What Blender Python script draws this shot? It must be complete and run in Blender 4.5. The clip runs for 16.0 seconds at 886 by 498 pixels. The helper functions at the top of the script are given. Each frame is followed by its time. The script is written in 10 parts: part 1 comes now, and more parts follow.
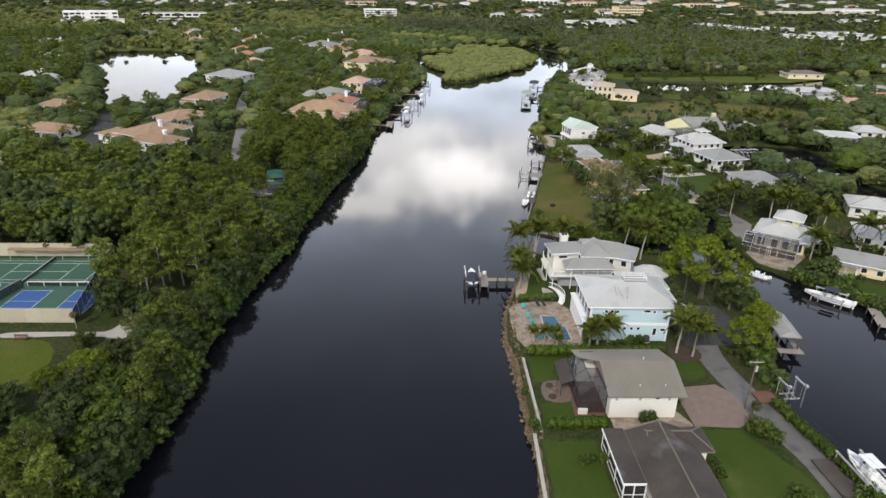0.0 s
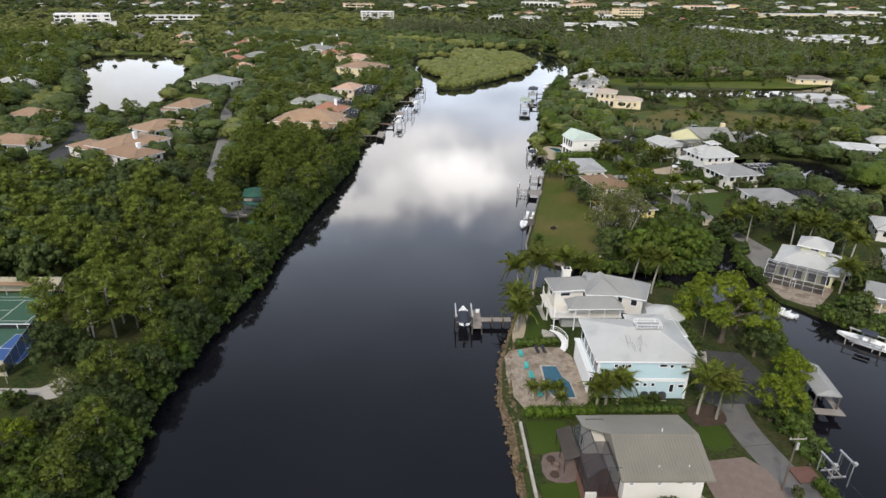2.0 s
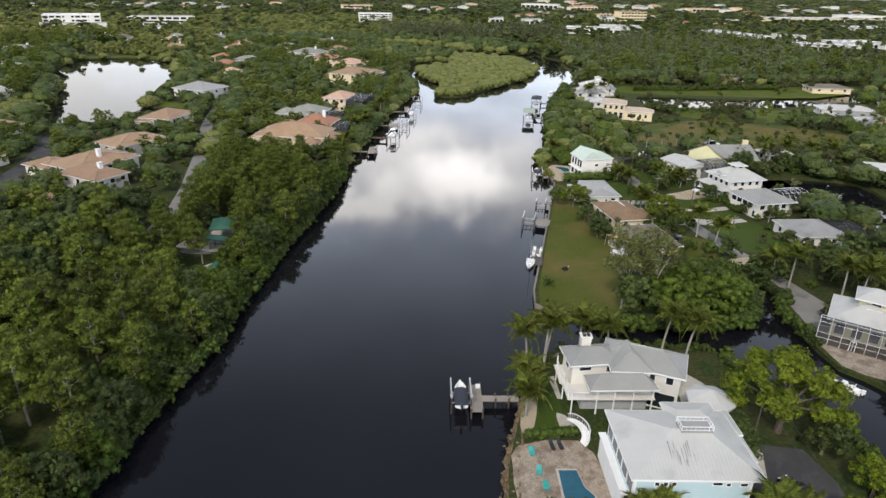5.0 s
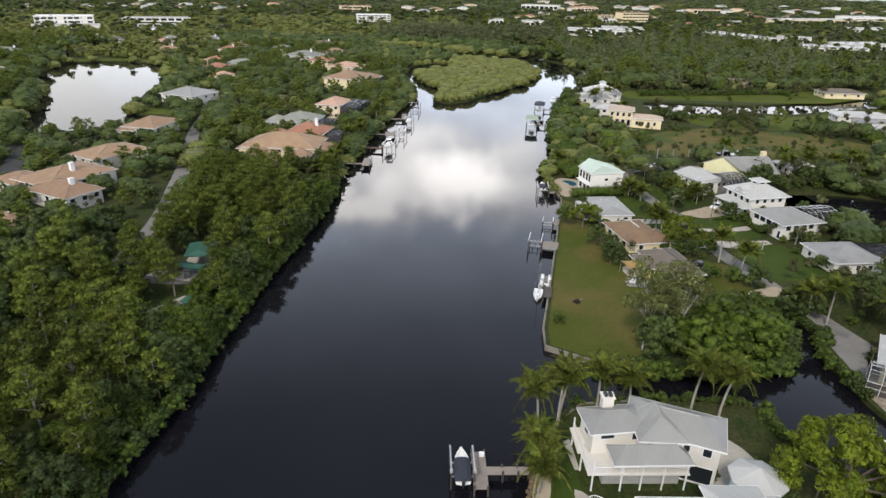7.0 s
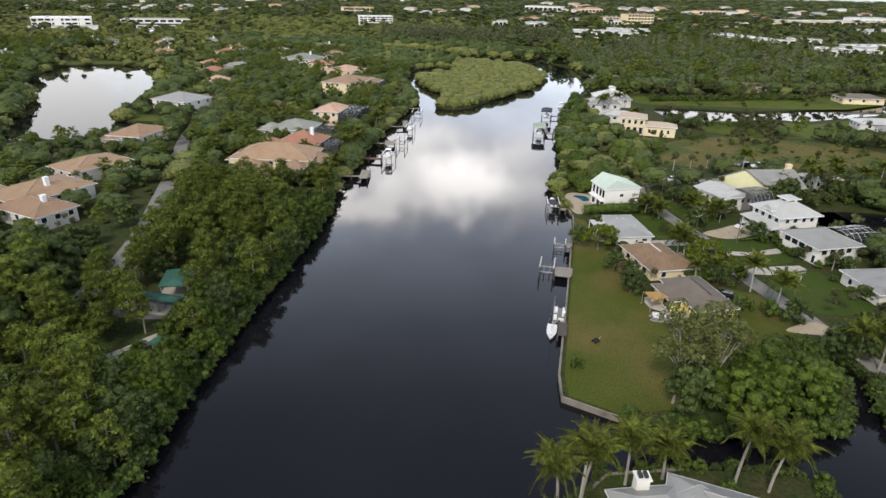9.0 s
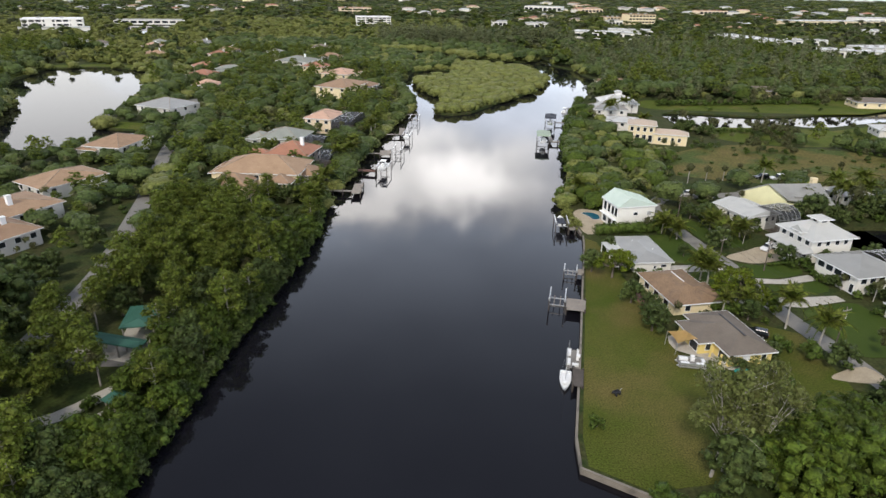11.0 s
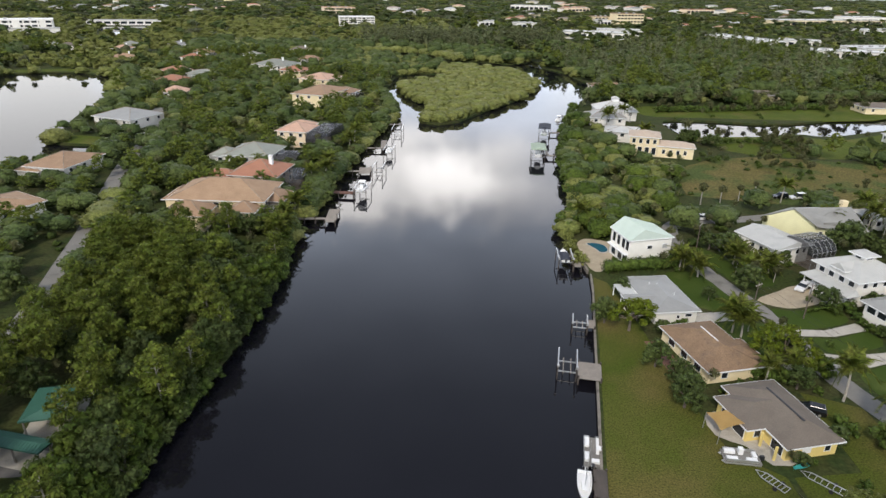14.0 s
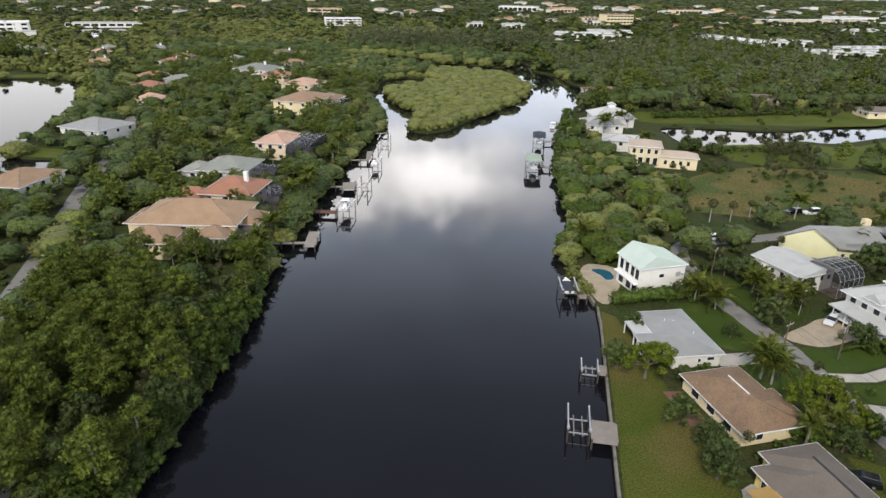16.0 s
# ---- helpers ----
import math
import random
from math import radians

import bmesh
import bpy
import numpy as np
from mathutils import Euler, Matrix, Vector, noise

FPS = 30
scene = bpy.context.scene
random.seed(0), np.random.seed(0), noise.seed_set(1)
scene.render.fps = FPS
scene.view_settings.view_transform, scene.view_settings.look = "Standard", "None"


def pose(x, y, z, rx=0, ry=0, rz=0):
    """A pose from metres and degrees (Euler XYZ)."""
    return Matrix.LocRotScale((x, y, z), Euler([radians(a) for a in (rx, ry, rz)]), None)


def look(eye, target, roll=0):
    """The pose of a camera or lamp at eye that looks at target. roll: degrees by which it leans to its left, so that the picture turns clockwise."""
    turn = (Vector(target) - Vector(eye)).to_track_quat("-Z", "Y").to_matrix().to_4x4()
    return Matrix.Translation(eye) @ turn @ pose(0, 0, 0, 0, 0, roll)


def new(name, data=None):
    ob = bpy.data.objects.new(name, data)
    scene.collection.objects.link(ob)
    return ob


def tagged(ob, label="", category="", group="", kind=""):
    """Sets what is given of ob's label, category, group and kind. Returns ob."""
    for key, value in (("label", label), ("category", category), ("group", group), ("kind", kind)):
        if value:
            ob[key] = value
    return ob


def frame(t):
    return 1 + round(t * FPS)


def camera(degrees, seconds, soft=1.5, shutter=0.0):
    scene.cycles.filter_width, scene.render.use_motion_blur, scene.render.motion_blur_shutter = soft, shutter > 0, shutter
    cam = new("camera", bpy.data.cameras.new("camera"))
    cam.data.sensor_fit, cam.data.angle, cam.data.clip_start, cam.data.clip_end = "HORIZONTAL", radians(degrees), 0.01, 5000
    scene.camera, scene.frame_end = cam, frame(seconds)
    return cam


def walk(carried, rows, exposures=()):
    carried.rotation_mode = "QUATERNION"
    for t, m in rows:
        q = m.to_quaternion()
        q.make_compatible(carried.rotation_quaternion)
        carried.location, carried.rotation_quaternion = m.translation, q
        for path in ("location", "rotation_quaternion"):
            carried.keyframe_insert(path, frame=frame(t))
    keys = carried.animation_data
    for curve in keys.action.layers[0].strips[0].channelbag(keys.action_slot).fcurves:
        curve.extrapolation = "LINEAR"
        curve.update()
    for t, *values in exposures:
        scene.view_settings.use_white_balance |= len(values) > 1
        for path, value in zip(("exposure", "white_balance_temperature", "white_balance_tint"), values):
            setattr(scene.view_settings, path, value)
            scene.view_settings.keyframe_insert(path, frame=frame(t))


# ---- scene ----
cam = camera(72.0, 16.0)
PATH = [
    (0, (-3.631, -10.689, 59.901), (-3.582, -8.859, 59.095), 0.9),
    (0.5, (-2.833, -6.801, 59.964), (-2.783, -4.971, 59.159), 0.9),
    (1, (-2.109, -2.812, 60.065), (-2.06, -0.982, 59.261), 0.9),
    (1.5, (-1.521, 1.259, 60.159), (-1.471, 3.09, 59.357), 0.9),
    (2, (-1.058, 5.26, 60.242), (-1.007, 7.091, 59.441), 0.9),
    (2.5, (-0.711, 9.208, 60.319), (-0.66, 11.04, 59.519), 1.0),
    (3, (-0.419, 13.077, 60.442), (-0.367, 14.91, 59.643), 1.0),
    (3.5, (-0.197, 16.902, 60.586), (-0.144, 18.734, 59.786), 1.0),
    (4, (-0.017, 20.832, 60.661), (0.036, 22.665, 59.862), 1.1),
    (4.2, (0.053, 22.407, 60.675), (0.106, 24.24, 59.876), 1.2),
    (6.5, (0.712, 40.349, 61.091), (0.771, 42.182, 60.294), 1.1),
    (7, (0.809, 44.028, 61.065), (0.866, 45.862, 60.268), 1.2),
    (7.5, (0.927, 47.71, 61.043), (0.981, 49.544, 60.247), 1.2),
    (8, (0.986, 51.459, 61.028), (1.038, 53.294, 60.234), 1.2),
    (8.5, (1.045, 55.206, 60.996), (1.095, 57.041, 60.202), 1.2),
    (9, (1.101, 59.057, 60.995), (1.15, 60.892, 60.201), 1.2),
    (11.3, (1.606, 77.29, 61.108), (1.659, 79.125, 60.314), 1.1),
    (11.5, (1.663, 78.892, 61.116), (1.73, 80.726, 60.321), 1.1),
    (12, (1.8, 82.94, 61.172), (1.889, 84.774, 60.378), 1.1),
    (12.5, (1.903, 87.0, 61.219), (1.996, 88.833, 60.424), 1.1),
    (13, (2.037, 91.041, 61.27), (2.13, 92.874, 60.475), 1.1),
    (13.5, (2.224, 95.088, 61.332), (2.316, 96.921, 60.536), 1.1),
    (14, (2.398, 99.194, 61.404), (2.49, 101.026, 60.608), 1.1),
    (14.5, (2.551, 103.265, 61.485), (2.675, 105.096, 60.69), 1.0),
    (15, (2.704, 107.266, 61.563), (2.827, 109.097, 60.768), 1.0),
    (15.5, (2.854, 111.104, 61.616), (2.978, 112.935, 60.821), 1.1),
    (16, (2.965, 114.97, 61.697), (3.09, 116.801, 60.903), 1.0),
]
walk(cam, [(t, look(eye, target, roll)) for t, eye, target, roll in PATH], ((0.0, -0.08, 6700, 11), (16.0, -0.08, 6700, 11)))

# ---- light: a thinly overcast morning, soft sun from behind the flight ----
SUN_ELEV, SUN_AZ = radians(43), radians(203)   # azimuth clockwise from +y
world = bpy.data.worlds.new("sky")
scene.world = world
world.use_nodes = True
wn, wl = world.node_tree.nodes, world.node_tree.links
wn.clear()


def wnode(kind, **kw):
    n = wn.new(kind)
    for k, v in kw.items():
        if k == "op":
            n.operation = v
        elif isinstance(k, str) and k.startswith("i"):
            n.inputs[int(k[1:])].default_value = v
    return n


sky = wn.new("ShaderNodeTexSky")
sky.sky_type = "NISHITA"
sky.sun_disc = False
sky.sun_elevation, sky.sun_rotation = SUN_ELEV, SUN_AZ
skyc = wnode("ShaderNodeVectorMath", op="SCALE")
skyc.inputs[3].default_value = 0.05
wl.new(sky.outputs[0], skyc.inputs[0])
tc = wn.new("ShaderNodeTexCoord")
sep = wn.new("ShaderNodeSeparateXYZ")
wl.new(tc.outputs["Generated"], sep.inputs[0])
# cloud deck: direction flattened onto a plane overhead
up = wnode("ShaderNodeMath", op="MAXIMUM", i1=0.0)
wl.new(sep.outputs[2], up.inputs[0])
den = wnode("ShaderNodeMath", op="ADD", i1=0.16)
wl.new(up.outputs[0], den.inputs[0])
flat = wnode("ShaderNodeVectorMath", op="DIVIDE")
comb = wn.new("ShaderNodeCombineXYZ")
for i in range(3):
    wl.new(den.outputs[0], comb.inputs[i])
wl.new(tc.outputs["Generated"], flat.inputs[0])
wl.new(comb.outputs[0], flat.inputs[1])
deck = wn.new("ShaderNodeTexNoise")
deck.inputs["Scale"].default_value = 1.1
deck.inputs["Detail"].default_value = 7
deck.inputs["Roughness"].default_value = 0.55
wl.new(flat.outputs[0], deck.inputs["Vector"])
# elevation ramp: bright haze low down, grey cloud base overhead
ramp = wn.new("ShaderNodeValToRGB")
cr = ramp.color_ramp
cr.elements[0].position, cr.elements[0].color = 0.0, (0.62, 0.66, 0.72, 1)
cr.elements[1].position, cr.elements[1].color = 1.0, (0.37, 0.42, 0.53, 1)
for p, v in ((0.08, 1.7), (0.17, 1.95), (0.25, 1.95), (0.32, 1.75), (0.37, 1.35), (0.43, 0.95), (0.50, 0.66), (0.6, 0.40)):
    e = cr.elements.new(p)
    b = 1.18 if p > 0.34 else (1.14 if p < 0.2 else 1.08)
    e.color = (v * 0.93 / (b - 0.1), v * 0.98, v * b, 1)
wl.new(up.outputs[0], ramp.inputs[0])
mod = wn.new("ShaderNodeMapRange")
mod.inputs[1].default_value, mod.inputs[2].default_value = 0.35, 0.68
mod.inputs[3].default_value, mod.inputs[4].default_value = 0.72, 1.35
wl.new(deck.outputs[0], mod.inputs[0])
cloud = wnode("ShaderNodeVectorMath", op="SCALE")
wl.new(ramp.outputs[0], cloud.inputs[0])
wl.new(mod.outputs[0], cloud.inputs[3])


def cumulus(az, elev, ax, el, amount, prev, seed):
    """A sunlit cloud bank at an azimuth and elevation in degrees, some degrees wide and high."""
    a, e = radians(az), radians(elev)
    c = (math.sin(a) * math.cos(e), math.cos(a) * math.cos(e), math.sin(e))
    sub = wnode("ShaderNodeVectorMath", op="SUBTRACT")
    wl.new(tc.outputs["Generated"], sub.inputs[0])
    sub.inputs[1].default_value = c
    wob = wn.new("ShaderNodeTexNoise")
    wob.inputs["Scale"].default_value = 9 + seed
    wob.inputs["Detail"].default_value = 6
    wl.new(tc.outputs["Generated"], wob.inputs["Vector"])
    wadd = wnode("ShaderNodeVectorMath", op="SUBTRACT")
    wl.new(wob.outputs["Color"], wadd.inputs[0])
    wadd.inputs[1].default_value = (0.5, 0.5, 0.5)
    wsc = wnode("ShaderNodeVectorMath", op="SCALE")
    wl.new(wadd.outputs[0], wsc.inputs[0])
    wsc.inputs[3].default_value = 0.16
    add = wnode("ShaderNodeVectorMath", op="ADD")
    wl.new(sub.outputs[0], add.inputs[0])
    wl.new(wsc.outputs[0], add.inputs[1])
    mul = wnode("ShaderNodeVectorMath", op="DIVIDE")
    wl.new(add.outputs[0], mul.inputs[0])
    mul.inputs[1].default_value = (math.sin(radians(ax)), math.sin(radians(ax)), math.sin(radians(el)))
    ln = wnode("ShaderNodeVectorMath", op="LENGTH")
    wl.new(mul.outputs[0], ln.inputs[0])
    mr = wn.new("ShaderNodeMapRange")
    mr.interpolation_type = "SMOOTHSTEP"
    mr.inputs[1].default_value, mr.inputs[2].default_value = 0.25, 1.15
    mr.inputs[3].default_value, mr.inputs[4].default_value = 1.0, 0.0
    wl.new(ln.outputs["Value"], mr.inputs[0])
    mix = wn.new("ShaderNodeMix")
    mix.data_type = "RGBA"
    mix.inputs["B"].default_value = (amount, amount * 0.985, amount * 0.97, 1)
    wl.new(mr.outputs[0], mix.inputs["Factor"])
    wl.new(prev, mix.inputs["A"])
    return mix.outputs["Result"]


col = cumulus(1.0, 16.5, 14.0, 5.0, 3.2, cloud.outputs[0], 0)
col = cumulus(3.0, 17.5, 7.5, 3.2, 5.6, col, 1)
col = cumulus(-6.0, 19.0, 8.5, 2.4, 4.2, col, 4)
col = cumulus(-30.0, 10.0, 16.0, 6.0, 1.45, col, 2)
col = cumulus(26.0, 9.0, 14.0, 5.0, 2.0, col, 3)
total = wnode("ShaderNodeVectorMath", op="ADD")
wl.new(col, total.inputs[0])
wl.new(skyc.outputs[0], total.inputs[1])
bg = wn.new("ShaderNodeBackground")
bg.inputs[1].default_value = 1.0
wl.new(total.outputs[0], bg.inputs[0])
wo = wn.new("ShaderNodeOutputWorld")
wl.new(bg.outputs[0], wo.inputs[0])

sun = new("sun", bpy.data.lights.new("sun", "SUN"))
sun.data.energy, sun.data.angle, sun.data.color = 2.8, radians(8), (1.0, 0.95, 0.86)
sun.matrix_world = look((math.sin(SUN_AZ) * 100, math.cos(SUN_AZ) * 100, 100 * math.tan(SUN_ELEV)), (0, 0, 0))

# ---- materials ----
def material(name, base, second=None, rough=0.8, scale=1.0, bump=0.0, bump_scale=None, metal=0.0, spread=0.0, island=0.0,
             coords="Object", fine=0.35, spec=0.4, stretch=None, stain=None, depth=0.05):
    """A surface: two colours mixed by coarse and fine noise at real scale, with a bump and a shift per object or per loose piece.
    stain: (colour, scale, low, high) lays blotches of a third colour over it."""
    m = bpy.data.materials.new(name)
    m.use_nodes = True
    n, l = m.node_tree.nodes, m.node_tree.links
    b = n["Principled BSDF"]
    b.inputs["Roughness"].default_value = rough
    b.inputs["Metallic"].default_value = metal
    b.inputs["Specular IOR Level"].default_value = spec
    t = n.new("ShaderNodeTexCoord")
    out = t.outputs["Object"]
    if coords == "world":
        out = n.new("ShaderNodeNewGeometry").outputs["Position"]
    if stretch:
        mp = n.new("ShaderNodeMapping")
        mp.inputs["Scale"].default_value = stretch
        l.new(out, mp.inputs[0])
        out = mp.outputs[0]
    second = second or tuple(c * 0.8 for c in base)
    n1 = n.new("ShaderNodeTexNoise")
    n1.inputs["Scale"].default_value = scale
    n1.inputs["Detail"].default_value = 5
    n1.inputs["Roughness"].default_value = 0.6
    l.new(out, n1.inputs["Vector"])
    mr = n.new("ShaderNodeMapRange")
    mr.inputs[1].default_value, mr.inputs[2].default_value = 0.32, 0.68
    l.new(n1.outputs[0], mr.inputs[0])
    mix = n.new("ShaderNodeMix")
    mix.data_type = "RGBA"
    mix.inputs["A"].default_value, mix.inputs["B"].default_value = (*base, 1), (*second, 1)
    l.new(mr.outputs[0], mix.inputs["Factor"])
    colour = mix.outputs["Result"]
    if stain:
        c3, s3, lo, hi = stain
        n3 = n.new("ShaderNodeTexNoise")
        n3.inputs["Scale"].default_value = s3
        n3.inputs["Detail"].default_value = 4
        l.new(out, n3.inputs["Vector"])
        r3 = n.new("ShaderNodeMapRange")
        r3.inputs[1].default_value, r3.inputs[2].default_value = lo, hi
        l.new(n3.outputs[0], r3.inputs[0])
        x3 = n.new("ShaderNodeMix")
        x3.data_type = "RGBA"
        x3.inputs["B"].default_value = (*c3, 1)
        l.new(r3.outputs[0], x3.inputs["Factor"])
        l.new(colour, x3.inputs["A"])
        colour = x3.outputs["Result"]
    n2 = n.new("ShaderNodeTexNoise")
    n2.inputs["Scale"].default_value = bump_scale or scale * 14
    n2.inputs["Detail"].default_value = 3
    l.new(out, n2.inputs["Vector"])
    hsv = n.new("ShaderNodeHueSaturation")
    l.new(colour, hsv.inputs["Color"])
    # the bump's noise also sets the tone: darker in hollows, lighter on rises
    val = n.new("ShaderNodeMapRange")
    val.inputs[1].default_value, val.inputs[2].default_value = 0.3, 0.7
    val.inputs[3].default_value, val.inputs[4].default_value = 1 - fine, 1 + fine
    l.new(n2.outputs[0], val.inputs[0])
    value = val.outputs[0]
    for amount, source in ((spread, "ob"), (island, "is")):
        if not amount:
            continue
        src = n.new("ShaderNodeObjectInfo").outputs["Random"] if source == "ob" else n.new("ShaderNodeNewGeometry").outputs["Random Per Island"]
        r = n.new("ShaderNodeMapRange")
        r.inputs[3].default_value, r.inputs[4].default_value = 1 - amount, 1 + amount
        l.new(src, r.inputs[0])
        x = n.new("ShaderNodeMath")
        x.operation = "MULTIPLY"
        l.new(value, x.inputs[0])
        l.new(r.outputs[0], x.inputs[1])
        value = x.outputs[0]
        hue = n.new("ShaderNodeMapRange")
        hue.inputs[3].default_value, hue.inputs[4].default_value = 0.5 - amount * 0.022, 0.5 + amount * 0.022
        l.new(src, hue.inputs[0])
        l.new(hue.outputs[0], hsv.inputs["Hue"])
    l.new(value, hsv.inputs["Value"])
    l.new(hsv.outputs[0], b.inputs["Base Color"])
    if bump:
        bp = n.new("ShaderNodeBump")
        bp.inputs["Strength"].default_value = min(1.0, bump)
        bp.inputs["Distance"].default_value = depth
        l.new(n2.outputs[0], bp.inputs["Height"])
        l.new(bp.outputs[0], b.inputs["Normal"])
    return m


def leafy(name, base, second, island=0.5, spread=0.3, scale=0.35, holes=True, thin=True):
    """Foliage: colour shifts per leaf clump and per tree; the clumps are broken up into sprigs with gaps between."""
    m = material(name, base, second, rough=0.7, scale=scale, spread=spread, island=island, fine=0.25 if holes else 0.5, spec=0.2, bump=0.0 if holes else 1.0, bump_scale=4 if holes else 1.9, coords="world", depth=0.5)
    n, l = m.node_tree.nodes, m.node_tree.links
    if holes:
        g = n.new("ShaderNodeNewGeometry")
        t = n.new("ShaderNodeTexNoise")
        t.inputs["Scale"].default_value = 3.6
        t.inputs["Detail"].default_value = 2
        l.new(g.outputs["Position"], t.inputs["Vector"])
        r = n.new("ShaderNodeMapRange")
        r.inputs[1].default_value, r.inputs[2].default_value = 0.455, 0.475
        l.new(t.outputs[0], r.inputs[0])
        l.new(r.outputs[0], n["Principled BSDF"].inputs["Alpha"])
    if thin:
        # light comes through the thin leaves
        b = n["Principled BSDF"]
        tr = n.new("ShaderNodeBsdfTranslucent")
        l.new(b.inputs["Base Color"].links[0].from_socket, tr.inputs["Color"])
        mx = n.new("ShaderNodeMixShader")
        mx.inputs[0].default_value = 0.28
        l.new(b.outputs[0], mx.inputs[1])
        l.new(tr.outputs[0], mx.inputs[2])
        out = mx.outputs[0]
        if holes:
            op = n.new("ShaderNodeMixShader")
            l.new(r.outputs[0], op.inputs[0])
            l.new(n.new("ShaderNodeBsdfTransparent").outputs[0], op.inputs[1])
            l.new(out, op.inputs[2])
            out = op.outputs[0]
            b.inputs["Alpha"].default_value = 1.0
            l.remove(b.inputs["Alpha"].links[0])
        l.new(out, n["Material Output"].inputs[0])
    return m


LEAVES, FAR_LEAVES = {}, {}


def leaf_pair(key, *args, **kw):
    """The sprigs' material, and the same colours without gaps for cores and far woods."""
    M[key] = leafy(*args, **kw)
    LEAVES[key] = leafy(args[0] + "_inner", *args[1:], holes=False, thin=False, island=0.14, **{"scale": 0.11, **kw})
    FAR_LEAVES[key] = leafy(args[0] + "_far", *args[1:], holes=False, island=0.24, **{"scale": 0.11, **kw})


M = {}
M["ground"] = material("ground_cover", (0.036, 0.052, 0.013), (0.052, 0.05, 0.021), 0.95, 0.06, 0.6, 1.5, coords="world", spec=0.1, stain=((0.03, 0.045, 0.014), 0.25, 0.5, 0.62))
M["lawn"] = material("mown_grass", (0.034, 0.060, 0.007), (0.048, 0.072, 0.011), 0.9, scale=0.12, bump=0.5, bump_scale=6, spec=0.15, coords="world", stain=((0.10, 0.115, 0.03), 0.09, 0.6, 0.8), fine=0.2)
M["drygrass"] = material("dry_grass", (0.053, 0.074, 0.009), (0.082, 0.083, 0.018), 0.95, scale=0.07, bump=0.6, bump_scale=4, spec=0.12, coords="world", stain=((0.112, 0.092, 0.029), 0.055, 0.46, 0.66), fine=0.45)
M["field"] = material("field_grass", (0.092, 0.088, 0.024), (0.135, 0.106, 0.040), 0.95, 0.09, 0.8, 1.2, coords="world", spec=0.1, stain=((0.06, 0.082, 0.022), 0.06, 0.46, 0.58), fine=0.45)
M["park"] = material("park_grass", (0.060, 0.088, 0.010), (0.085, 0.102, 0.017), 0.95, 0.1, 0.5, 5, coords="world", fine=0.3, spec=0.1, stain=((0.105, 0.102, 0.026), 0.07, 0.52, 0.7))
M["mulch"] = material("mulch", (0.07, 0.042, 0.028), (0.045, 0.03, 0.022), 0.95, 1.2, 0.7, 12, coords="world")
M["sand"] = material("sand", (0.42, 0.35, 0.25), (0.34, 0.28, 0.20), 0.95, 0.4, 0.4, 9, coords="world", fine=0.2)
M["asphalt"] = material("asphalt", (0.04, 0.04, 0.042), (0.058, 0.057, 0.057), 0.9, 0.2, 0.4, 14, coords="world", fine=0.15, stain=((0.07, 0.07, 0.075), 0.35, 0.55, 0.7))
M["asphalt_old"] = material("weathered_asphalt", (0.12, 0.112, 0.104), (0.155, 0.146, 0.136), 0.9, 0.2, 0.4, 12, coords="world", fine=0.15, stain=((0.085, 0.082, 0.08), 0.3, 0.55, 0.72))
M["asphalt_pale"] = material("pale_weathered_asphalt", (0.19, 0.18, 0.165), (0.23, 0.22, 0.20), 0.9, 0.2, 0.4, 12, coords="world", fine=0.15, spec=0.2, stain=((0.14, 0.135, 0.125), 0.3, 0.55, 0.72))
M["concrete"] = material("concrete", (0.45, 0.415, 0.36), (0.365, 0.34, 0.295), 0.85, 0.5, 0.35, 9, coords="world", fine=0.15, stain=((0.25, 0.235, 0.21), 0.35, 0.58, 0.75))
M["pavers"] = material("pink_brick_pavers", (0.185, 0.135, 0.112), (0.15, 0.11, 0.092), 0.85, 0.9, 0.3, 9, fine=0.18, spread=0.18)
M["deckstone"] = material("beige_stone_pavers", (0.36, 0.30, 0.235), (0.24, 0.19, 0.145), 0.85, 0.9, 0.4, 5, coords="world", fine=0.3, stain=((0.19, 0.145, 0.105), 0.5, 0.48, 0.62))
M["court_green"] = material("court_green", (0.045, 0.115, 0.075), (0.04, 0.10, 0.065), 0.85, 0.15, 0.15, 20, coords="world", fine=0.06)
M["court_blue"] = material("court_blue", (0.045, 0.11, 0.30), (0.04, 0.10, 0.27), 0.85, 0.3, 0.15, 20, coords="world", fine=0.06)
M["line"] = material("court_line", (0.75, 0.76, 0.74), None, 0.8, 2, fine=0.08)
M["screen_tan"] = material("tan_windscreen", (0.47, 0.42, 0.31), (0.42, 0.375, 0.275), 0.85, 0.4, 0.2, 12, fine=0.08, spread=0.06)
M["white_wall"] = material("white_stucco", (0.74, 0.715, 0.655), (0.69, 0.665, 0.605), 0.8, 0.5, 0.2, 20, fine=0.05, stain=((0.62, 0.60, 0.55), 0.4, 0.62, 0.8))
M["offwhite_wall"] = material("off_white_siding", (0.70, 0.67, 0.62), (0.64, 0.61, 0.56), 0.8, 0.5, 0.2, 20, fine=0.06, spread=0.06)
M["blue_wall"] = material("pale_blue_siding", (0.46, 0.60, 0.63), (0.42, 0.56, 0.60), 0.75, 0.4, 0.2, 18, fine=0.05)
M["yellow_wall"] = material("yellow_stucco", (0.76, 0.60, 0.22), (0.70, 0.55, 0.2), 0.8, 0.4, 0.2, 18, fine=0.06)
M["cream_wall"] = material("cream_stucco", (0.74, 0.62, 0.40), (0.68, 0.57, 0.36), 0.8, 0.4, 0.2, 18, fine=0.06, spread=0.08)
M["pale_yellow_wall"] = material("pale_yellow_siding", (0.72, 0.69, 0.42), (0.66, 0.63, 0.38), 0.8, 0.4, 0.2, 18, fine=0.06)
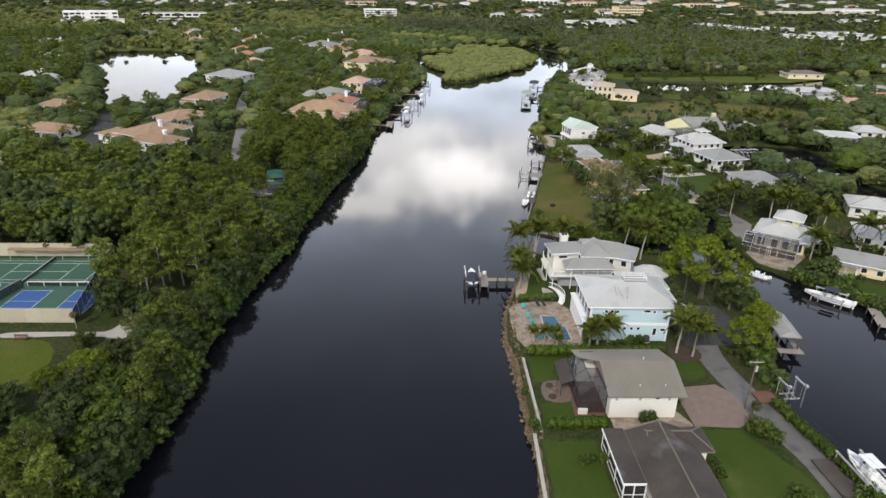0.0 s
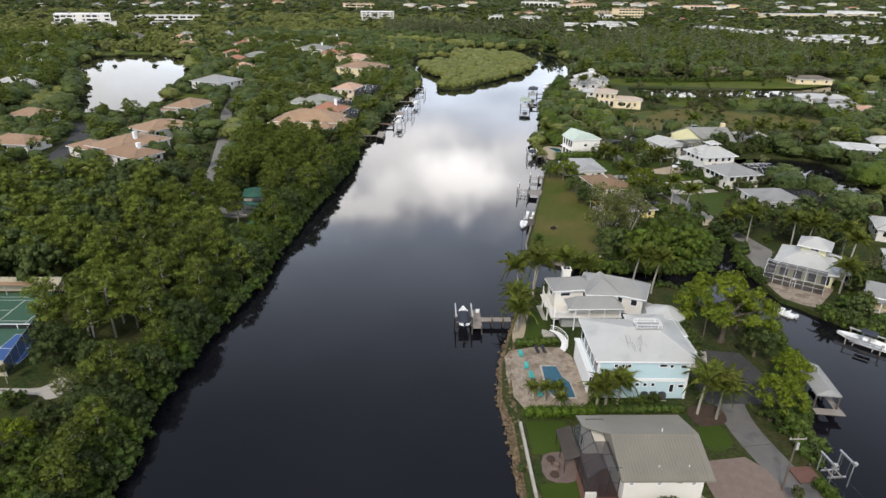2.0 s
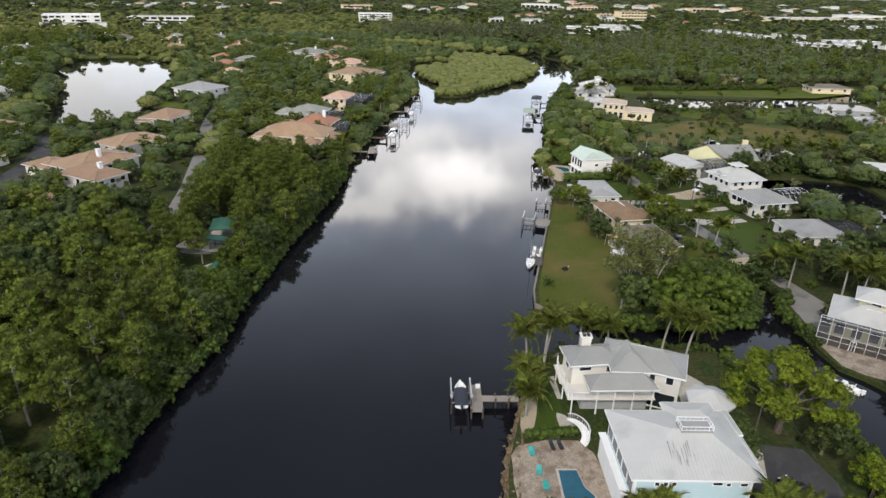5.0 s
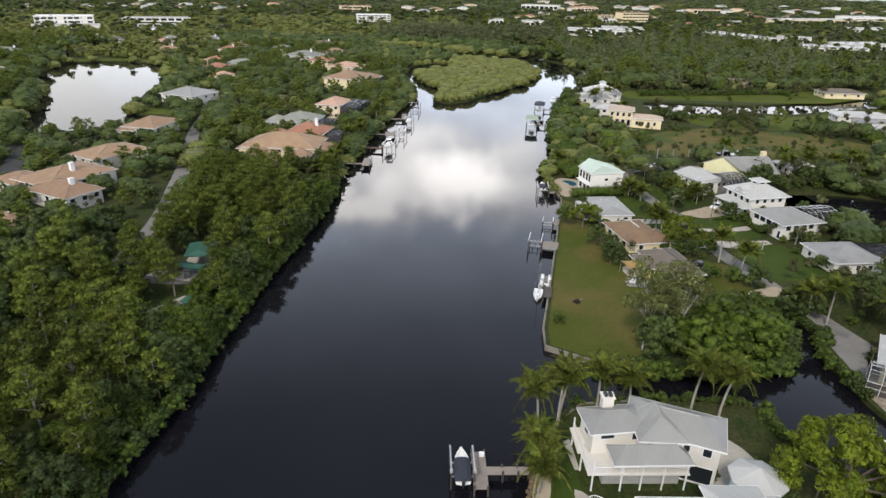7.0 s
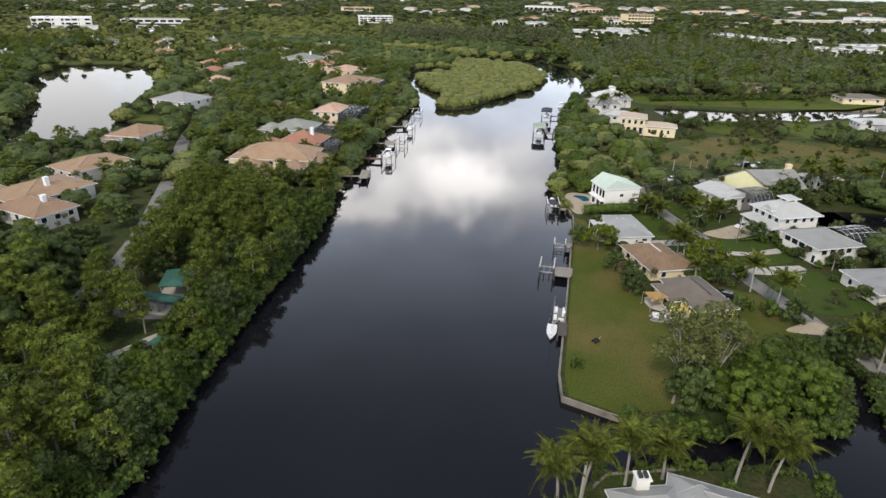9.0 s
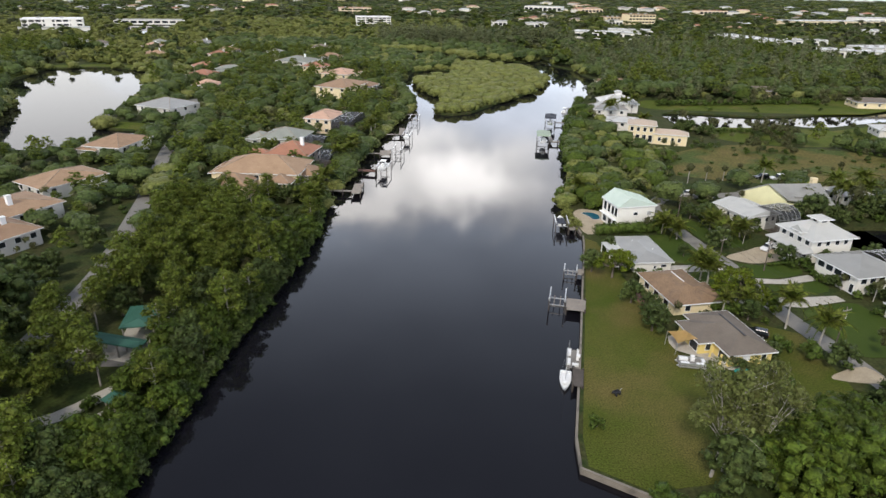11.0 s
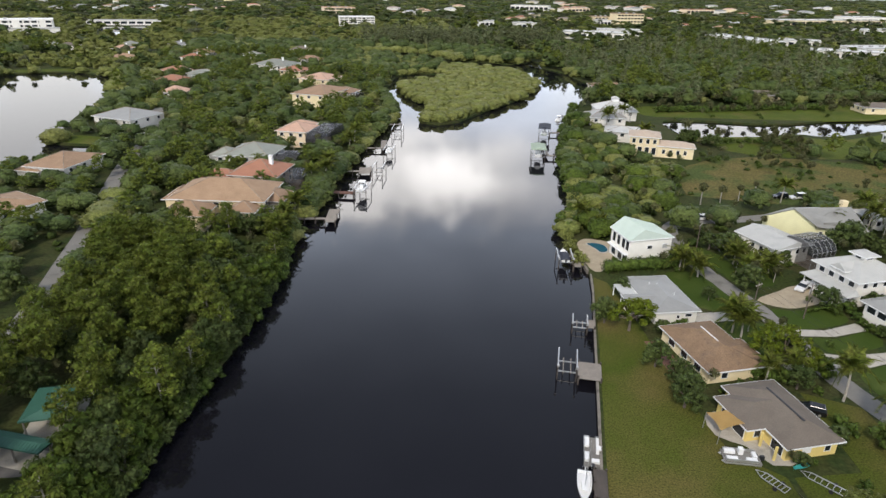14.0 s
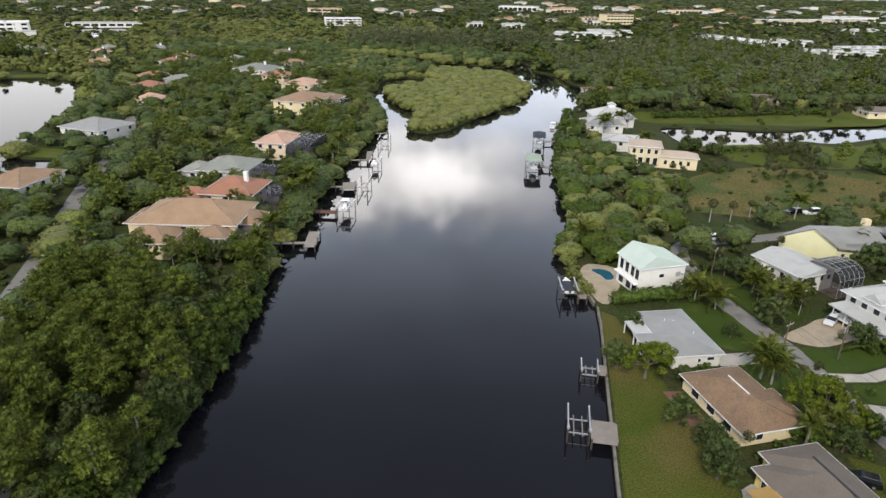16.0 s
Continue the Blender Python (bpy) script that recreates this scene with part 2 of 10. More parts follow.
M["peach_wall"] = material("peach_stucco", (0.76, 0.62, 0.44), (0.70, 0.57, 0.40), 0.8, 0.4, 0.2, 18, fine=0.06)
M["trim"] = material("white_paint", (0.80, 0.80, 0.79), (0.74, 0.74, 0.73), 0.5, 0.8, 0.1, 30, fine=0.04)
M["greytrim"] = material("grey_paint", (0.40, 0.40, 0.39), None, 0.6, 1, fine=0.08)
M["dark"] = material("dark_bronze", (0.025, 0.026, 0.03), None, 0.45, 2, fine=0.1)
M["metal_white"] = material("white_metal_roofing", (0.47, 0.468, 0.445), (0.42, 0.42, 0.40), 0.42, 0.25, 0.1, 10, fine=0.04, stain=((0.35, 0.352, 0.345), 0.3, 0.56, 0.78), spec=0.4)
M["metal_grey"] = material("grey_metal_roofing", (0.29, 0.287, 0.27), (0.24, 0.24, 0.228), 0.42, 0.3, 0.1, 10, fine=0.05, stain=((0.26, 0.262, 0.255), 0.4, 0.56, 0.72), spec=0.5)
M["metal_tan"] = material("tan_metal_roofing", (0.215, 0.195, 0.155), (0.185, 0.168, 0.135), 0.5, 0.3, 0.1, 10, fine=0.05, spec=0.45)
M["metal_green"] = material("pale_green_metal_roofing", (0.52, 0.60, 0.53), (0.46, 0.54, 0.48), 0.5, 0.3, 0.1, 10, fine=0.05)
M["green_roof"] = material("dark_green_metal_roofing", (0.035, 0.115, 0.082), (0.03, 0.10, 0.07), 0.55, 0.3, 0.1, 10, fine=0.08)
M["shingle_dark"] = material("dark_weathered_shingles", (0.042, 0.034, 0.029), (0.07, 0.056, 0.046), 0.9, 0.25, 0.5, 7, fine=0.2, stain=((0.12, 0.115, 0.115), 0.22, 0.56, 0.72))
M["shingle_brown"] = material("brown_shingles", (0.235, 0.152, 0.090), (0.185, 0.118, 0.07), 0.9, 0.3, 0.4, 7, fine=0.4, stain=((0.165, 0.112, 0.075), 0.5, 0.52, 0.72))
M["shingle_tan"] = material("tan_shingles", (0.165, 0.138, 0.112), (0.13, 0.108, 0.088), 0.9, 0.3, 0.4, 7, fine=0.14)
M["shingle_grey"] = material("grey_shingles", (0.27, 0.27, 0.265), (0.225, 0.225, 0.22), 0.9, 0.3, 0.4, 7, fine=0.12, stain=((0.19, 0.185, 0.18), 0.3, 0.58, 0.75))
M["tile_tan"] = material("tan_roof_tiles", (0.33, 0.215, 0.135), (0.265, 0.17, 0.105), 0.85, 0.3, 0.5, 6, fine=0.16, spread=0.12)
M["tile_salmon"] = material("salmon_roof_tiles", (0.36, 0.165, 0.105), (0.30, 0.14, 0.09), 0.85, 0.3, 0.5, 6, fine=0.16, spread=0.1)
M["tile_pink"] = material("pink_roof_tiles", (0.52, 0.33, 0.24), (0.46, 0.29, 0.21), 0.85, 0.3, 0.5, 6, fine=0.14)
M["tile_sand"] = material("pale_sand_roof_tiles", (0.46, 0.37, 0.29), (0.40, 0.32, 0.25), 0.85, 0.3, 0.5, 6, fine=0.16, spread=0.08)
M["tile_grey"] = material("grey_green_roof_tiles", (0.26, 0.27, 0.235), (0.22, 0.23, 0.20), 0.85, 0.3, 0.5, 6, fine=0.14, spread=0.15)
M["wood"] = material("weathered_wood", (0.30, 0.265, 0.225), (0.24, 0.21, 0.18), 0.85, 0.8, 0.4, 14, fine=0.2, spread=0.15)
M["wood_dark"] = material("dark_wet_timber", (0.085, 0.07, 0.058), (0.06, 0.05, 0.043), 0.8, 0.8, 0.4, 12, fine=0.25)
M["wood_red"] = material("reddish_deck_boards", (0.17, 0.085, 0.06), (0.14, 0.07, 0.05), 0.85, 0.8, 0.4, 12, fine=0.2, spread=0.15)
M["alu"] = material("aluminium", (0.62, 0.62, 0.62), None, 0.35, 2, metal=0.7, fine=0.08)
M["gel"] = material("white_gelcoat", (0.80, 0.80, 0.79), (0.76, 0.76, 0.75), 0.25, 1, fine=0.04)
M["canvas_dark"] = material("navy_canvas", (0.035, 0.04, 0.055), None, 0.85, 2, fine=0.15)
M["canvas_green"] = material("pale_green_canvas", (0.33, 0.40, 0.31), None, 0.85, 2, fine=0.1)
M["sail_yellow"] = material("yellow_shade_cloth", (0.62, 0.42, 0.16), (0.56, 0.38, 0.145), 0.8, 0.6, 0.2, 12, fine=0.07)
M["teal"] = material("teal_plastic", (0.05, 0.40, 0.38), None, 0.5, 2, fine=0.08)
M["red"] = material("red_paint", (0.35, 0.05, 0.04), None, 0.4, 2, fine=0.08)
M["carblack"] = material("black_car_paint", (0.012, 0.012, 0.014), None, 0.2, 2, fine=0.1, spec=0.6)
M["carwhite"] = material("white_car_paint", (0.78, 0.78, 0.78), None, 0.25, 2, fine=0.04, spec=0.6)
M["rubber"] = material("rubber", (0.02, 0.02, 0.02), None, 0.8, 2)
M["rock"] = material("rip_rap_rock", (0.15, 0.105, 0.062), (0.085, 0.062, 0.04), 0.9, 0.9, 0.6, 5, fine=0.3, island=0.35, spread=0.25)
M["bark"] = material("bark", (0.15, 0.12, 0.095), (0.10, 0.08, 0.065), 0.95, 1.2, 0.7, 8, fine=0.3, spread=0.2)
M["bark_grey"] = material("pale_grey_bark", (0.36, 0.33, 0.29), (0.26, 0.24, 0.21), 0.95, 1.2, 0.5, 8, fine=0.2, spread=0.12)
leaf_pair("oak", "oak_leaves", (0.036, 0.058, 0.016), (0.078, 0.100, 0.026))
leaf_pair("pine", "pine_needles", (0.066, 0.096, 0.012), (0.122, 0.142, 0.020))
leaf_pair("bright", "fresh_green_leaves", (0.160, 0.190, 0.014), (0.096, 0.138, 0.010))
leaf_pair("deepgreen", "deep_green_leaves", (0.032, 0.056, 0.007), (0.074, 0.102, 0.012))
leaf_pair("shrub", "shrub_leaves", (0.040, 0.070, 0.012), (0.078, 0.108, 0.018))
leaf_pair("hedge", "hedge_leaves", (0.047, 0.086, 0.008), (0.075, 0.113, 0.012))
leaf_pair("dryleaf", "sparse_olive_leaves", (0.112, 0.122, 0.036), (0.088, 0.102, 0.028))
leaf_pair("mangrove", "mangrove_leaves", (0.122, 0.142, 0.035), (0.162, 0.168, 0.047), scale=0.08)
# grey-green needles, paled a little in the colour itself for distance haze
leaf_pair("casuarina", "hazed_casuarina_needles", (0.080, 0.098, 0.044), (0.112, 0.116, 0.056), scale=0.08)
M["frond"] = leafy("palm_fronds", (0.072, 0.102, 0.012), (0.128, 0.136, 0.024), holes=False)
leaf_pair("cabbage", "cabbage_palm_fronds", (0.078, 0.090, 0.032), (0.128, 0.124, 0.052))
M["seawall"] = material("stained_seawall_concrete", (0.22, 0.195, 0.16), (0.16, 0.14, 0.115), 0.9, 0.5, 0.35, 9, coords="world", fine=0.2, stain=((0.10, 0.09, 0.075), 0.5, 0.55, 0.7))
M["pool"] = material("pool_plaster", (0.018, 0.10, 0.15), (0.015, 0.085, 0.13), 0.08, 0.6, 0.1, 4, fine=0.1, spec=0.5)
M["town_wall"] = material("town_walls", (0.70, 0.68, 0.63), (0.62, 0.58, 0.52), 0.8, 0.2, 0.1, 6, fine=0.08, spread=0.15)
M["town_roof"] = material("town_roofs", (0.44, 0.36, 0.30), (0.36, 0.30, 0.26), 0.85, 0.1, 0.1, 6, fine=0.1, spread=0.45)

# water: dark, still, lightly rippled
water_mat = bpy.data.materials.new("dark_canal_water")
water_mat.use_nodes = True
_n, _l = water_mat.node_tree.nodes, water_mat.node_tree.links
_b = _n["Principled BSDF"]
_b.inputs["Base Color"].default_value = (0.0068, 0.0066, 0.0092, 1)
_b.inputs["Roughness"].default_value = 0.035
_b.inputs["IOR"].default_value = 1.333
_g = _n.new("ShaderNodeNewGeometry")
_w = _n.new("ShaderNodeTexNoise")
_w.inputs["Scale"].default_value = 0.55
_w.inputs["Detail"].default_value = 4
_l.new(_g.outputs["Position"], _w.inputs["Vector"])
_p = _n.new("ShaderNodeBump")
_p.inputs["Strength"].default_value = 0.06
_p.inputs["Distance"].default_value = 0.06
_l.new(_w.outputs[0], _p.inputs["Height"])
_l.new(_p.outputs[0], _b.inputs["Normal"])
M["water"] = water_mat

# window glass: dark reflecting pane
glass = bpy.data.materials.new("window_glass")
glass.use_nodes = True
_b = glass.node_tree.nodes["Principled BSDF"]
_b.inputs["Base Color"].default_value = (0.018, 0.022, 0.027, 1)
_b.inputs["Roughness"].default_value = 0.06
M["glass"] = glass

# insect screen: a fine mesh, mostly open
screen = bpy.data.materials.new("insect_screen")
screen.use_nodes = True
_n, _l = screen.node_tree.nodes, screen.node_tree.links
_b = _n["Principled BSDF"]
_b.inputs["Base Color"].default_value = (0.03, 0.03, 0.033, 1)
_t = _n.new("ShaderNodeBsdfTransparent")
_x = _n.new("ShaderNodeMixShader")
_x.inputs[0].default_value = 0.6
_l.new(_t.outputs[0], _x.inputs[1])
_l.new(_b.outputs[0], _x.inputs[2])
_l.new(_x.outputs[0], _n["Material Output"].inputs[0])
M["screen"] = screen

# ---- building helpers ----
from mathutils.geometry import delaunay_2d_cdt


def mesh_of(name, verts, faces, mat):
    me = bpy.data.meshes.new(name)
    me.from_pydata(verts, [], faces)
    me.materials.append(mat)
    return me


def part(name, bm, mat, parent, label="", at=None):
    """Links a bmesh as one mesh object under a thing or a part."""
    me = bpy.data.meshes.new(name)
    bm.to_mesh(me)
    bm.free()
    me.materials.append(mat)
    ob = new(name, me)
    if parent is not None:
        ob.parent = parent
    if at is not None:
        ob.matrix_basis = at
    if label:
        ob["label"] = label
    return ob


def piece(name, me, parent, m):
    ob = new(name, me)
    ob.parent = parent
    ob.matrix_basis = m
    return ob


def thing(name, m, label, category, group="", kind=""):
    e = new(name)
    e.empty_display_size = 0.5
    e.matrix_basis = m
    return tagged(e, label, category, group, kind)


def bm_box(bm, x0, y0, z0, x1, y1, z1):
    v = [bm.verts.new(p) for p in ((x0, y0, z0), (x1, y0, z0), (x1, y1, z0), (x0, y1, z0), (x0, y0, z1), (x1, y0, z1), (x1, y1, z1), (x0, y1, z1))]
    for f in ((3, 2, 1, 0), (4, 5, 6, 7), (0, 1, 5, 4), (1, 2, 6, 5), (2, 3, 7, 6), (3, 0, 4, 7)):
        bm.faces.new([v[i] for i in f])
    return v


def box(*dims):
    bm = bmesh.new()
    bm_box(bm, *dims)
    return bm


def boxes(rows):
    bm = bmesh.new()
    for r in rows:
        bm_box(bm, *r)
    return bm


def bm_beam(bm, a, b, r0, r1=None, sides=6):
    """A tapered round bar from a to b."""
    a, b = Vector(a), Vector(b)
    r1 = r0 if r1 is None else r1
    d = (b - a).normalized()
    s = d.cross(Vector((0, 0, 1)) if abs(d.z) < 0.95 else Vector((1, 0, 0))).normalized()
    u = s.cross(d)
    ring = []
    for c, r in ((a, r0), (b, r1)):
        ring.append([bm.verts.new(c + (s * math.cos(k * 2 * math.pi / sides) + u * math.sin(k * 2 * math.pi / sides)) * r) for k in range(sides)])
    for k in range(sides):
        bm.faces.new((ring[0][k], ring[0][(k + 1) % sides], ring[1][(k + 1) % sides], ring[1][k]))
    bm.faces.new(ring[0][::-1])
    bm.faces.new(ring[1])


def beams(rows, sides=6):
    bm = bmesh.new()
    for r in rows:
        bm_beam(bm, *r, sides=sides)
    return bm


def prism(poly, z0, z1):
    """A slab over a plan outline, wound either way."""
    bm = bmesh.new()
    area = sum(a[0] * b[1] - b[0] * a[1] for a, b in zip(poly, poly[1:] + poly[:1]))
    p = poly if area > 0 else poly[::-1]
    n = len(p)
    vs, _, fs, *_ = delaunay_2d_cdt([Vector(q) for q in p], [], [list(range(n))], 1, 1e-4)
    lo = [bm.verts.new((v.x, v.y, z0)) for v in vs]
    hi = [bm.verts.new((v.x, v.y, z1)) for v in vs]
    for f in fs:
        k = list(f)
        a, b, c = (vs[i] for i in k[:3])
        if (b.x - a.x) * (c.y - a.y) - (b.y - a.y) * (c.x - a.x) < 0:
            k.reverse()
        bm.faces.new([hi[i] for i in k])
        bm.faces.new([lo[i] for i in k[::-1]])
    sl = [bm.verts.new((x, y, z0)) for x, y in p]
    sh = [bm.verts.new((x, y, z1)) for x, y in p]
    for i in range(n):
        bm.faces.new((sl[i], sl[(i + 1) % n], sh[(i + 1) % n], sh[i]))
    return bm


def inside(x, y, poly):
    c, j = False, len(poly) - 1
    for i in range(len(poly)):
        xi, yi = poly[i]
        xj, yj = poly[j]
        if (yi > y) != (yj > y) and x < (xj - xi) * (y - yi) / (yj - yi) + xi:
            c = not c
        j = i
    return c


def ribbon(line, width):
    """The outline of a road along a centre line."""
    left, right = [], []
    for i, p in enumerate(line):
        a, b = Vector(line[max(0, i - 1)]), Vector(line[min(len(line) - 1, i + 1)])
        d = (b - a).normalized()
        n = Vector((-d.y, d.x)) * width / 2
        left.append((p[0] + n.x, p[1] + n.y))
        right.append((p[0] - n.x, p[1] - n.y))
    return left + right[::-1]


def smooth_line(pts, steps=4, closed=True):
    out, n = [], len(pts)
    for i in range(n if closed else n - 1):
        p0, p1, p2, p3 = (Vector(pts[(i + k) % n] if closed else pts[max(0, min(n - 1, i + k))]) for k in (-1, 0, 1, 2))
        for s in range(steps):
            t = s / steps
            q = 0.5 * (2 * p1 + (p2 - p0) * t + (2 * p0 - 5 * p1 + 4 * p2 - p3) * t * t + (3 * p1 - p0 - 3 * p2 + p3) * t * t * t)
            out.append((q.x, q.y))
    if not closed:
        out.append(tuple(pts[-1]))
    return out


KEEP_OUT = []      # outlines where no tree may stand


def clear(poly, grow=0.0, soft=False):
    if grow:
        cx, cy = sum(p[0] for p in poly) / len(poly), sum(p[1] for p in poly) / len(poly)
        poly = [(x + (x - cx) / (math.hypot(x - cx, y - cy) + 1e-6) * grow, y + (y - cy) / (math.hypot(x - cx, y - cy) + 1e-6) * grow) for x, y in poly]
    xs, ys = [p[0] for p in poly], [p[1] for p in poly]
    KEEP_OUT.append((min(xs), max(xs), min(ys), max(ys), poly, soft))
    return poly


def open_ground(x, y, lawns=False):
    for x0, x1, y0, y1, poly, soft in KEEP_OUT:
        if soft and lawns:
            continue
        if x0 <= x <= x1 and y0 <= y <= y1 and inside(x, y, poly):
            return False
    return True


SHEETS = []


def sheet(name, poly, z0, z1, mat, label, category, kind="structure", keep=True):
    """A ground surface; one that overlaps earlier ones lies a little above them."""
    if keep:
        clear(poly, soft=name == "lawn")
    b = (min(p[0] for p in poly), max(p[0] for p in poly), min(p[1] for p in poly), max(p[1] for p in poly))
    under = [z for c, z in SHEETS if b[0] < c[1] and b[1] > c[0] and b[2] < c[3] and b[3] > c[2]]
    while any(abs(z - z1) < 0.004 for z in under):
        z1 += 0.005
    z0 -= 0.004 * len(SHEETS)
    SHEETS.append((b, z1))
    return tagged(part(name, prism(poly, z0, z1), mat, None), label, category, kind=kind)


# ---- water and ground ----
WATER_Z = -0.9
canal = [(-42.3, -141.3), (-40.5, 20), (-43.3, 50.3), (-41.9, 61.8), (-42.6, 74.3), (-43.4, 86.7), (-41.3, 104.1), (-38, 126.7), (-37.5, 142.4), (-35.5, 162.4), (-32.2, 186),
         (-30, 203.2), (-28.6, 228), (-29.8, 246), (-30.2, 258), (-26.6, 276.4), (-24.2, 304.6), (-18.4, 345), (-9.5, 394), (-7.5, 415), (-10, 434), (-14, 457), (-18, 479), (-18, 495), (-13, 514), (-13, 541), (-9, 559), (6, 571), (22, 570), (20, 545), (15, 526),
         (-1, 524), (-6.5, 507), (-3, 471), (4, 450), (13.5, 446.5), (9, 434), (5.5, 396), (14, 391.5), (24, 398), (33.5, 415), (44, 432), (55.5, 449.5), (69, 472.5), (82, 506), (88, 531), (85.5, 546),
         (80, 574), (68, 598), (50, 608), (30, 614), (5, 652), (-20, 682), (-45, 692), (-45, 722), (-4, 723), (18, 698), (36, 662), (56, 653), (82, 637), (97, 642), (107, 662), (110, 640), (107.5, 616), (113, 600),
         (120, 581), (119.5, 553), (125, 527), (122.5, 500), (115, 480), (98.5, 456), (87.5, 421), (72, 374), (59.1, 329.7), (54.2, 297.4), (50, 270.7), (43.5, 258.2), (43, 246.7), (43.4, 227.6), (42.2, 218.8), (36, 194.4), (31, 174.1), (23.9, 146), (23.2, 140),
         (31.4, 134.8), (38.7, 131.7), (51.1, 131.6), (60.4, 131.6), (66.6, 134.8), (70.4, 143.4), (71.2, 152.7), (75.2, 156.7), (77.5, 143.4), (73.6, 137.8), (73.2, 124), (73.6, 117.6), (76.2, 114.6), (78.6, 110.4),
         (82.6, 105.6), (87.0, 98.9), (88.4, 92.5), (103.1, 69.7), (110, 20), (117.9, -140.7), (52.3, -140.8), (46.4, 20), (51.9, 48.2), (52.4, 59.2), (52.5, 68.6), (56.3, 78.9), (59.3, 86.2), (63.4, 93.4), (64.8, 104.7),
         (60, 108.7), (56.4, 108.2), (54.7, 114.8), (54.5, 121.8), (48.2, 123.3), (36.8, 123.8), (25.8, 122.7), (18.6, 116.2), (15.8, 106.9), (13.4, 98.9), (11.9, 93.1), (11, 84.9), (12, 77.7),
         (11.9, 59), (11.4, 47), (10.5, 20), (9.3, -141)]
east_channel = [(107.4, 229.9), (130.5, 234), (148.6, 226.7), (146.4, 204.8), (142.3, 187), (154.7, 161.1), (193.4, 129.2), (183.5, 119.2), (143.3, 151.5), (129.6, 168.1), (124.4, 190), (122.7, 209.6), (112.5, 220.3)]
ne_pond = [(123.7, 380.5), (128.4, 404), (150.8, 404.6), (190.4, 398.8), (270.8, 428.9), (361.8, 455.7), (351.2, 428.3), (233.1, 385), (194.1, 370.2), (176.7, 375), (130.1, 359.9)]
lake = [(-168, 306), (-140, 316), (-122, 330), (-122, 345), (-143, 349), (-150, 367), (-157, 388), (-165, 424), (-160, 446), (-176, 471), (-187, 501), (-197, 530), (-212, 542), (-229, 553),
        (-250, 555), (-268, 546), (-280, 535), (-272, 514), (-263, 472), (-244, 446), (-222, 406), (-202, 364), (-184, 330)]
far_pond = [(-440, 1030), (-386, 1050), (-318, 900), (-362, 866), (-400, 940)]
NEAR_AT, NEAR_SIZE = (-0.2, -2.05), (1.035, 1.023, 1.08)
NEAR = Matrix.Translation((*NEAR_AT, 0)) @ Matrix.Diagonal((*NEAR_SIZE, 1))
WATERS = [canal, smooth_line(east_channel, 3), smooth_line(ne_pond, 3), smooth_line(lake, 3), far_pond]

edge = [(-6000, -800), (6000, -800), (6000, 9000), (-6000, 9000)]
pts, cons = [], []
for poly in [edge] + WATERS:
    base = len(pts)
    pts += [Vector(p) for p in poly]
    cons += [(base + i, base + (i + 1) % len(poly)) for i in range(len(poly))]
vs, _, fs, *_ = delaunay_2d_cdt(pts, cons, [], 0, 1e-4)
gv = [(v.x, v.y, 0.0) for v in vs]
gf = []
for f in fs:
    cx, cy = sum(vs[i].x for i in f) / 3, sum(vs[i].y for i in f) / 3
    if not any(inside(cx, cy, w) for w in WATERS):
        gf.append(tuple(f))
for w in WATERS:                      # the banks, down under the water
    area = sum(a[0] * b[1] - b[0] * a[1] for a, b in zip(w, w[1:] + w[:1]))
    p = w if area > 0 else w[::-1]
    base = len(gv)
    gv += [(x, y, 0.0) for x, y in p] + [(x, y, -3.0) for x, y in p]
    n = len(p)
    gf += [(base + (i + 1) % n, base + i, base + n + i, base + n + (i + 1) % n) for i in range(n)]
ground = tagged(new("ground", mesh_of("ground", gv, gf, M["ground"])), "dark grassy and leaf-littered flat ground beside the canal", "ground", kind="structure")
for i, (w, lab) in enumerate(zip(WATERS, ("dark still tidal canal water reflecting clouds", "dark side channel water between trees", "small pond reflecting the bright sky",
                                          "round lake reflecting white clouds", "distant pond beside a pale building"))):
    xs, ys = [p[0] for p in w], [p[1] for p in w]
    me = mesh_of("water", [(min(xs) - 1, min(ys), WATER_Z), (max(xs) + 1, min(ys), WATER_Z), (max(xs) + 1, max(ys) + 1, WATER_Z), (min(xs) - 1, max(ys) + 1, WATER_Z)], [(0, 1, 2, 3)], M["water"])
    tagged(new("water", me), lab, "water", kind="structure")
    clear(w)

# ---- roads, lawns, courts ----
near_road = ribbon(smooth_line([(51.8, -60.8), (49.3, 20), (50.5, 48.2), (48.9, 59.2), (47, 69.6), (46.1, 77.8), (47.1, 85.1), (48.2, 92.3)], 4, False), 4.6)
sheet("road", near_road, -0.3, 0.02, M["asphalt_old"], "narrow weathered grey asphalt lane", "road")
sheet("road", [(43.2, 82.5), (54.7, 82.5), (56.1, 90.3), (55, 96.9), (48.7, 97.9), (43.5, 95.3)], -0.3, 0.03, M["asphalt"], "dark asphalt turning area at the lane's end", "road")
north_road = ribbon(smooth_line([(85.2, 130.5), (79.8, 157.7), (78, 169.8), (75.2, 183.7), (75, 197.5), (74.8, 206.3), (72.7, 217.9), (70.6, 232.9), (71.3, 245.7), (73.5, 254.9), (79.8, 259.7), (98.3, 262.1), (124.5, 268.8)], 4, False), 4.4)
sheet("road", north_road, -0.3, 0.02, M["asphalt_pale"], "pale weathered asphalt street between lawns", "road")
left_road = ribbon(smooth_line([(-70.2, 151.9), (-71.1, 188.2), (-74.3, 210.8), (-79.6, 233.3), (-85.2, 256.4), (-93, 283.8), (-101.8, 316.5), (-110.5, 359.5), (-130.4, 425)], 4, False), 5.0)
sheet("road", left_road, -0.3, 0.02, M["asphalt_pale"], "grey asphalt street winding between trees", "road")
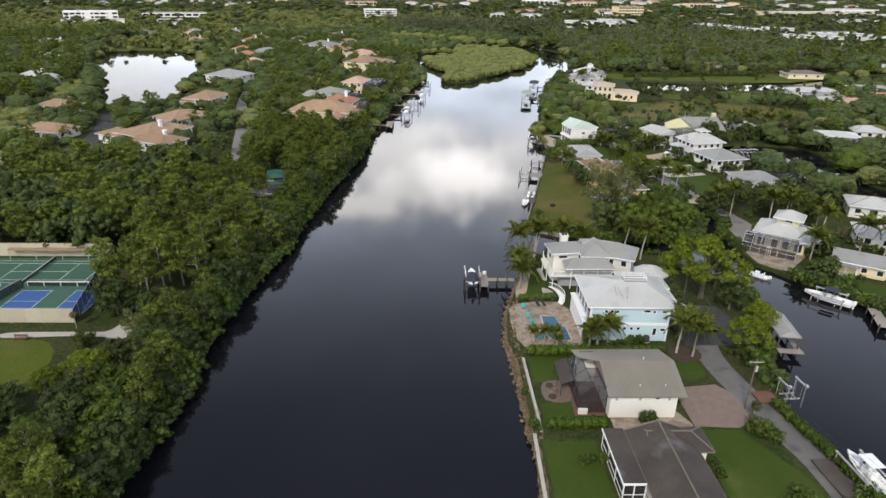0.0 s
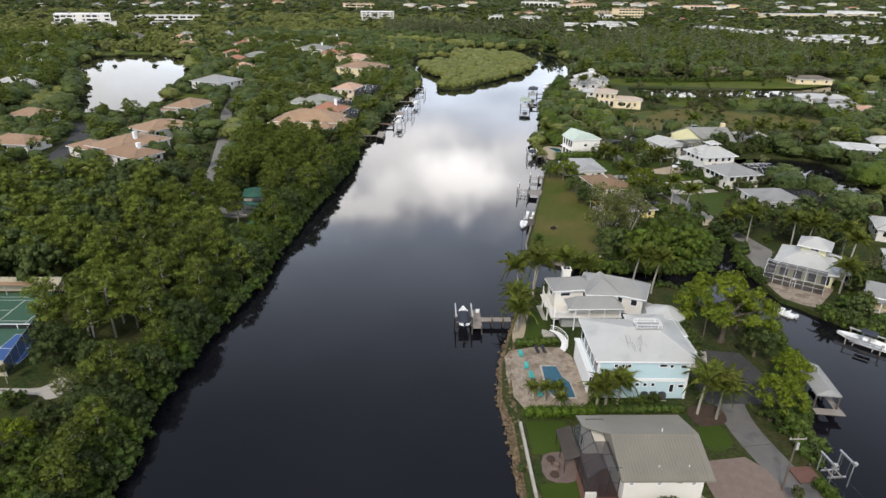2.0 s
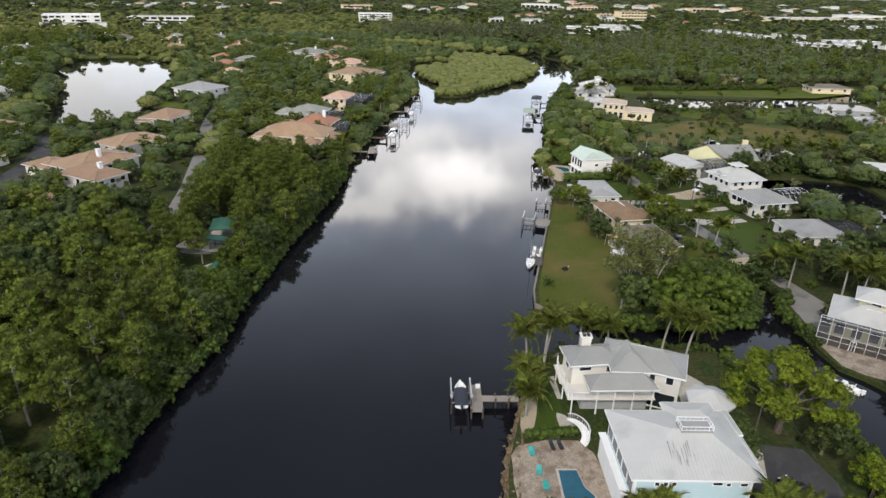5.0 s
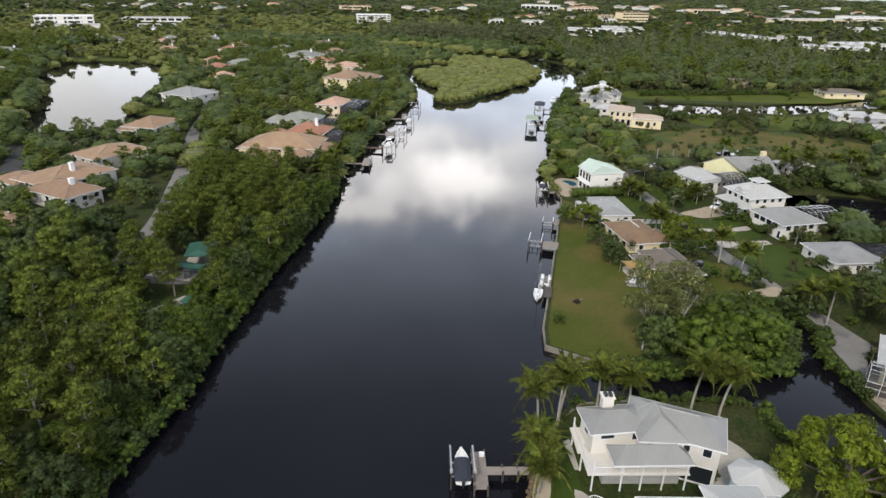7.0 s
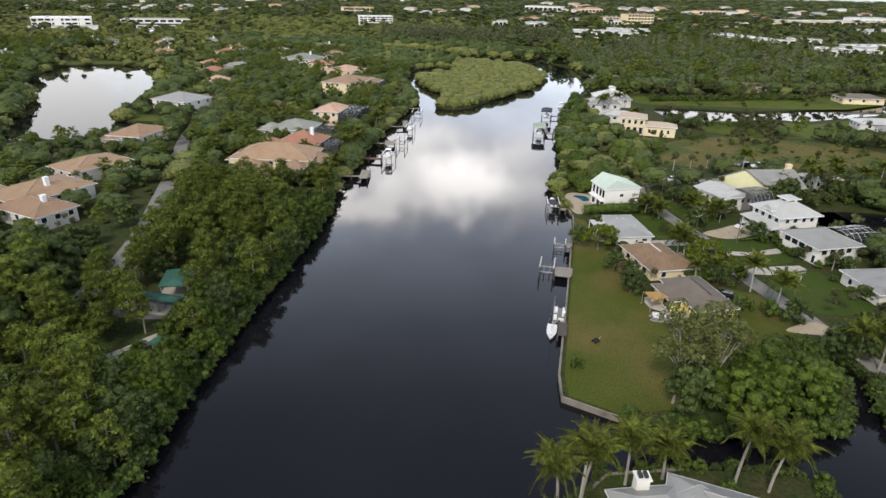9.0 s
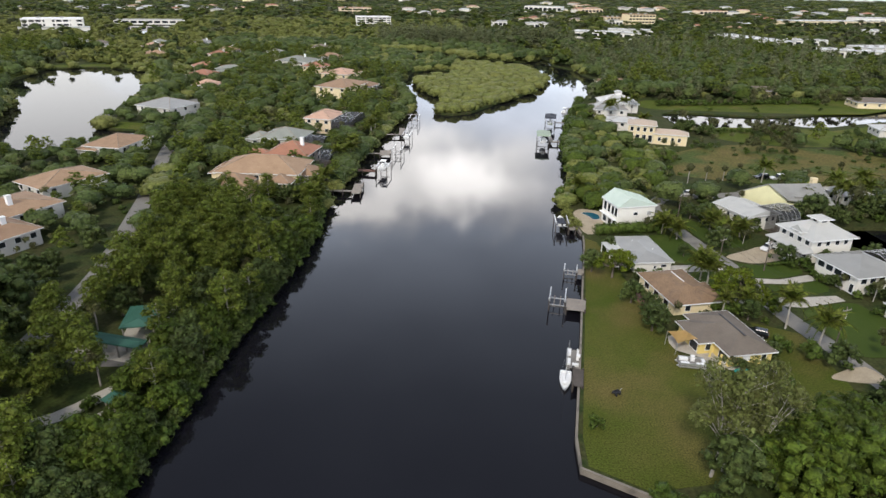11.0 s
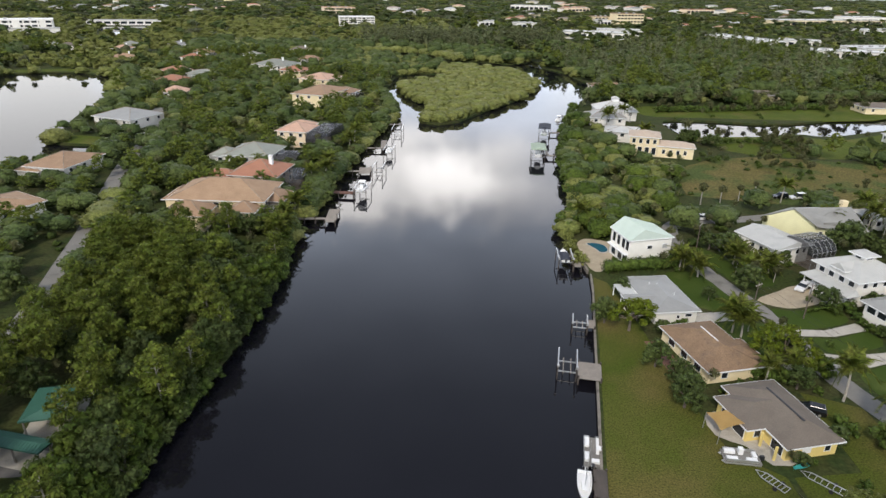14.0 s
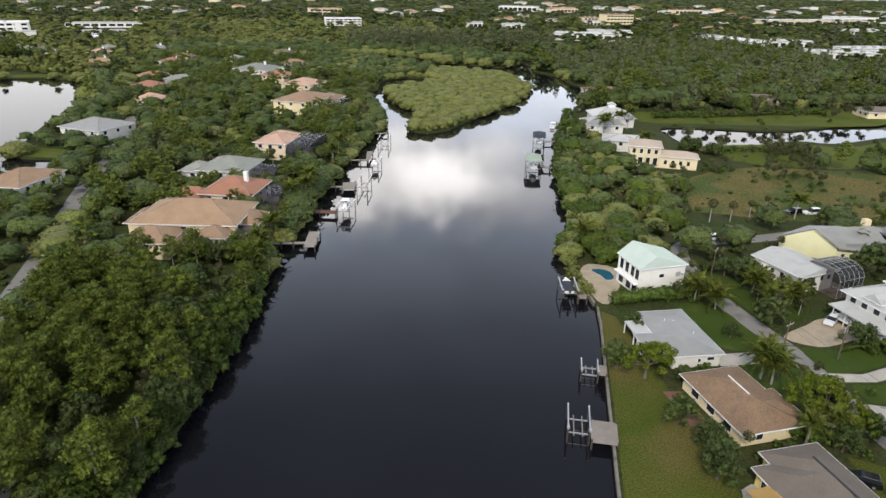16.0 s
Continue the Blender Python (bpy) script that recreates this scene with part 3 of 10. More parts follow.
sheet("road", ribbon(smooth_line([(-132.9, 160.3), (-134.9, 218.5), (-143.3, 256.7), (-158.9, 282.5)], 4, False), 9), -0.3, 0.02, M["asphalt"], "dark asphalt street among houses", "road")
sheet("driveway", [(36.0, 60.6), (42.5, 60.2), (46.3, 62.0), (45.3, 68.2), (43.5, 70.8), (36.0, 69.8)], -0.3, 0.05, M["pavers"], "pink brick-paved driveway beside the lane", "driveway")
sheet("driveway", [(43.3, 92.3), (46.7, 90.7), (49, 96.9), (47.5, 104.1), (43.4, 103.5)], -0.3, 0.055, M["concrete"], "pale grey paved driveway", "driveway")
sheet("driveway", smooth_line([(76.2, 212.6), (80.9, 208.9), (86.8, 210.1), (90.8, 212.3), (91.1, 218.8), (87.4, 219), (83.5, 216.8)], 3), -0.3, 0.045, M["sand"], "sandy concrete driveway before a white stilt house", "driveway")
sheet("driveway", [(76.6, 197.9), (83.9, 197.6), (91.7, 199.7), (91.5, 202.6), (83.1, 199.9), (75.9, 200.6)], -0.3, 0.047, M["concrete"], "pale concrete driveway", "driveway")
sheet("driveway", [(77.2, 187.1), (81.2, 186.5), (92, 189.6), (91.5, 192), (81.1, 190.9), (77.1, 192)], -0.3, 0.046, M["concrete"], "pale concrete driveway", "driveway")
sheet("driveway", [(59.2, 203.3), (66.3, 203.9), (72.8, 204.4), (72.6, 208.3), (65.8, 207.5), (58.6, 207)], -0.3, 0.046, M["concrete"], "pale concrete driveway beside a grey-roofed house", "driveway")
sheet("driveway", [(63.2, 186.2), (73.7, 186.7), (73.5, 190.1), (63.2, 190)], -0.3, 0.046, M["concrete"], "pale concrete driveway", "driveway")
sheet("driveway", smooth_line([(75.6, 127.5), (77.5, 128.5), (81.5, 136.5), (85.5, 140), (80.5, 147.5), (77.6, 148.5), (77, 140)], 3), -0.3, 0.046, M["asphalt_pale"], "grey-brown gravel drive beside the yellow house", "driveway")
sheet("driveway", [(-76.8, 269.3), (-68.8, 266.9), (-62, 260.9), (-62.8, 252.1), (-70.1, 257)], -0.3, 0.045, M["concrete"], "pale concrete forecourt of the large tiled house", "driveway")


def lawn(poly, mat="lawn", label="green mown lawn", z=0.03, steps=3):
    if steps:
        poly = smooth_line(poly, steps)
    return sheet("lawn", poly, -0.3, z, M[mat], label, "lawn")


lawn([(12.6, 29), (12.8, 57.4), (20.3, 57.5), (20.3, 29)], steps=0)
lawn([(35, 29.1), (35.1, 59.9), (42.4, 59.7), (47.3, 49.8), (48.1, 29.2)], steps=0)
lawn([(13.9, 61.7), (13.8, 65.9), (18.9, 66.5), (19.1, 61.7)], steps=0)
lawn([(13.8, 71.5), (13.8, 78.5), (19.6, 78.5), (19.2, 71.7)], steps=0)
lawn([(39.2, 72.1), (43, 73.3), (42.7, 77.8), (39.1, 76.8)])
lawn([(16.7, 101.4), (21.2, 101.9), (21.6, 113.1), (19.8, 116.1), (17.6, 108.5)])
# the open point north of the inlet
lawn([(24.3, 140.3), (31.6, 135.6), (44.8, 137.7), (52.8, 150.9), (53.5, 161.4), (47.9, 166.5), (47.1, 178.8), (46.9, 200.7), (45.9, 221.4), (43.5, 224), (36.6, 194.3), (31.6, 174.1), (24.8, 146.1)], "drygrass", "half-dry lawn running along the sea wall", 0.03, 0)
lawn([(53.8, 150.9), (73.2, 152.7), (74.4, 175.9), (66.5, 180.3), (64.6, 162.1), (54.5, 161.4)], "drygrass", "rough half-dry lawn behind the yellow cottage", 0.031, 0)
lawn([(61.7, 210), (70.3, 208.9), (68.7, 226), (59.5, 224.5)], z=0.032)
lawn([(62.7, 192), (72.8, 190.7), (72.2, 202.5), (62.6, 202.5)], z=0.033)
lawn([(77.4, 201.3), (83.1, 200.8), (90.7, 203.6), (89.6, 208.4), (81, 207.7), (77.1, 208.6)], z=0.032)
lawn([(79.1, 192.4), (81.1, 192), (90.9, 194), (91.8, 199.4), (83.9, 196.8), (79, 196.9)], z=0.033)
lawn([(80.2, 171.9), (82.6, 167.7), (95.5, 170.3), (94.5, 186.1), (91, 188.6), (81.2, 185.5), (79.5, 182)], z=0.033)
lawn([(75.4, 221.6), (81.7, 218.8), (85.4, 222.9), (80.8, 234), (73.8, 241.7)], z=0.032)
lawn([(89.6, 94), (84.6, 105.6), (89.2, 109.4), (102.4, 100.7), (107, 78), (102, 72.8)], z=0.033)
lawn([(90.5, 284), (95, 304), (102, 317), (118, 328), (136, 332.5), (160, 329), (178, 322), (196, 300), (184, 276), (160, 270), (140, 267.5), (124, 274), (109, 277)], "field", "brownish rough field with dry grass", 0.03, 0)
lawn([(133.1, 364.3), (178.5, 368.2), (196.7, 363.4), (255.2, 389.9), (248.8, 370.5), (218, 334.2), (142.3, 333.3)], "park", "green grass by the pond", 0.031)
lawn([(123.1, 416.8), (150.4, 411.3), (242.4, 409), (296.7, 456.1), (195.4, 446.4), (130, 442.3)], "park", "long green grass bank by the pond", 0.031)
lawn([(168.7, 242.7), (201.5, 240.5), (207.2, 216.1), (179.3, 204.7), (170.1, 221)], "park", "green garden lawn", 0.031)
lawn([(-124, 83.4), (-81.1, 84.1), (-70.7, 83), (-67.1, 75.2), (-71.7, 70), (-123.5, 64.8)], "park", "dark green park lawn below the courts", 0.03)
lawn([(-142, 350.5), (-122, 346.5), (-121, 356), (-146, 362)], "park", "grassy spit in the lake", 0.05)
lawn([(-288, 549), (-268, 549), (-250, 558), (-229, 556), (-210, 544.5), (-196, 533), (-189, 538), (-204, 556), (-227, 570), (-252, 572), (-290, 560)], "park", "grassy lake shore", 0.031, 0)
lawn([(-283, 534), (-275, 513), (-266, 472), (-274, 468), (-284, 512), (-293, 536)], "park", "grassy lake shore", 0.031, 0)
sheet("path", smooth_line([(-80, 84.7), (-69.7, 85.3), (-62.3, 85.1), (-59.7, 83.9), (-57.1, 86.8), (-60.8, 89.7), (-62.8, 86.9), (-69.7, 86.8), (-80, 86.4)], 3), -0.3, 0.06, M["concrete"], "pale concrete footpath beside the park lawn", "path")
sheet("path", smooth_line([(-59.3, 65.9), (-53.5, 73.2), (-50.8, 77.3), (-49.5, 76.1), (-51.9, 69), (-54, 60.7), (-56.7, 59.7), (-55.1, 65.4)], 3), -0.3, 0.06, M["concrete"], "curved concrete footpath under trees", "path")
sheet("planting_bed", smooth_line([(-57.7, 62.8), (-53.8, 65.9), (-54.5, 70.1), (-58.2, 69.5)], 3), -0.3, 0.07, M["mulch"], "dark brown mulch bed", "planting bed")
sheet("planting_bed", smooth_line([(39.8, 77.3), (44.3, 78.3), (44.2, 82), (39.5, 81.4)], 3), -0.3, 0.06, M["mulch"], "dark mulch bed under palms", "planting bed")
sheet("patio", [(74.2, 126), (74.2, 118), (76.6, 115.2), (79.2, 113.4), (89, 123), (87, 127)], -0.3, 0.045, M["deckstone"], "weathered stone terrace between the screened house and the canal", "patio")
sheet("path", smooth_line([(77.3, 159.8), (80.8, 160.3), (79.7, 164.7), (73.7, 162.9), (71.7, 161)], 3), -0.3, 0.05, M["sand"], "patch of bare pale sand by the street", "path")

# courts
COURT = [(-129.1, 90.6), (-70, 90.6), (-76.7, 119.3), (-129.6, 118.3)]
sheet("tennis_court", COURT, -0.3, 0.03, M["court_green"], "green tennis and pickleball court surface", "sports court")


def court_lines(x0, y0, rows, z, name, label):
    bm = bmesh.new()
    for a, b, c, d in rows:
        bm_box(bm, x0 + a, y0 + b, z, x0 + c, y0 + d, z + 0.006)
    return tagged(part(name, bm, M["line"], None), label, "court marking", kind="structure")


def tennis(cx, cy):
    w = 0.12
    r = []
    for s in (-1, 1):
        r += [(-11.89, s * 5.485 - w / 2, 11.89, s * 5.485 + w / 2), (-11.89, s * 4.115 - w / 2, 11.89, s * 4.115 + w / 2)]
        r += [(s * 11.89 - w / 2, -5.485, s * 11.89 + w / 2, 5.485), (s * 6.4 - w / 2, -4.115, s * 6.4 + w / 2, 4.115)]
    r.append((-6.4, -w / 2, 6.4, w / 2))
    court_lines(cx, cy, r, 0.036, "court_marking", "white tennis court lines")
    net = thing("tennis_net", pose(cx, cy, 0.03), "dark tennis net with a white band on posts", "tennis net")
    part("net", box(-0.02, -6.2, 0.1, 0.02, 6.2, 0.85), M["screen"], net)
    part("band", box(-0.04, -6.2, 0.85, 0.04, 6.2, 0.93), M["trim"], net)
    for s in (-1, 1):
        part("post", beams([((0, s * 6.3, 0), (0, s * 6.3, 1.07), 0.05)]), M["dark"], net)


tennis(-88.9, 111.9)
tennis(-117.6, 111.9)
for k, cx in enumerate((-72.3, -83.3, -99.3, -111.5)):
    ob = tagged(part("pickleball_court", box(-3.05, -4.6, 0.032, 3.05, 4.6, 0.045), M["court_blue"], None, at=pose(cx - 1.0, 98.3, 0)), "blue pickleball court with white lines", "sports court", "pickleball courts", "structure")
    rows = [(-3.1, -4.65, -3.0, 4.65), (3.0, -4.65, 3.1, 4.65), (-3.1, -4.7, 3.1, -4.6), (-3.1, 4.6, 3.1, 4.7), (-3.05, -0.05, 3.05, 0.05)]
    court_lines(cx - 1.0, 98.3, rows, 0.05, "court_marking", "white pickleball court lines")


def fence_run(a, b, height, label, mat="screen_tan", step=2.9, group="court fences"):
    """A screened court fence: posts, top rail and one cloth panel a bay."""
    a, b = Vector(a), Vector(b)
    length = (b - a).length
    f = thing("court_fence", pose(a.x, a.y, 0, 0, 0, math.degrees(math.atan2(b.y - a.y, b.x - a.x))), label, "fence", group)
    n = max(1, round(length / step))
    s = length / n
    panel = mesh_of("panel", *box_data(0.05, -0.02, 0.15, s - 0.05, 0.02, height - 0.08), M[mat])
    post = bpy.data.meshes.new("post")
    bm = beams([((0, 0, 0), (0, 0, height + 0.05), 0.05)])
    bm.to_mesh(post)
    bm.free()
    post.materials.append(M["greytrim"])
    for i in range(n + 1):
        piece("post", post, f, pose(i * s, 0, 0))
        if i < n:
            piece("panel", panel, f, pose(i * s, 0, 0))
    part("rail", beams([((0, 0, height), (length, 0, height), 0.035)]), M["greytrim"], f)
    return f


def box_data(x0, y0, z0, x1, y1, z1):
    v = [(x0, y0, z0), (x1, y0, z0), (x1, y1, z0), (x0, y1, z0), (x0, y0, z1), (x1, y0, z1), (x1, y1, z1), (x0, y1, z1)]
    return v, [(3, 2, 1, 0), (4, 5, 6, 7), (0, 1, 5, 4), (1, 2, 6, 5), (2, 3, 7, 6), (3, 0, 4, 7)]


fence_run((-126.6, 119.7), (-76.4, 119.9), 3.4, "tall tan windscreen fence behind the tennis courts")
fence_run((-126, 89.8), (-69.7, 89.9), 3.2, "tall tan windscreen fence beside the park lawn")
fence_run((-69.7, 89.9), (-76.4, 119.7), 3.0, "dark wire fence at the court's end", "screen")
for a, b in (((-126.5, 104.7), (-92.9, 104.9)), ((-87.4, 104.9), (-73.7, 105.2))):
    f = thing("low_fence", pose(0, 0, 0), "low white-topped mesh fence between courts", "fence", "court fences")
    part("mesh_panel", box(a[0], a[1] - 0.02, 0.1, b[0], a[1] + 0.02, 1.0), M["screen"], f)
    part("rail", box(a[0], a[1] - 0.06, 1.0, b[0], a[1] + 0.06, 1.14), M["trim"], f)
    n = int((b[0] - a[0]) / 3)
    for i in range(n + 1):
        part("post", box(a[0] + i * (b[0] - a[0]) / n - 0.05, a[1] - 0.05, 0, a[0] + i * (b[0] - a[0]) / n + 0.05, a[1] + 0.05, 1.05), M["trim"], f)
f = thing("low_fence", pose(-91, 90.1, 0, 0, 0, 78), "dark mesh fence between court rows", "fence", "court fences")
part("mesh_panel", box(0, -0.02, 0.1, 14.5, 0.02, 2.0), M["screen"], f)
part("rail", box(0, -0.05, 2.0, 14.5, 0.05, 2.1), M["greytrim"], f)
for i in range(6):
    part("post", box(i * 2.9 - 0.05, -0.05, 0, i * 2.9 + 0.05, 0.05, 2.05), M["dark"], f)
sh = thing("bench_shelter", pose(-91.4, 119.1, 0), "long low orange-tan roof shelter on the court fence", "shelter")
part("roof", box(-8, -1.0, 2.3, 10, 0.3, 2.45), M["tile_tan"], sh)
for x in (-7.8, -2, 4, 9.8):
    part("post", box(x - 0.06, -0.9, 0.03, x + 0.06, -0.78, 2.3), M["greytrim"], sh)
bn = thing("park_bench", pose(-76.3, 84, 0.03), "reddish slatted park bench beside the footpath", "bench")
part("seat", boxes([(-1.2, -0.25 + k * 0.17, 0.42, 1.2, -0.12 + k * 0.17, 0.46) for k in range(3)]), M["wood_red"], bn)
part("backrest", boxes([(-1.2, 0.28, 0.55 + k * 0.16, 1.2, 0.32, 0.67 + k * 0.16) for k in range(3)]), M["wood_red"], bn)
for x in (-1.0, 1.0):
    part("leg", boxes([(x - 0.04, -0.25, 0, x + 0.04, -0.18, 0.42), (x - 0.04, 0.25, 0, x + 0.04, 0.33, 1.0)]), M["dark"], bn)

# sea walls
def seawall(line, label, top=0.22, width=0.5, mat="seawall"):
    """A concrete wall face with a cap slab along a bank."""
    w = thing("seawall", pose(0, 0, 0), label, "sea wall", kind="structure")
    part("cap", prism(ribbon(line, width), 0.04, top), M[mat], w)
    part("wall_face", prism(ribbon(line, width * 0.6), -2.6, 0.036), M[mat], w)
    return w


seawall([(43.3, 225.6), (42, 218.8), (35.9, 194.4), (30.9, 174.1), (23.8, 146.1), (23.1, 139.9), (31.4, 134.7)], "stained grey-brown concrete sea wall along a lawn", 0.2, 0.4)
seawall([(11.9, 58.9), (11.4, 47), (10.4, 20), (9.3, -41)], "pale concrete sea wall with a flat cap", mat="concrete")
seawall([(12.9, 77.9), (13, 59.4)], "low white garden wall above the rocky bank", 0.5, 0.4, "concrete")
seawall([(16.4, 107.7), (18.8, 116.4), (25.8, 122.9), (36.8, 123.9)], "low concrete edge along the inlet", 0.15, 0.5)
seawall([(43.1, 248.6), (43.2, 227.6)], "low concrete edge", 0.12, 0.6)

# ---- houses ----
def roof_mesh(x0, y0, x1, y1, z, rise, ridge="x", ends=(1.0, 1.0), thick=0.22, skew=0.5):
    """A hip or gable roof over a rectangle. ends: how far each end is hipped (1 full hip, 0 gable). skew: where the ridge lies across."""
    bm = bmesh.new()
    lo = [bm.verts.new((x, y, z - thick)) for x, y in ((x0, y0), (x1, y0), (x1, y1), (x0, y1))]
    hi = [bm.verts.new((x, y, z)) for x, y in ((x0, y0), (x1, y0), (x1, y1), (x0, y1))]
    w, d = x1 - x0, y1 - y0
    if ridge == "x":
        h = d / 2
        a = bm.verts.new((x0 + min(h * ends[0], w * 0.49), y0 + d * skew, z + rise))
        b = bm.verts.new((x1 - min(h * ends[1], w * 0.49), y0 + d * skew, z + rise))
        top = ((hi[0], hi[1], b, a), (hi[2], hi[3], a, b), (hi[1], hi[2], b), (hi[3], hi[0], a))
    else:
        h = w / 2
        a = bm.verts.new((x0 + w * skew, y0 + min(h * ends[0], d * 0.49), z + rise))
        b = bm.verts.new((x0 + w * skew, y1 - min(h * ends[1], d * 0.49), z + rise))
        top = ((hi[1], hi[2], b, a), (hi[3], hi[0], a, b), (hi[0], hi[1], a), (hi[2], hi[3], b))
    for f in top:
        bm.faces.new(f)
    for i in range(4):
        j = (i + 1) % 4
        bm.faces.new((lo[i], lo[j], hi[j], hi[i]))
    bm.faces.new(lo[::-1])
    bmesh.ops.recalc_face_normals(bm, faces=bm.faces)
    return bm, a.co.copy(), b.co.copy()


def seam_mesh(corners, a, b, gap, ridge, dark=False, w=0.035, h=0.05):
    """Standing seams up both long slopes of a roof, clipped at the hips."""
    bm = bmesh.new()
    (x0, y0, x1, y1, z) = corners
    if ridge == "x":
        n = int((x1 - x0) / gap)
        for i in range(1, n):
            x = x0 + i * gap
            k = 1.0
            if x < a.x:
                k = (x - x0) / max(1e-3, a.x - x0)
            elif x > b.x:
                k = (x1 - x) / max(1e-3, x1 - b.x)
            for yy in (y0, y1):
                p, q = Vector((x, yy, z)), Vector((x, yy + (a.y - yy) * k, z + (a.z - z) * k))
                quad_bar(bm, p, q, Vector((w, 0, 0)), h)
    else:
        n = int((y1 - y0) / gap)
        for i in range(1, n):
            y = y0 + i * gap
            k = 1.0
            if y < a.y:
                k = (y - y0) / max(1e-3, a.y - y0)
            elif y > b.y:
                k = (y1 - y) / max(1e-3, y1 - b.y)
            for xx in (x0, x1):
                p, q = Vector((xx, y, z)), Vector((xx + (a.x - xx) * k, y, z + (a.z - z) * k))
                quad_bar(bm, p, q, Vector((0, w, 0)), h)
    return bm


def quad_bar(bm, p, q, side, h):
    u = Vector((0, 0, h))
    v = [bm.verts.new(c) for c in (p - side, p + side, q + side, q - side, p - side + u, p + side + u, q + side + u, q - side + u)]
    for f in ((4, 5, 6, 7), (0, 1, 5, 4), (1, 2, 6, 5), (2, 3, 7, 6), (3, 0, 4, 7)):
        bm.faces.new([v[i] for i in f])


FOOTINGS = []


class House:
    def __init__(self, name, x, y, rz, label, size=(1, 1, 1)):
        self.m = Matrix.Translation((x, y, 0)) @ Matrix.Diagonal((*size, 1)) @ pose(0, 0, 0, 0, 0, rz)
        self.e = thing(name, self.m, label, "house", "houses")
        self.front = 0.0          # extra open ground before the south side

    def plan(self, pts):
        return [tuple((self.m @ Vector((u, v, 0)))[:2]) for u, v in pts]

    def keep(self, x0, y0, x1, y1, grow=1.0):
        p = clear(self.plan(((x0 - grow, y0 - grow - self.front), (x1 + grow, y0 - grow - self.front), (x1 + grow, y1 + grow), (x0 - grow, y1 + grow))))
        if not self.front:
            FOOTINGS.append(p)

    def walls(self, x0, y0, x1, y1, z0, z1, mat, keep=True):
        if keep:
            self.keep(x0, y0, x1, y1)
        part("wall", box(x0, y0, z0, x1, y1, z1), M[mat], self.e)
        return self

    def roof(self, x0, y0, x1, y1, z, rise, mat, ridge="x", ends=(1, 1), over=0.5, seams=0, skew=0.5, caps=False, gable=None, trim="trim"):
        X0, Y0, X1, Y1 = x0 - over, y0 - over, x1 + over, y1 + over
        bm, a, b = roof_mesh(X0, Y0, X1, Y1, z, rise, ridge, ends, skew=skew)
        r = part("roof", bm, M[mat], self.e)
        if seams:
            part("seam", seam_mesh((X0, Y0, X1, Y1, z), a, b, seams, ridge), M[mat], r)
        g = 0.05
        t = 0.2
        part("fascia", boxes([(X0 - g, Y0 - g, z - t, X1 + g, Y0 - 0.002, z + 0.02), (X0 - g, Y1 + 0.002, z - t, X1 + g, Y1 + g, z + 0.02),
                              (X0 - g, Y0, z - t, X0 - 0.002, Y1, z + 0.02), (X1 + 0.002, Y0, z - t, X1 + g, Y1, z + 0.02)]), M[trim], self.e)
        if caps:
            rows = [((a.x, a.y, a.z + 0.02), (b.x, b.y, b.z + 0.02), 0.12)]
            for c, e in (((X0, Y0), a), ((X1, Y1), b), ((X1, Y0), b if ridge == "x" else a), ((X0, Y1), a if ridge == "x" else b)):
                rows.append(((c[0], c[1], z + 0.02), (e.x, e.y, e.z + 0.02), 0.11))
            part("ridge_cap", beams(rows), M[mat if caps is True else caps], r)
        if gable:
            # the wall under a gable end
            zz = z - 0.2
            k = rise * (1 - 2 * over / ((Y1 - Y0) if ridge == "x" else (X1 - X0)))
            bm = bmesh.new()
            for s, e in ((0, ends[0]), (1, ends[1])):
                if e > 0:
                    continue
                if ridge == "x":
                    xx = (x0 + 0.05) if s == 0 else (x1 - 0.05)
                    p = [(xx, y0, zz), (xx, y1, zz), (xx, y0 + (y1 - y0) * skew, z + rise - 0.15)]
                    off = Vector((0.12, 0, 0))
                else:
                    yy = (y0 + 0.05) if s == 0 else (y1 - 0.05)
                    p = [(x0, yy, zz), (x1, yy, zz), (x0 + (x1 - x0) * skew, yy, z + rise - 0.15)]
                    off = Vector((0, 0.12, 0))
                f = [bm.verts.new(Vector(c) - off / 2) for c in p]
                h = [bm.verts.new(Vector(c) + off / 2) for c in p]
                bm.faces.new(f)
                bm.faces.new(h[::-1])
                for i in range(3):
                    bm.faces.new((f[i], f[(i + 1) % 3], h[(i + 1) % 3], h[i]))
            bmesh.ops.recalc_face_normals(bm, faces=bm.faces)
            part("gable_wall", bm, M[gable], self.e)
        return a, b

    def window(self, face, blk, u, z, w=1.1, h=1.2, frame="trim", pane="glass", cross=False, name="window"):
        """A framed window on a face ('S', 'N', 'E', 'W') of a wall block, u along the face from its middle, z its middle."""
        x0, y0, x1, y1 = blk
        t = 0.09
        rows = [(-w / 2 - t, -0.06, -h / 2 - t, w / 2 + t, 0.03, -h / 2), (-w / 2 - t, -0.06, h / 2, w / 2 + t, 0.03, h / 2 + t),
                (-w / 2 - t, -0.06, -h / 2, -w / 2, 0.03, h / 2), (w / 2, -0.06, -h / 2, w / 2 + t, 0.03, h / 2)]
        if cross:
            rows += [(-0.025, -0.05, -h / 2, 0.025, 0.02, h / 2), (-w / 2, -0.05, -0.025, -0.028, 0.02, 0.025), (0.028, -0.05, -0.025, w / 2, 0.02, 0.025)]
        cx, cy = (x0 + x1) / 2, (y0 + y1) / 2
        m = {"S": pose(cx + u, y0, z), "N": pose(cx - u, y1, z, 0, 0, 180), "E": pose(x1, cy + u, z, 0, 0, 90), "W": pose(x0, cy - u, z, 0, 0, -90)}[face]
        f = part(name, boxes(rows), M[frame], self.e, at=m)
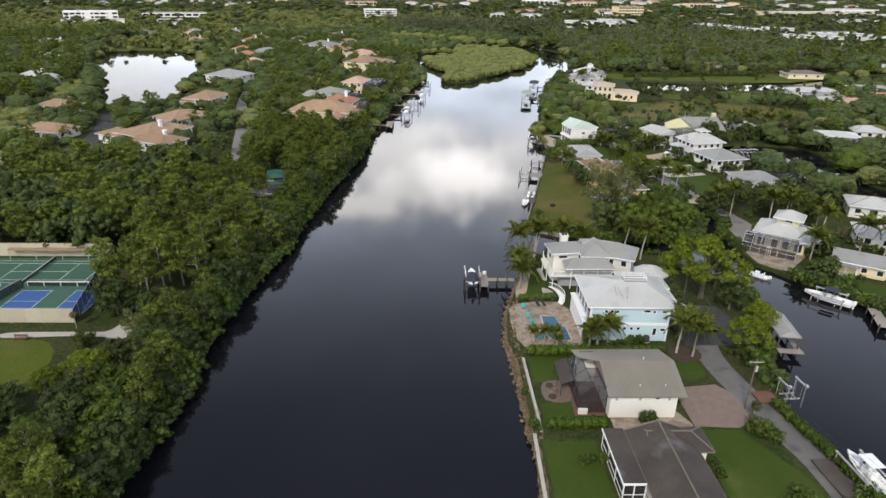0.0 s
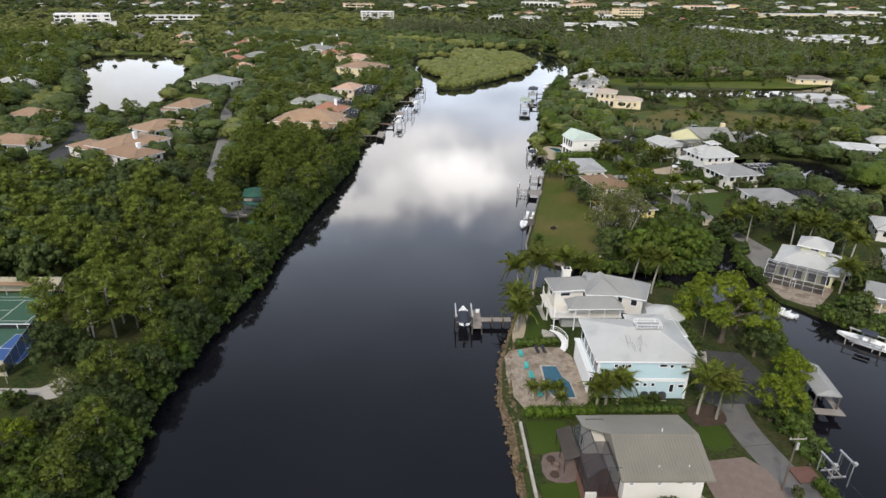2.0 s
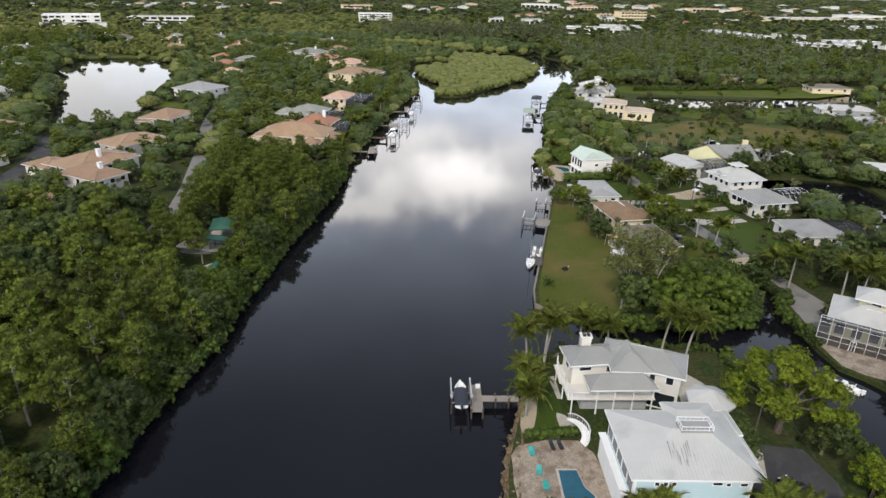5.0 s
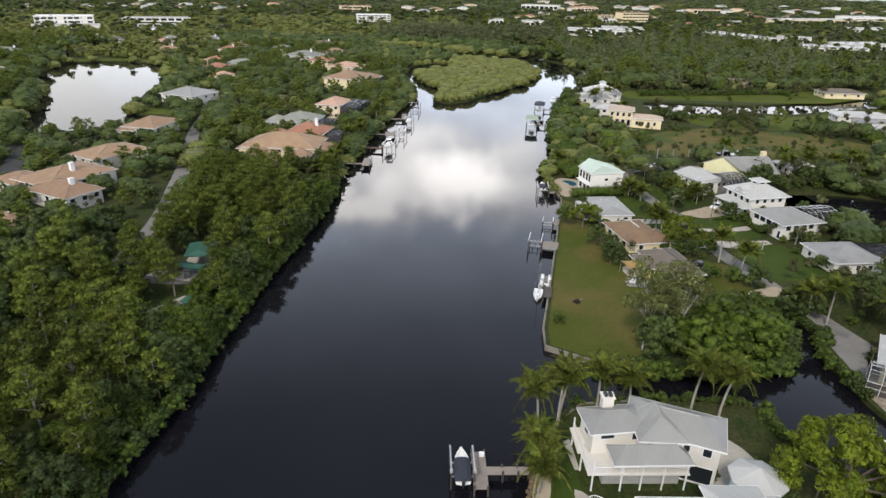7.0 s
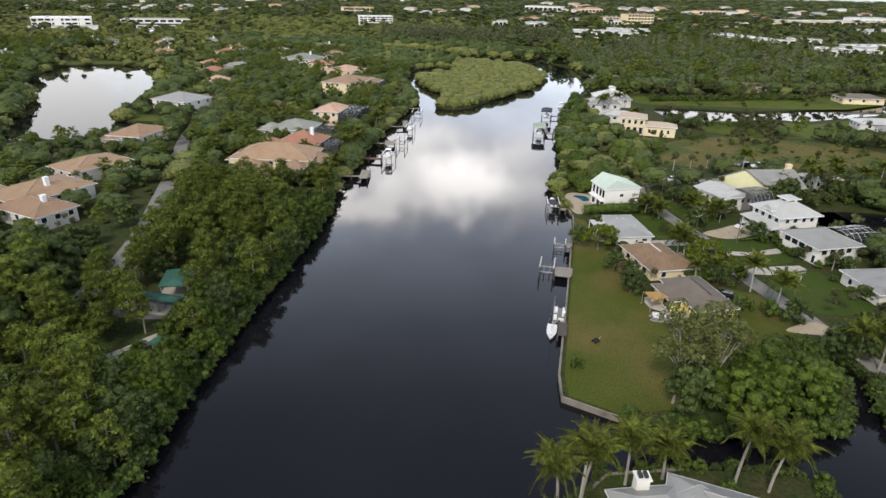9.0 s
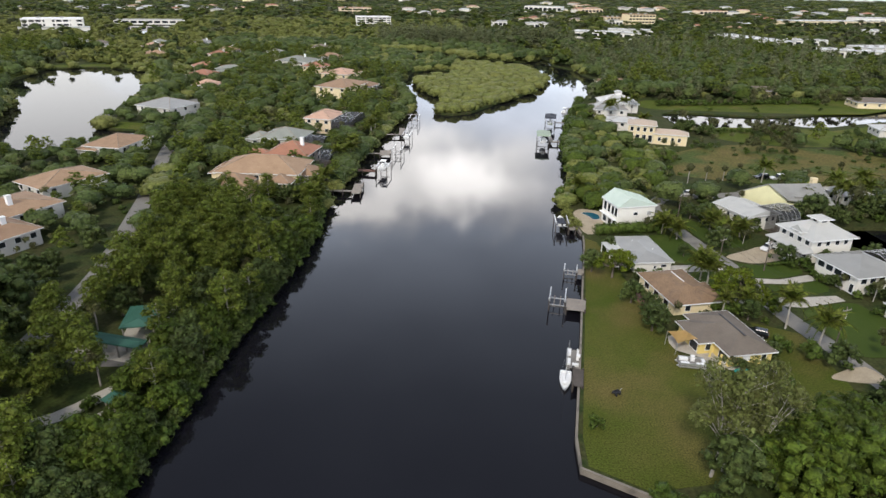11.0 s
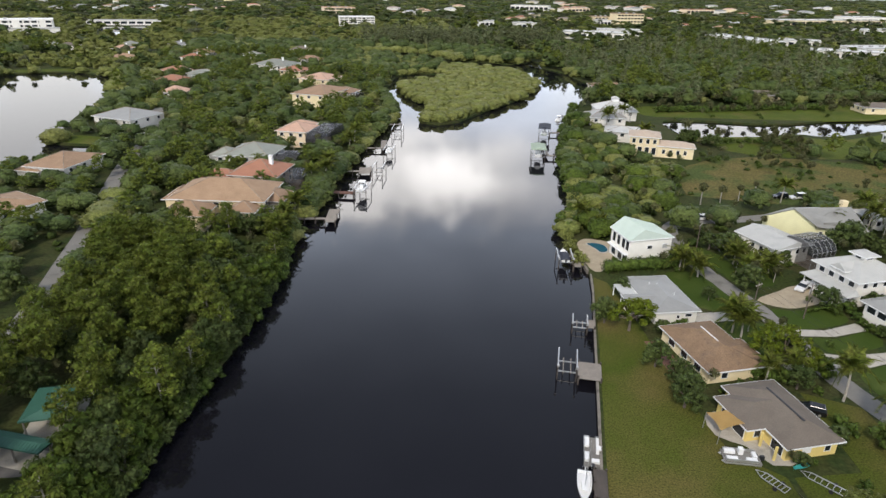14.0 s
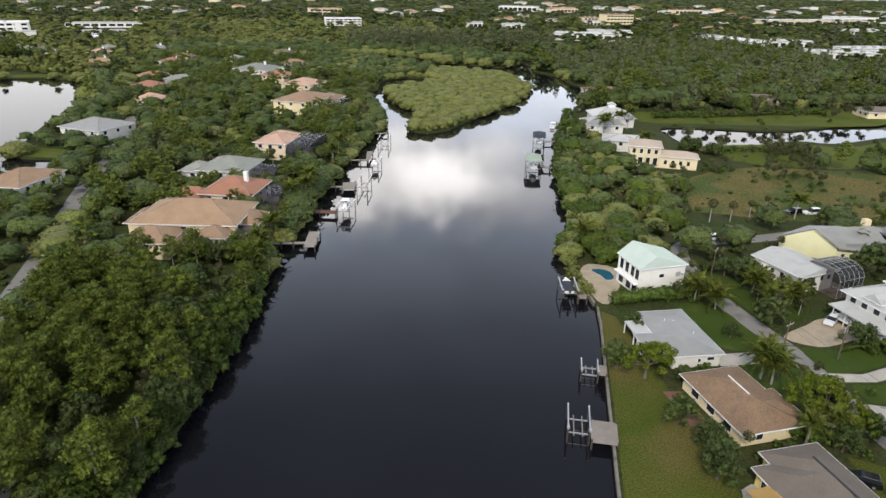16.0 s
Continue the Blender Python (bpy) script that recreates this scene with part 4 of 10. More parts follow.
        part("pane", box(-w / 2, -0.025, -h / 2, w / 2, 0.02, h / 2), M[pane], f)
        return f

    def door(self, face, blk, u, w=1.0, h=2.1, z0=0.05, mat="greytrim"):
        f = self.window(face, blk, u, z0 + h / 2, w, h, pane=mat, name="door")
        part("handle", box(w / 2 - 0.16, -0.1, -0.05, w / 2 - 0.1, -0.03, 0.08), M["alu"], f)
        return f

    def posts(self, pts, z0, z1, mat="trim", r=0.09):
        for x, y in pts:
            part("post", box(x - r, y - r, z0, x + r, y + r, z1), M[mat], self.e)
        return self

    def rail(self, a, b, z, h=1.0, mat="trim", step=0.28):
        a, b = Vector((*a, z)), Vector((*b, z))
        d = b - a
        n = max(2, int(d.length / step))
        rl = part("railing", beams([(a + Vector((0, 0, h)), b + Vector((0, 0, h)), 0.05), (a + Vector((0, 0, 0.12)), b + Vector((0, 0, 0.12)), 0.03)]), M[mat], self.e)
        for i in range(n + 1):
            part("baluster", beams([(a + d * i / n, a + d * i / n + Vector((0, 0, h)), 0.025 if i % 6 else 0.05)], 4), M[mat], rl)


def cage(x, y, rz, w, d, h, label, arch=1.2, mat="trim", nx=6, ny=3, scr=True):
    """A screened pool cage: a frame of slender bars with netting between."""
    e = thing("pool_cage", pose(x, y, 0, 0, 0, rz), label, "screen enclosure", "screen enclosures")
    rows = []
    r = 0.033
    for i in range(nx + 1):
        u = -w / 2 + w * i / nx
        prof = [(u, -d / 2, 0.03), (u, -d / 2, h * 0.85), (u, -d * 0.42, h + arch * 0.3), (u, -d / 4, h + arch * 0.8), (u, 0, h + arch), (u, d / 4, h + arch * 0.9), (u, d / 2, h + arch * 0.6), (u, d / 2, 0.03)]
        rows += [(p, q, r) for p, q in zip(prof, prof[1:])]
    for v, zz in ((-d / 2, h * 0.45), (-d / 2, h * 0.85), (-d / 4, h + arch * 0.8), (0, h + arch), (d / 4, h + arch * 0.9), (d / 2, h + arch * 0.6), (d / 2, h * 0.5)):
        rows.append(((-w / 2, v, zz), (w / 2, v, zz), r))
    for u in (-w / 2, w / 2):
        rows.append(((u, -d / 2, h * 0.5), (u, d / 2, h * 0.5), r * 0.8))
    part("frame", beams(rows, 4), M[mat], e)
    bm = bmesh.new()
    ys = [(-d / 2, 0.05), (-d / 2, h * 0.85), (-d * 0.42, h + arch * 0.3), (-d / 4, h + arch * 0.8), (0, h + arch), (d / 4, h + arch * 0.9), (d / 2, h + arch * 0.6), (d / 2, 0.05)]
    va = [[bm.verts.new((u, p[0], p[1])) for p in ys] for u in (-w / 2, w / 2)]
    for k in range(len(ys) - 1):
        bm.faces.new((va[0][k], va[1][k], va[1][k + 1], va[0][k + 1]))
    bm.faces.new(va[0])
    bm.faces.new(va[1][::-1])
    part("netting", bm, M["screen"], e)
    dr = part("door", boxes([(-0.5, -d / 2 - 0.05, 0.05, -0.42, -d / 2 + 0.03, 2.1), (0.42, -d / 2 - 0.05, 0.05, 0.5, -d / 2 + 0.03, 2.1), (-0.42, -d / 2 - 0.05, 2.02, 0.42, -d / 2 + 0.03, 2.1)]), M["trim"], e)
    clear([(x - w / 2, y - d / 2), (x + w / 2, y - d / 2), (x + w / 2, y + d / 2), (x - w / 2, y + d / 2)])
    sheet("patio", [(x + math.cos(radians(rz)) * u - math.sin(radians(rz)) * v, y + math.sin(radians(rz)) * u + math.cos(radians(rz)) * v) for u, v in ((-w / 2, -d / 2), (w / 2, -d / 2), (w / 2, d / 2), (-w / 2, d / 2))],
          -0.3, 0.035, M["deckstone"], "beige patio inside a screened cage", "patio")
    return e


# dark-roofed bungalow nearest the start
h = House("house", *NEAR_AT, 0, "bungalow with a dark weathered hip roof and white walls", NEAR_SIZE)
h.walls(23.9, 38, 31, 56.2, 0, 2.75, "white_wall").walls(28, 53.4, 33.1, 57.2, 0, 2.6, "white_wall")
h.roof(23.6, 36, 31.2, 56.4, 2.9, 1.65, "shingle_dark", "y", (1, 0.03), caps="shingle_tan", gable="white_wall", trim="shingle_tan")
h.roof(25.5, 53.3, 33.3, 57.3, 2.72, 1.3, "shingle_dark", "x", (0.2, 1), caps="shingle_tan", trim="shingle_tan", over=0.45)
h.window("E", (28, 53.4, 33.1, 57.2), 0.3, 1.4)
h.window("W", (23.9, 38, 31, 57), 4, 1.4)
h.window("W", (23.9, 38, 31, 57), -5, 1.3, 1.6, 1.4)
part("porch_roof", box(20.3, 47.3, 2.66, 23.05, 57.3, 2.86), M["shingle_dark"], h.e)
part("fascia", boxes([(20.2, 47.2, 2.62, 23.05, 47.295, 2.9), (20.2, 47.3, 2.62, 20.295, 57.3, 2.9)]), M["trim"], h.e)
h.posts([(20.5, y) for y in (47.6, 50.8, 54.0, 57.1)] + [(21.8, 47.6), (23.2, 47.6)], 0, 2.65, "trim", 0.07)
part("porch_screen", boxes([(20.49, 47.7, 0.1, 20.51, 57.0, 2.6), (20.6, 47.59, 0.1, 23.3, 47.61, 2.6)]), M["screen"], h.e)
part("porch_rail", boxes([(20.44, 47.7, 0.85, 20.56, 57.0, 0.93), (20.6, 47.54, 0.85, 23.3, 47.66, 0.93)]), M["trim"], h.e)
sheet("patio", [(20.9, 46.4), (24.4, 46.4), (24.4, 56.4), (20.9, 56.4)], -0.3, 0.05, M["concrete"], "pale concrete patio under the eave", "patio")

# white house with the tan metal roof
h = House("house", *NEAR_AT, 0, "white stucco house with a ribbed tan metal gable roof", NEAR_SIZE)
h.walls(23, 63.2, 32.7, 74.2, 0, 3.85, "white_wall").walls(20.3, 72.0, 23, 74.2, 0, 3.85, "white_wall")
h.roof(23, 63.2, 33.2, 74.3, 4.0, 1.85, "metal_tan", "x", (0, 0), over=0.55, seams=0.42, gable="white_wall", trim="metal_tan")
bm = bmesh.new()
for p in (((19.6, 74.85, 4.0), (22.44, 74.85, 4.0), (22.44, 68.75, 5.85), (19.6, 71.0, 5.17)),):
    lo = [bm.verts.new(Vector(c) - Vector((0, 0, 0.2))) for c in p]
    hi = [bm.verts.new(c) for c in p]
    bm.faces.new(hi)
    bm.faces.new(lo[::-1])
    for i in range(4):
        bm.faces.new((lo[i], lo[(i + 1) % 4], hi[(i + 1) % 4], hi[i]))
bmesh.ops.recalc_face_normals(bm, faces=bm.faces)
part("roof", bm, M["metal_tan"], h.e)
S = (23, 63.2, 32.7, 74.2)
for u in (-4.0, -0.6, 3.6):
    h.window("S", S, u, 3.2, 0.45, 0.6, pane="greytrim")
h.window("S", S, 1.9, 3.4, 0.4, 0.25, "dark")
h.window("W", (20.3, 72.0, 23, 74.2), 0, 1.3, 0.9, 1.9)
h.window("E", S, -2, 1.4, 1.4, 1.2)
for x, y in ((27.4, 64.4), (31.1, 64.4), (29.3, 69.4)):
    part("vent_pipe", beams([((x, y, 4.0), (x, y, 4.75 if y < 67 else 6.15), 0.06)]), M["trim"], h.e)
e = thing("pool_cage", NEAR, "dark screened lanai with a bronze frame beside the white house", "screen enclosure", "screen enclosures")
fr = []
C = {"a": (18.9, 64.3), "b": (22.8, 64.3), "c": (22.8, 73.4), "d": (18.9, 73.4)}
for k, (x, y) in C.items():
    fr.append(((x, y, 0.03), (x, y, 3.0 if x < 20 else 4.4), 0.06))
for y in (64.3, 66.6, 68.9, 71.2, 73.4):
    fr += [((18.9, y, 3.0), (20.6, y, 4.5), 0.05), ((20.6, y, 4.5), (22.8, y, 4.5), 0.05), ((18.9, y, 0.03), (18.9, y, 3.0), 0.05)]
for x, z in ((18.9, 3.0), (20.6, 4.5), (22.8, 4.5), (18.9, 1.2)):
    fr.append(((x, 64.3, z), (x, 73.4, z), 0.05))
for x in (20.2, 21.5):
    fr.append(((x, 64.3, 0.03), (x, 64.3, 4.1), 0.05))
fr.append(((18.9, 64.3, 2.2), (22.8, 64.3, 2.2), 0.05))
part("frame", beams(fr, 4), M["dark"], e)
bm = bmesh.new()
for q in (((18.9, 64.3, 0.05), (18.9, 73.4, 0.05), (18.9, 73.4, 3), (18.9, 64.3, 3)), ((18.9, 64.3, 3), (18.9, 73.4, 3), (20.6, 73.4, 4.5), (20.6, 64.3, 4.5)),
          ((20.6, 64.3, 4.5), (20.6, 69, 4.5), (22.8, 69, 4.5), (22.8, 64.3, 4.5)), ((18.9, 64.3, 0.05), (22.8, 64.3, 0.05), (22.8, 64.3, 4.5), (20.6, 64.3, 4.5), (18.9, 64.3, 3))):
    bm.faces.new([bm.verts.new(c) for c in q])
part("netting", bm, M["screen"], e)
part("lower_wall", box(18.75, 63.9, 0, 20.1, 64.25, 0.9), M["white_wall"], e)
sheet("patio", [(18.7, 63), (23.8, 63), (23.7, 73.2), (19, 73.1)], -0.3, 0.04, M["wood_red"], "dark reddish lanai floor", "patio")
aw = thing("awning", NEAR, "grey-blue sloping awning roof beside the lanai", "awning")
bm = bmesh.new()
vv = [bm.verts.new(c) for c in ((16.9, 68.2, 2.2), (18.8, 68.2, 2.9), (18.8, 74.2, 2.9), (16.9, 74.2, 2.2), (16.9, 68.2, 2.1), (18.8, 68.2, 2.8), (18.8, 74.2, 2.8), (16.9, 74.2, 2.1))]
for f in ((0, 1, 2, 3), (7, 6, 5, 4), (0, 4, 5, 1), (1, 5, 6, 2), (2, 6, 7, 3), (3, 7, 4, 0)):
    bm.faces.new([vv[i] for i in f])
part("roof_panel", bm, M["shingle_dark"], aw)
for y in (68.4, 71.2, 74):
    part("post", beams([((17, y, 0.03), (17, y, 2.15), 0.05)]), M["dark"], aw)
sheet("patio", smooth_line([(14.9, 66.9), (18.7, 66.5), (19, 71.5), (15.2, 71.3)], 3), -0.3, 0.05, M["pavers"], "pink paved patio with a fire pit", "patio")
for x, y, r in ((16.1, 70.5, 0.62), (16.1, 67.6, 0.62)):
    t = thing("round_planter", pose(x, y, 0.05), "round dark stone planting ring set in the patio", "planter", "patio rings")
    bm = bmesh.new()
    bmesh.ops.create_cone(bm, cap_ends=True, segments=20, radius1=r, radius2=r * 0.92, depth=0.18, matrix=Matrix.Translation((0, 0, 0.09)))
    part("ring", bm, M["mulch"], t)
t = thing("fire_pit", pose(16.5, 69.1, 0.05), "round pinkish stone fire pit on the patio", "fire pit")
bm = bmesh.new()
bmesh.ops.create_cone(bm, cap_ends=False, segments=20, radius1=0.65, radius2=0.6, depth=0.4, matrix=Matrix.Translation((0, 0, 0.2)))
bmesh.ops.create_cone(bm, cap_ends=False, segments=20, radius1=0.45, radius2=0.45, depth=0.4, matrix=Matrix.Translation((0, 0, 0.2)))
bmesh.ops.create_circle(bm, cap_ends=True, segments=20, radius=0.45, matrix=Matrix.Translation((0, 0, 0.15)))
part("ring", bm, M["pavers"], t)
sheet("patio", [(23.9, 59.3), (35.8, 59.1), (35.8, 61.2), (34.1, 65), (23.8, 65)], -0.3, 0.035, M["deckstone"], "brownish paved strip beside the white house", "patio")

# pale blue two-storey house with the white metal roof
h = House("house", NEAR_AT[0] - 1.45, NEAR_AT[1] + 0.4, -1.0, "pale blue two-storey house with a white standing-seam metal roof", NEAR_SIZE)
BM = (24.9, 84.4, 38.6, 95.9)
h.walls(*BM[:2], *BM[2:], 0, 6.6, "blue_wall")
part("band", boxes([(24.8, 84.3, 3.0, 38.7, 84.395, 3.5), (38.605, 84.3, 3.0, 38.7, 95.9, 3.5)]), M["trim"], h.e)
for r in ((24.78, 84.28, 0, 25.1, 84.39, 2.99), (24.78, 84.28, 3.51, 25.1, 84.39, 6.4), (38.4, 84.28, 0, 38.72, 84.39, 2.99), (38.4, 84.28, 3.51, 38.72, 84.39, 6.4)):
    part("corner_board", box(*r), M["trim"], h.e)
h.roof(24.9, 84.4, 39.4, 95.9, 6.7, 2.1, "metal_white", "x", (1.0, 0.8), over=0.6, seams=0.45)
for u in (-4.2, -3.2, -2.2):
    h.window("S", BM, u, 5.6, 0.5, 0.5, "trim")
for u in (-0.6, 0.6, 1.8):
    h.window("S", BM, u, 2.4, 0.5, 0.5, "trim")
h.window("S", BM, -4.6, 2.2, 0.9, 0.45)
h.window("S", BM, 2.9, 5.7, 1.1, 0.4)
h.window("S", BM, 4.2, 5.6, 0.45, 0.45)
h.window("S", BM, 4.7, 1.8, 0.6, 1.3)
h.window("S", BM, 6.1, 2.2, 0.8, 0.5)
h.window("S", BM, 6.0, 5.6, 0.8, 0.4)
for k, u in enumerate((-4.4, -2.2, 0.0, 2.2, 4.4)):
    h.window("W", BM, u, 4.9, 1.9, 2.5, "trim", cross=False)
    h.window("W", BM, u, 1.5, 1.9, 2.4, "trim")
h.walls(32.8, 95.9, 38.6, 98.0, 0, 6.3, "blue_wall")
h.roof(32.8, 92.6, 38.6, 98.0, 6.55, 1.2, "metal_white", "x", (0.3, 0.9), over=0.5, seams=0.45)
h.walls(38.6, 88.6, 40.6, 96.4, 0, 5.4, "blue_wall")
h.roof(37.6, 88.6, 40.6, 92.0, 5.7, 0.9, "metal_white", "x", (0.2, 0.9), over=0.5, seams=0.45)
h.roof(37.6, 93.2, 40.8, 97.2, 5.9, 1.0, "metal_white", "x", (0.2, 0.9), over=0.5, seams=0.45)
# roof terrace with white rails
part("terrace_floor", box(31.7, 89.6, 8.5, 35.6, 91.5, 8.9), M["metal_grey"], h.e)
for a, b in (((31.7, 89.6), (35.6, 89.6)), ((31.7, 91.5), (35.6, 91.5)), ((31.7, 89.6), (31.7, 91.5)), ((35.6, 89.6), (35.6, 91.5))):
    h.rail(a, b, 8.9, 0.6, step=0.5)
# dark weather streaks down the south slope
M["streak"] = material("roof_streak_grime", (0.16, 0.16, 0.165), (0.3, 0.3, 0.3), 0.8, 1.5, fine=0.3)
sr = random.Random(5)
bm = bmesh.new()
slope = (8.8 - 6.7) / (90.15 - 83.8)
for k in range(11):
    x, y0_, ln, w_ = 29.6 + k * 0.27 + sr.uniform(-0.1, 0.1), 85.2 + sr.uniform(0, 1.4), sr.uniform(0.8, 2.6), sr.uniform(0.03, 0.08)
    z_ = lambda yy: 6.7 + (yy - 83.8) * slope + 0.05
    bm.faces.new([bm.verts.new(c) for c in ((x - w_ * 0.3, y0_, z_(y0_)), (x + w_ * 0.3, y0_, z_(y0_)), (x + w_ + 0.05, y0_ + ln, z_(y0_ + ln)), (x - w_ + 0.05, y0_ + ln, z_(y0_ + ln)))])
part("weather_streaks", bm, M["streak"], h.e, "dark grimy streaks on the white roof")
# roofed octagon at the rear
oc = [(40.5 + 3.4 * math.cos(k * math.pi / 4 + 0.2), 101.0 + 3.4 * math.sin(k * math.pi / 4 + 0.2)) for k in range(8)]
bm = bmesh.new()
tip = bm.verts.new((40.5, 101.0, 6.9))
rv = [bm.verts.new((x, y, 5.5)) for x, y in oc]
rl = [bm.verts.new((x, y, 5.25)) for x, y in oc]
for k in range(8):
    bm.faces.new((rv[k], rv[(k + 1) % 8], tip))
    bm.faces.new((rl[k], rl[(k + 1) % 8], rv[(k + 1) % 8], rv[k]))
bm.faces.new(rl[::-1])
part("roof", bm, M["metal_white"], h.e)
bm = prism([(40.5 + (x - 40.5) * 0.8, 101.0 + (y - 101.0) * 0.8) for x, y in oc], 0, 5.3)
part("wall", bm, M["blue_wall"], h.e)
# side balcony and outdoor stair
part("balcony_floor", box(23.9, 85.4, 2.9, 24.88, 96.5, 3.1), M["trim"], h.e)
part("side_wall", box(23.9, 85.4, 0.0, 24.1, 95.5, 2.896), M["trim"], h.e)
st = thing("outdoor_stair", pose(22.6, 99.0, 0), "white curved outdoor stair with railings", "stairs")
steps_mesh = mesh_of("step", *box_data(-0.55, 0, 0, 0.55, 0.3, 0.17), M["trim"])
for k in range(16):
    a = radians(-60 + k * 13)
    piece("step", steps_mesh, st, pose(1.2 * math.cos(a), 1.2 * math.sin(a), k * 0.18, 0, 0, math.degrees(a)))
rr = [((1.75 * math.cos(radians(-60 + k * 13)), 1.75 * math.sin(radians(-60 + k * 13)), k * 0.18 + 1.0), (1.75 * math.cos(radians(-47 + k * 13)), 1.75 * math.sin(radians(-47 + k * 13)), k * 0.18 + 1.18), 0.06) for k in range(16)]
rr += [((1.75 * math.cos(radians(-60 + k * 13)), 1.75 * math.sin(radians(-60 + k * 13)), k * 0.18), (1.75 * math.cos(radians(-60 + k * 13)), 1.75 * math.sin(radians(-60 + k * 13)), k * 0.18 + 1.0), 0.03) for k in range(16)]
part("railing", beams(rr, 5), M["trim"], st)
part("stringer", beams([((1.75 * math.cos(radians(-60 + k * 13)), 1.75 * math.sin(radians(-60 + k * 13)), k * 0.18), (1.75 * math.cos(radians(-47 + k * 13)), 1.75 * math.sin(radians(-47 + k * 13)), k * 0.18 + 0.18), 0.12) for k in range(16)], 4), M["trim"], st)
# pool terrace
sheet("pool_terrace", smooth_line([(13.7, 97.6), (22.7, 98.7), (25, 92.2), (25.3, 83.9), (20.6, 81.4), (14.1, 81.4), (12.4, 88), (12.5, 93.1)], 2), -0.3, 0.04, M["deckstone"], "beige paved pool terrace above the rocks", "terrace")
pl = thing("swimming_pool", NEAR, "blue swimming pool with a pale coping", "swimming pool")
pool_poly = [(18.2, 92.6), (20.6, 92.6), (21.0, 89.6), (21.9, 88.2), (22.0, 84.3), (18.9, 84.3), (18.1, 86.2), (18.1, 88.6)]
part("coping", prism([(20.3 + (x - 20.3) * 1.14, 88.6 + (y - 88.6) * 1.08) for x, y in pool_poly], 0.0, 0.09), M["concrete"], pl)
part("pool_water", prism(pool_poly, 0.0, 0.11), M["pool"], pl)
for x, y, r in ((15.5, 95.8, 10), (15.9, 92.1, -5), (16.4, 89.4, 15), (17, 84.5, 0)):
    t = thing("lounge_chair", pose(x, y, 0.04, 0, 0, r), "teal plastic deck chair on the pool terrace", "chair", "deck chairs")
    part("seat", box(-0.35, -0.35, 0.3, 0.35, 0.3, 0.36), M["teal"], t)
    b = part("backrest", boxes([(-0.35 + k * 0.145, -0.02, 0, -0.23 + k * 0.145, 0.03, 0.75) for k in range(5)]), M["teal"], t, at=pose(0, 0.3, 0.34, -22))
    for lx in (-0.32, 0.32):
        part("arm", box(lx - 0.06, -0.4, 0.52, lx + 0.06, 0.35, 0.56), M["teal"], t)
        for ly in (-0.34, 0.24):
            part("leg", box(lx - 0.04, ly - 0.04, 0, lx + 0.04, ly + 0.04, 0.52), M["teal"], t)
for x, y in ((18.6, 97.3), (19.8, 97.4)):
    t = thing("lounge_chair", pose(x, y, 0.04, 0, 0, 10), "dark reclining sun lounger on the pool terrace", "sun lounger", "sun loungers")
    part("bed", box(-0.3, -0.9, 0.28, 0.3, 0.4, 0.34), M["dark"], t)
    part("backrest", box(-0.3, 0, 0, 0.3, 0.05, 0.75), M["dark"], t, at=pose(0, 0.4, 0.3, -45))
    for lx in (-0.25, 0.25):
        for ly in (-0.8, 0.3):
            part("leg", box(lx - 0.03, ly - 0.03, 0, lx + 0.03, ly + 0.03, 0.28), M["alu"], t)
for x in (33.4, 34.8, 36.2):
    t = thing("air_conditioner", pose(x, 83.8, 0), "dark grey outdoor air conditioning unit with a round fan", "air conditioner", "air conditioners")
    part("cabinet", box(-0.5, -0.45, 0.1, 0.5, 0.45, 1.2), M["asphalt"], t)
    bm = bmesh.new()
    bmesh.ops.create_cone(bm, cap_ends=True, segments=16, radius1=0.4, radius2=0.4, depth=0.08, matrix=Matrix.Translation((0, 0, 1.24)))
    part("fan_grille", bm, M["dark"], t)
    part("base", box(-0.6, -0.55, 0, 0.6, 0.55, 0.1), M["concrete"], t)

# grey-roofed waterside house with porches
h = House("house", *NEAR_AT, 0, "white two-storey waterside house with grey metal hip roofs and porches", NEAR_SIZE)


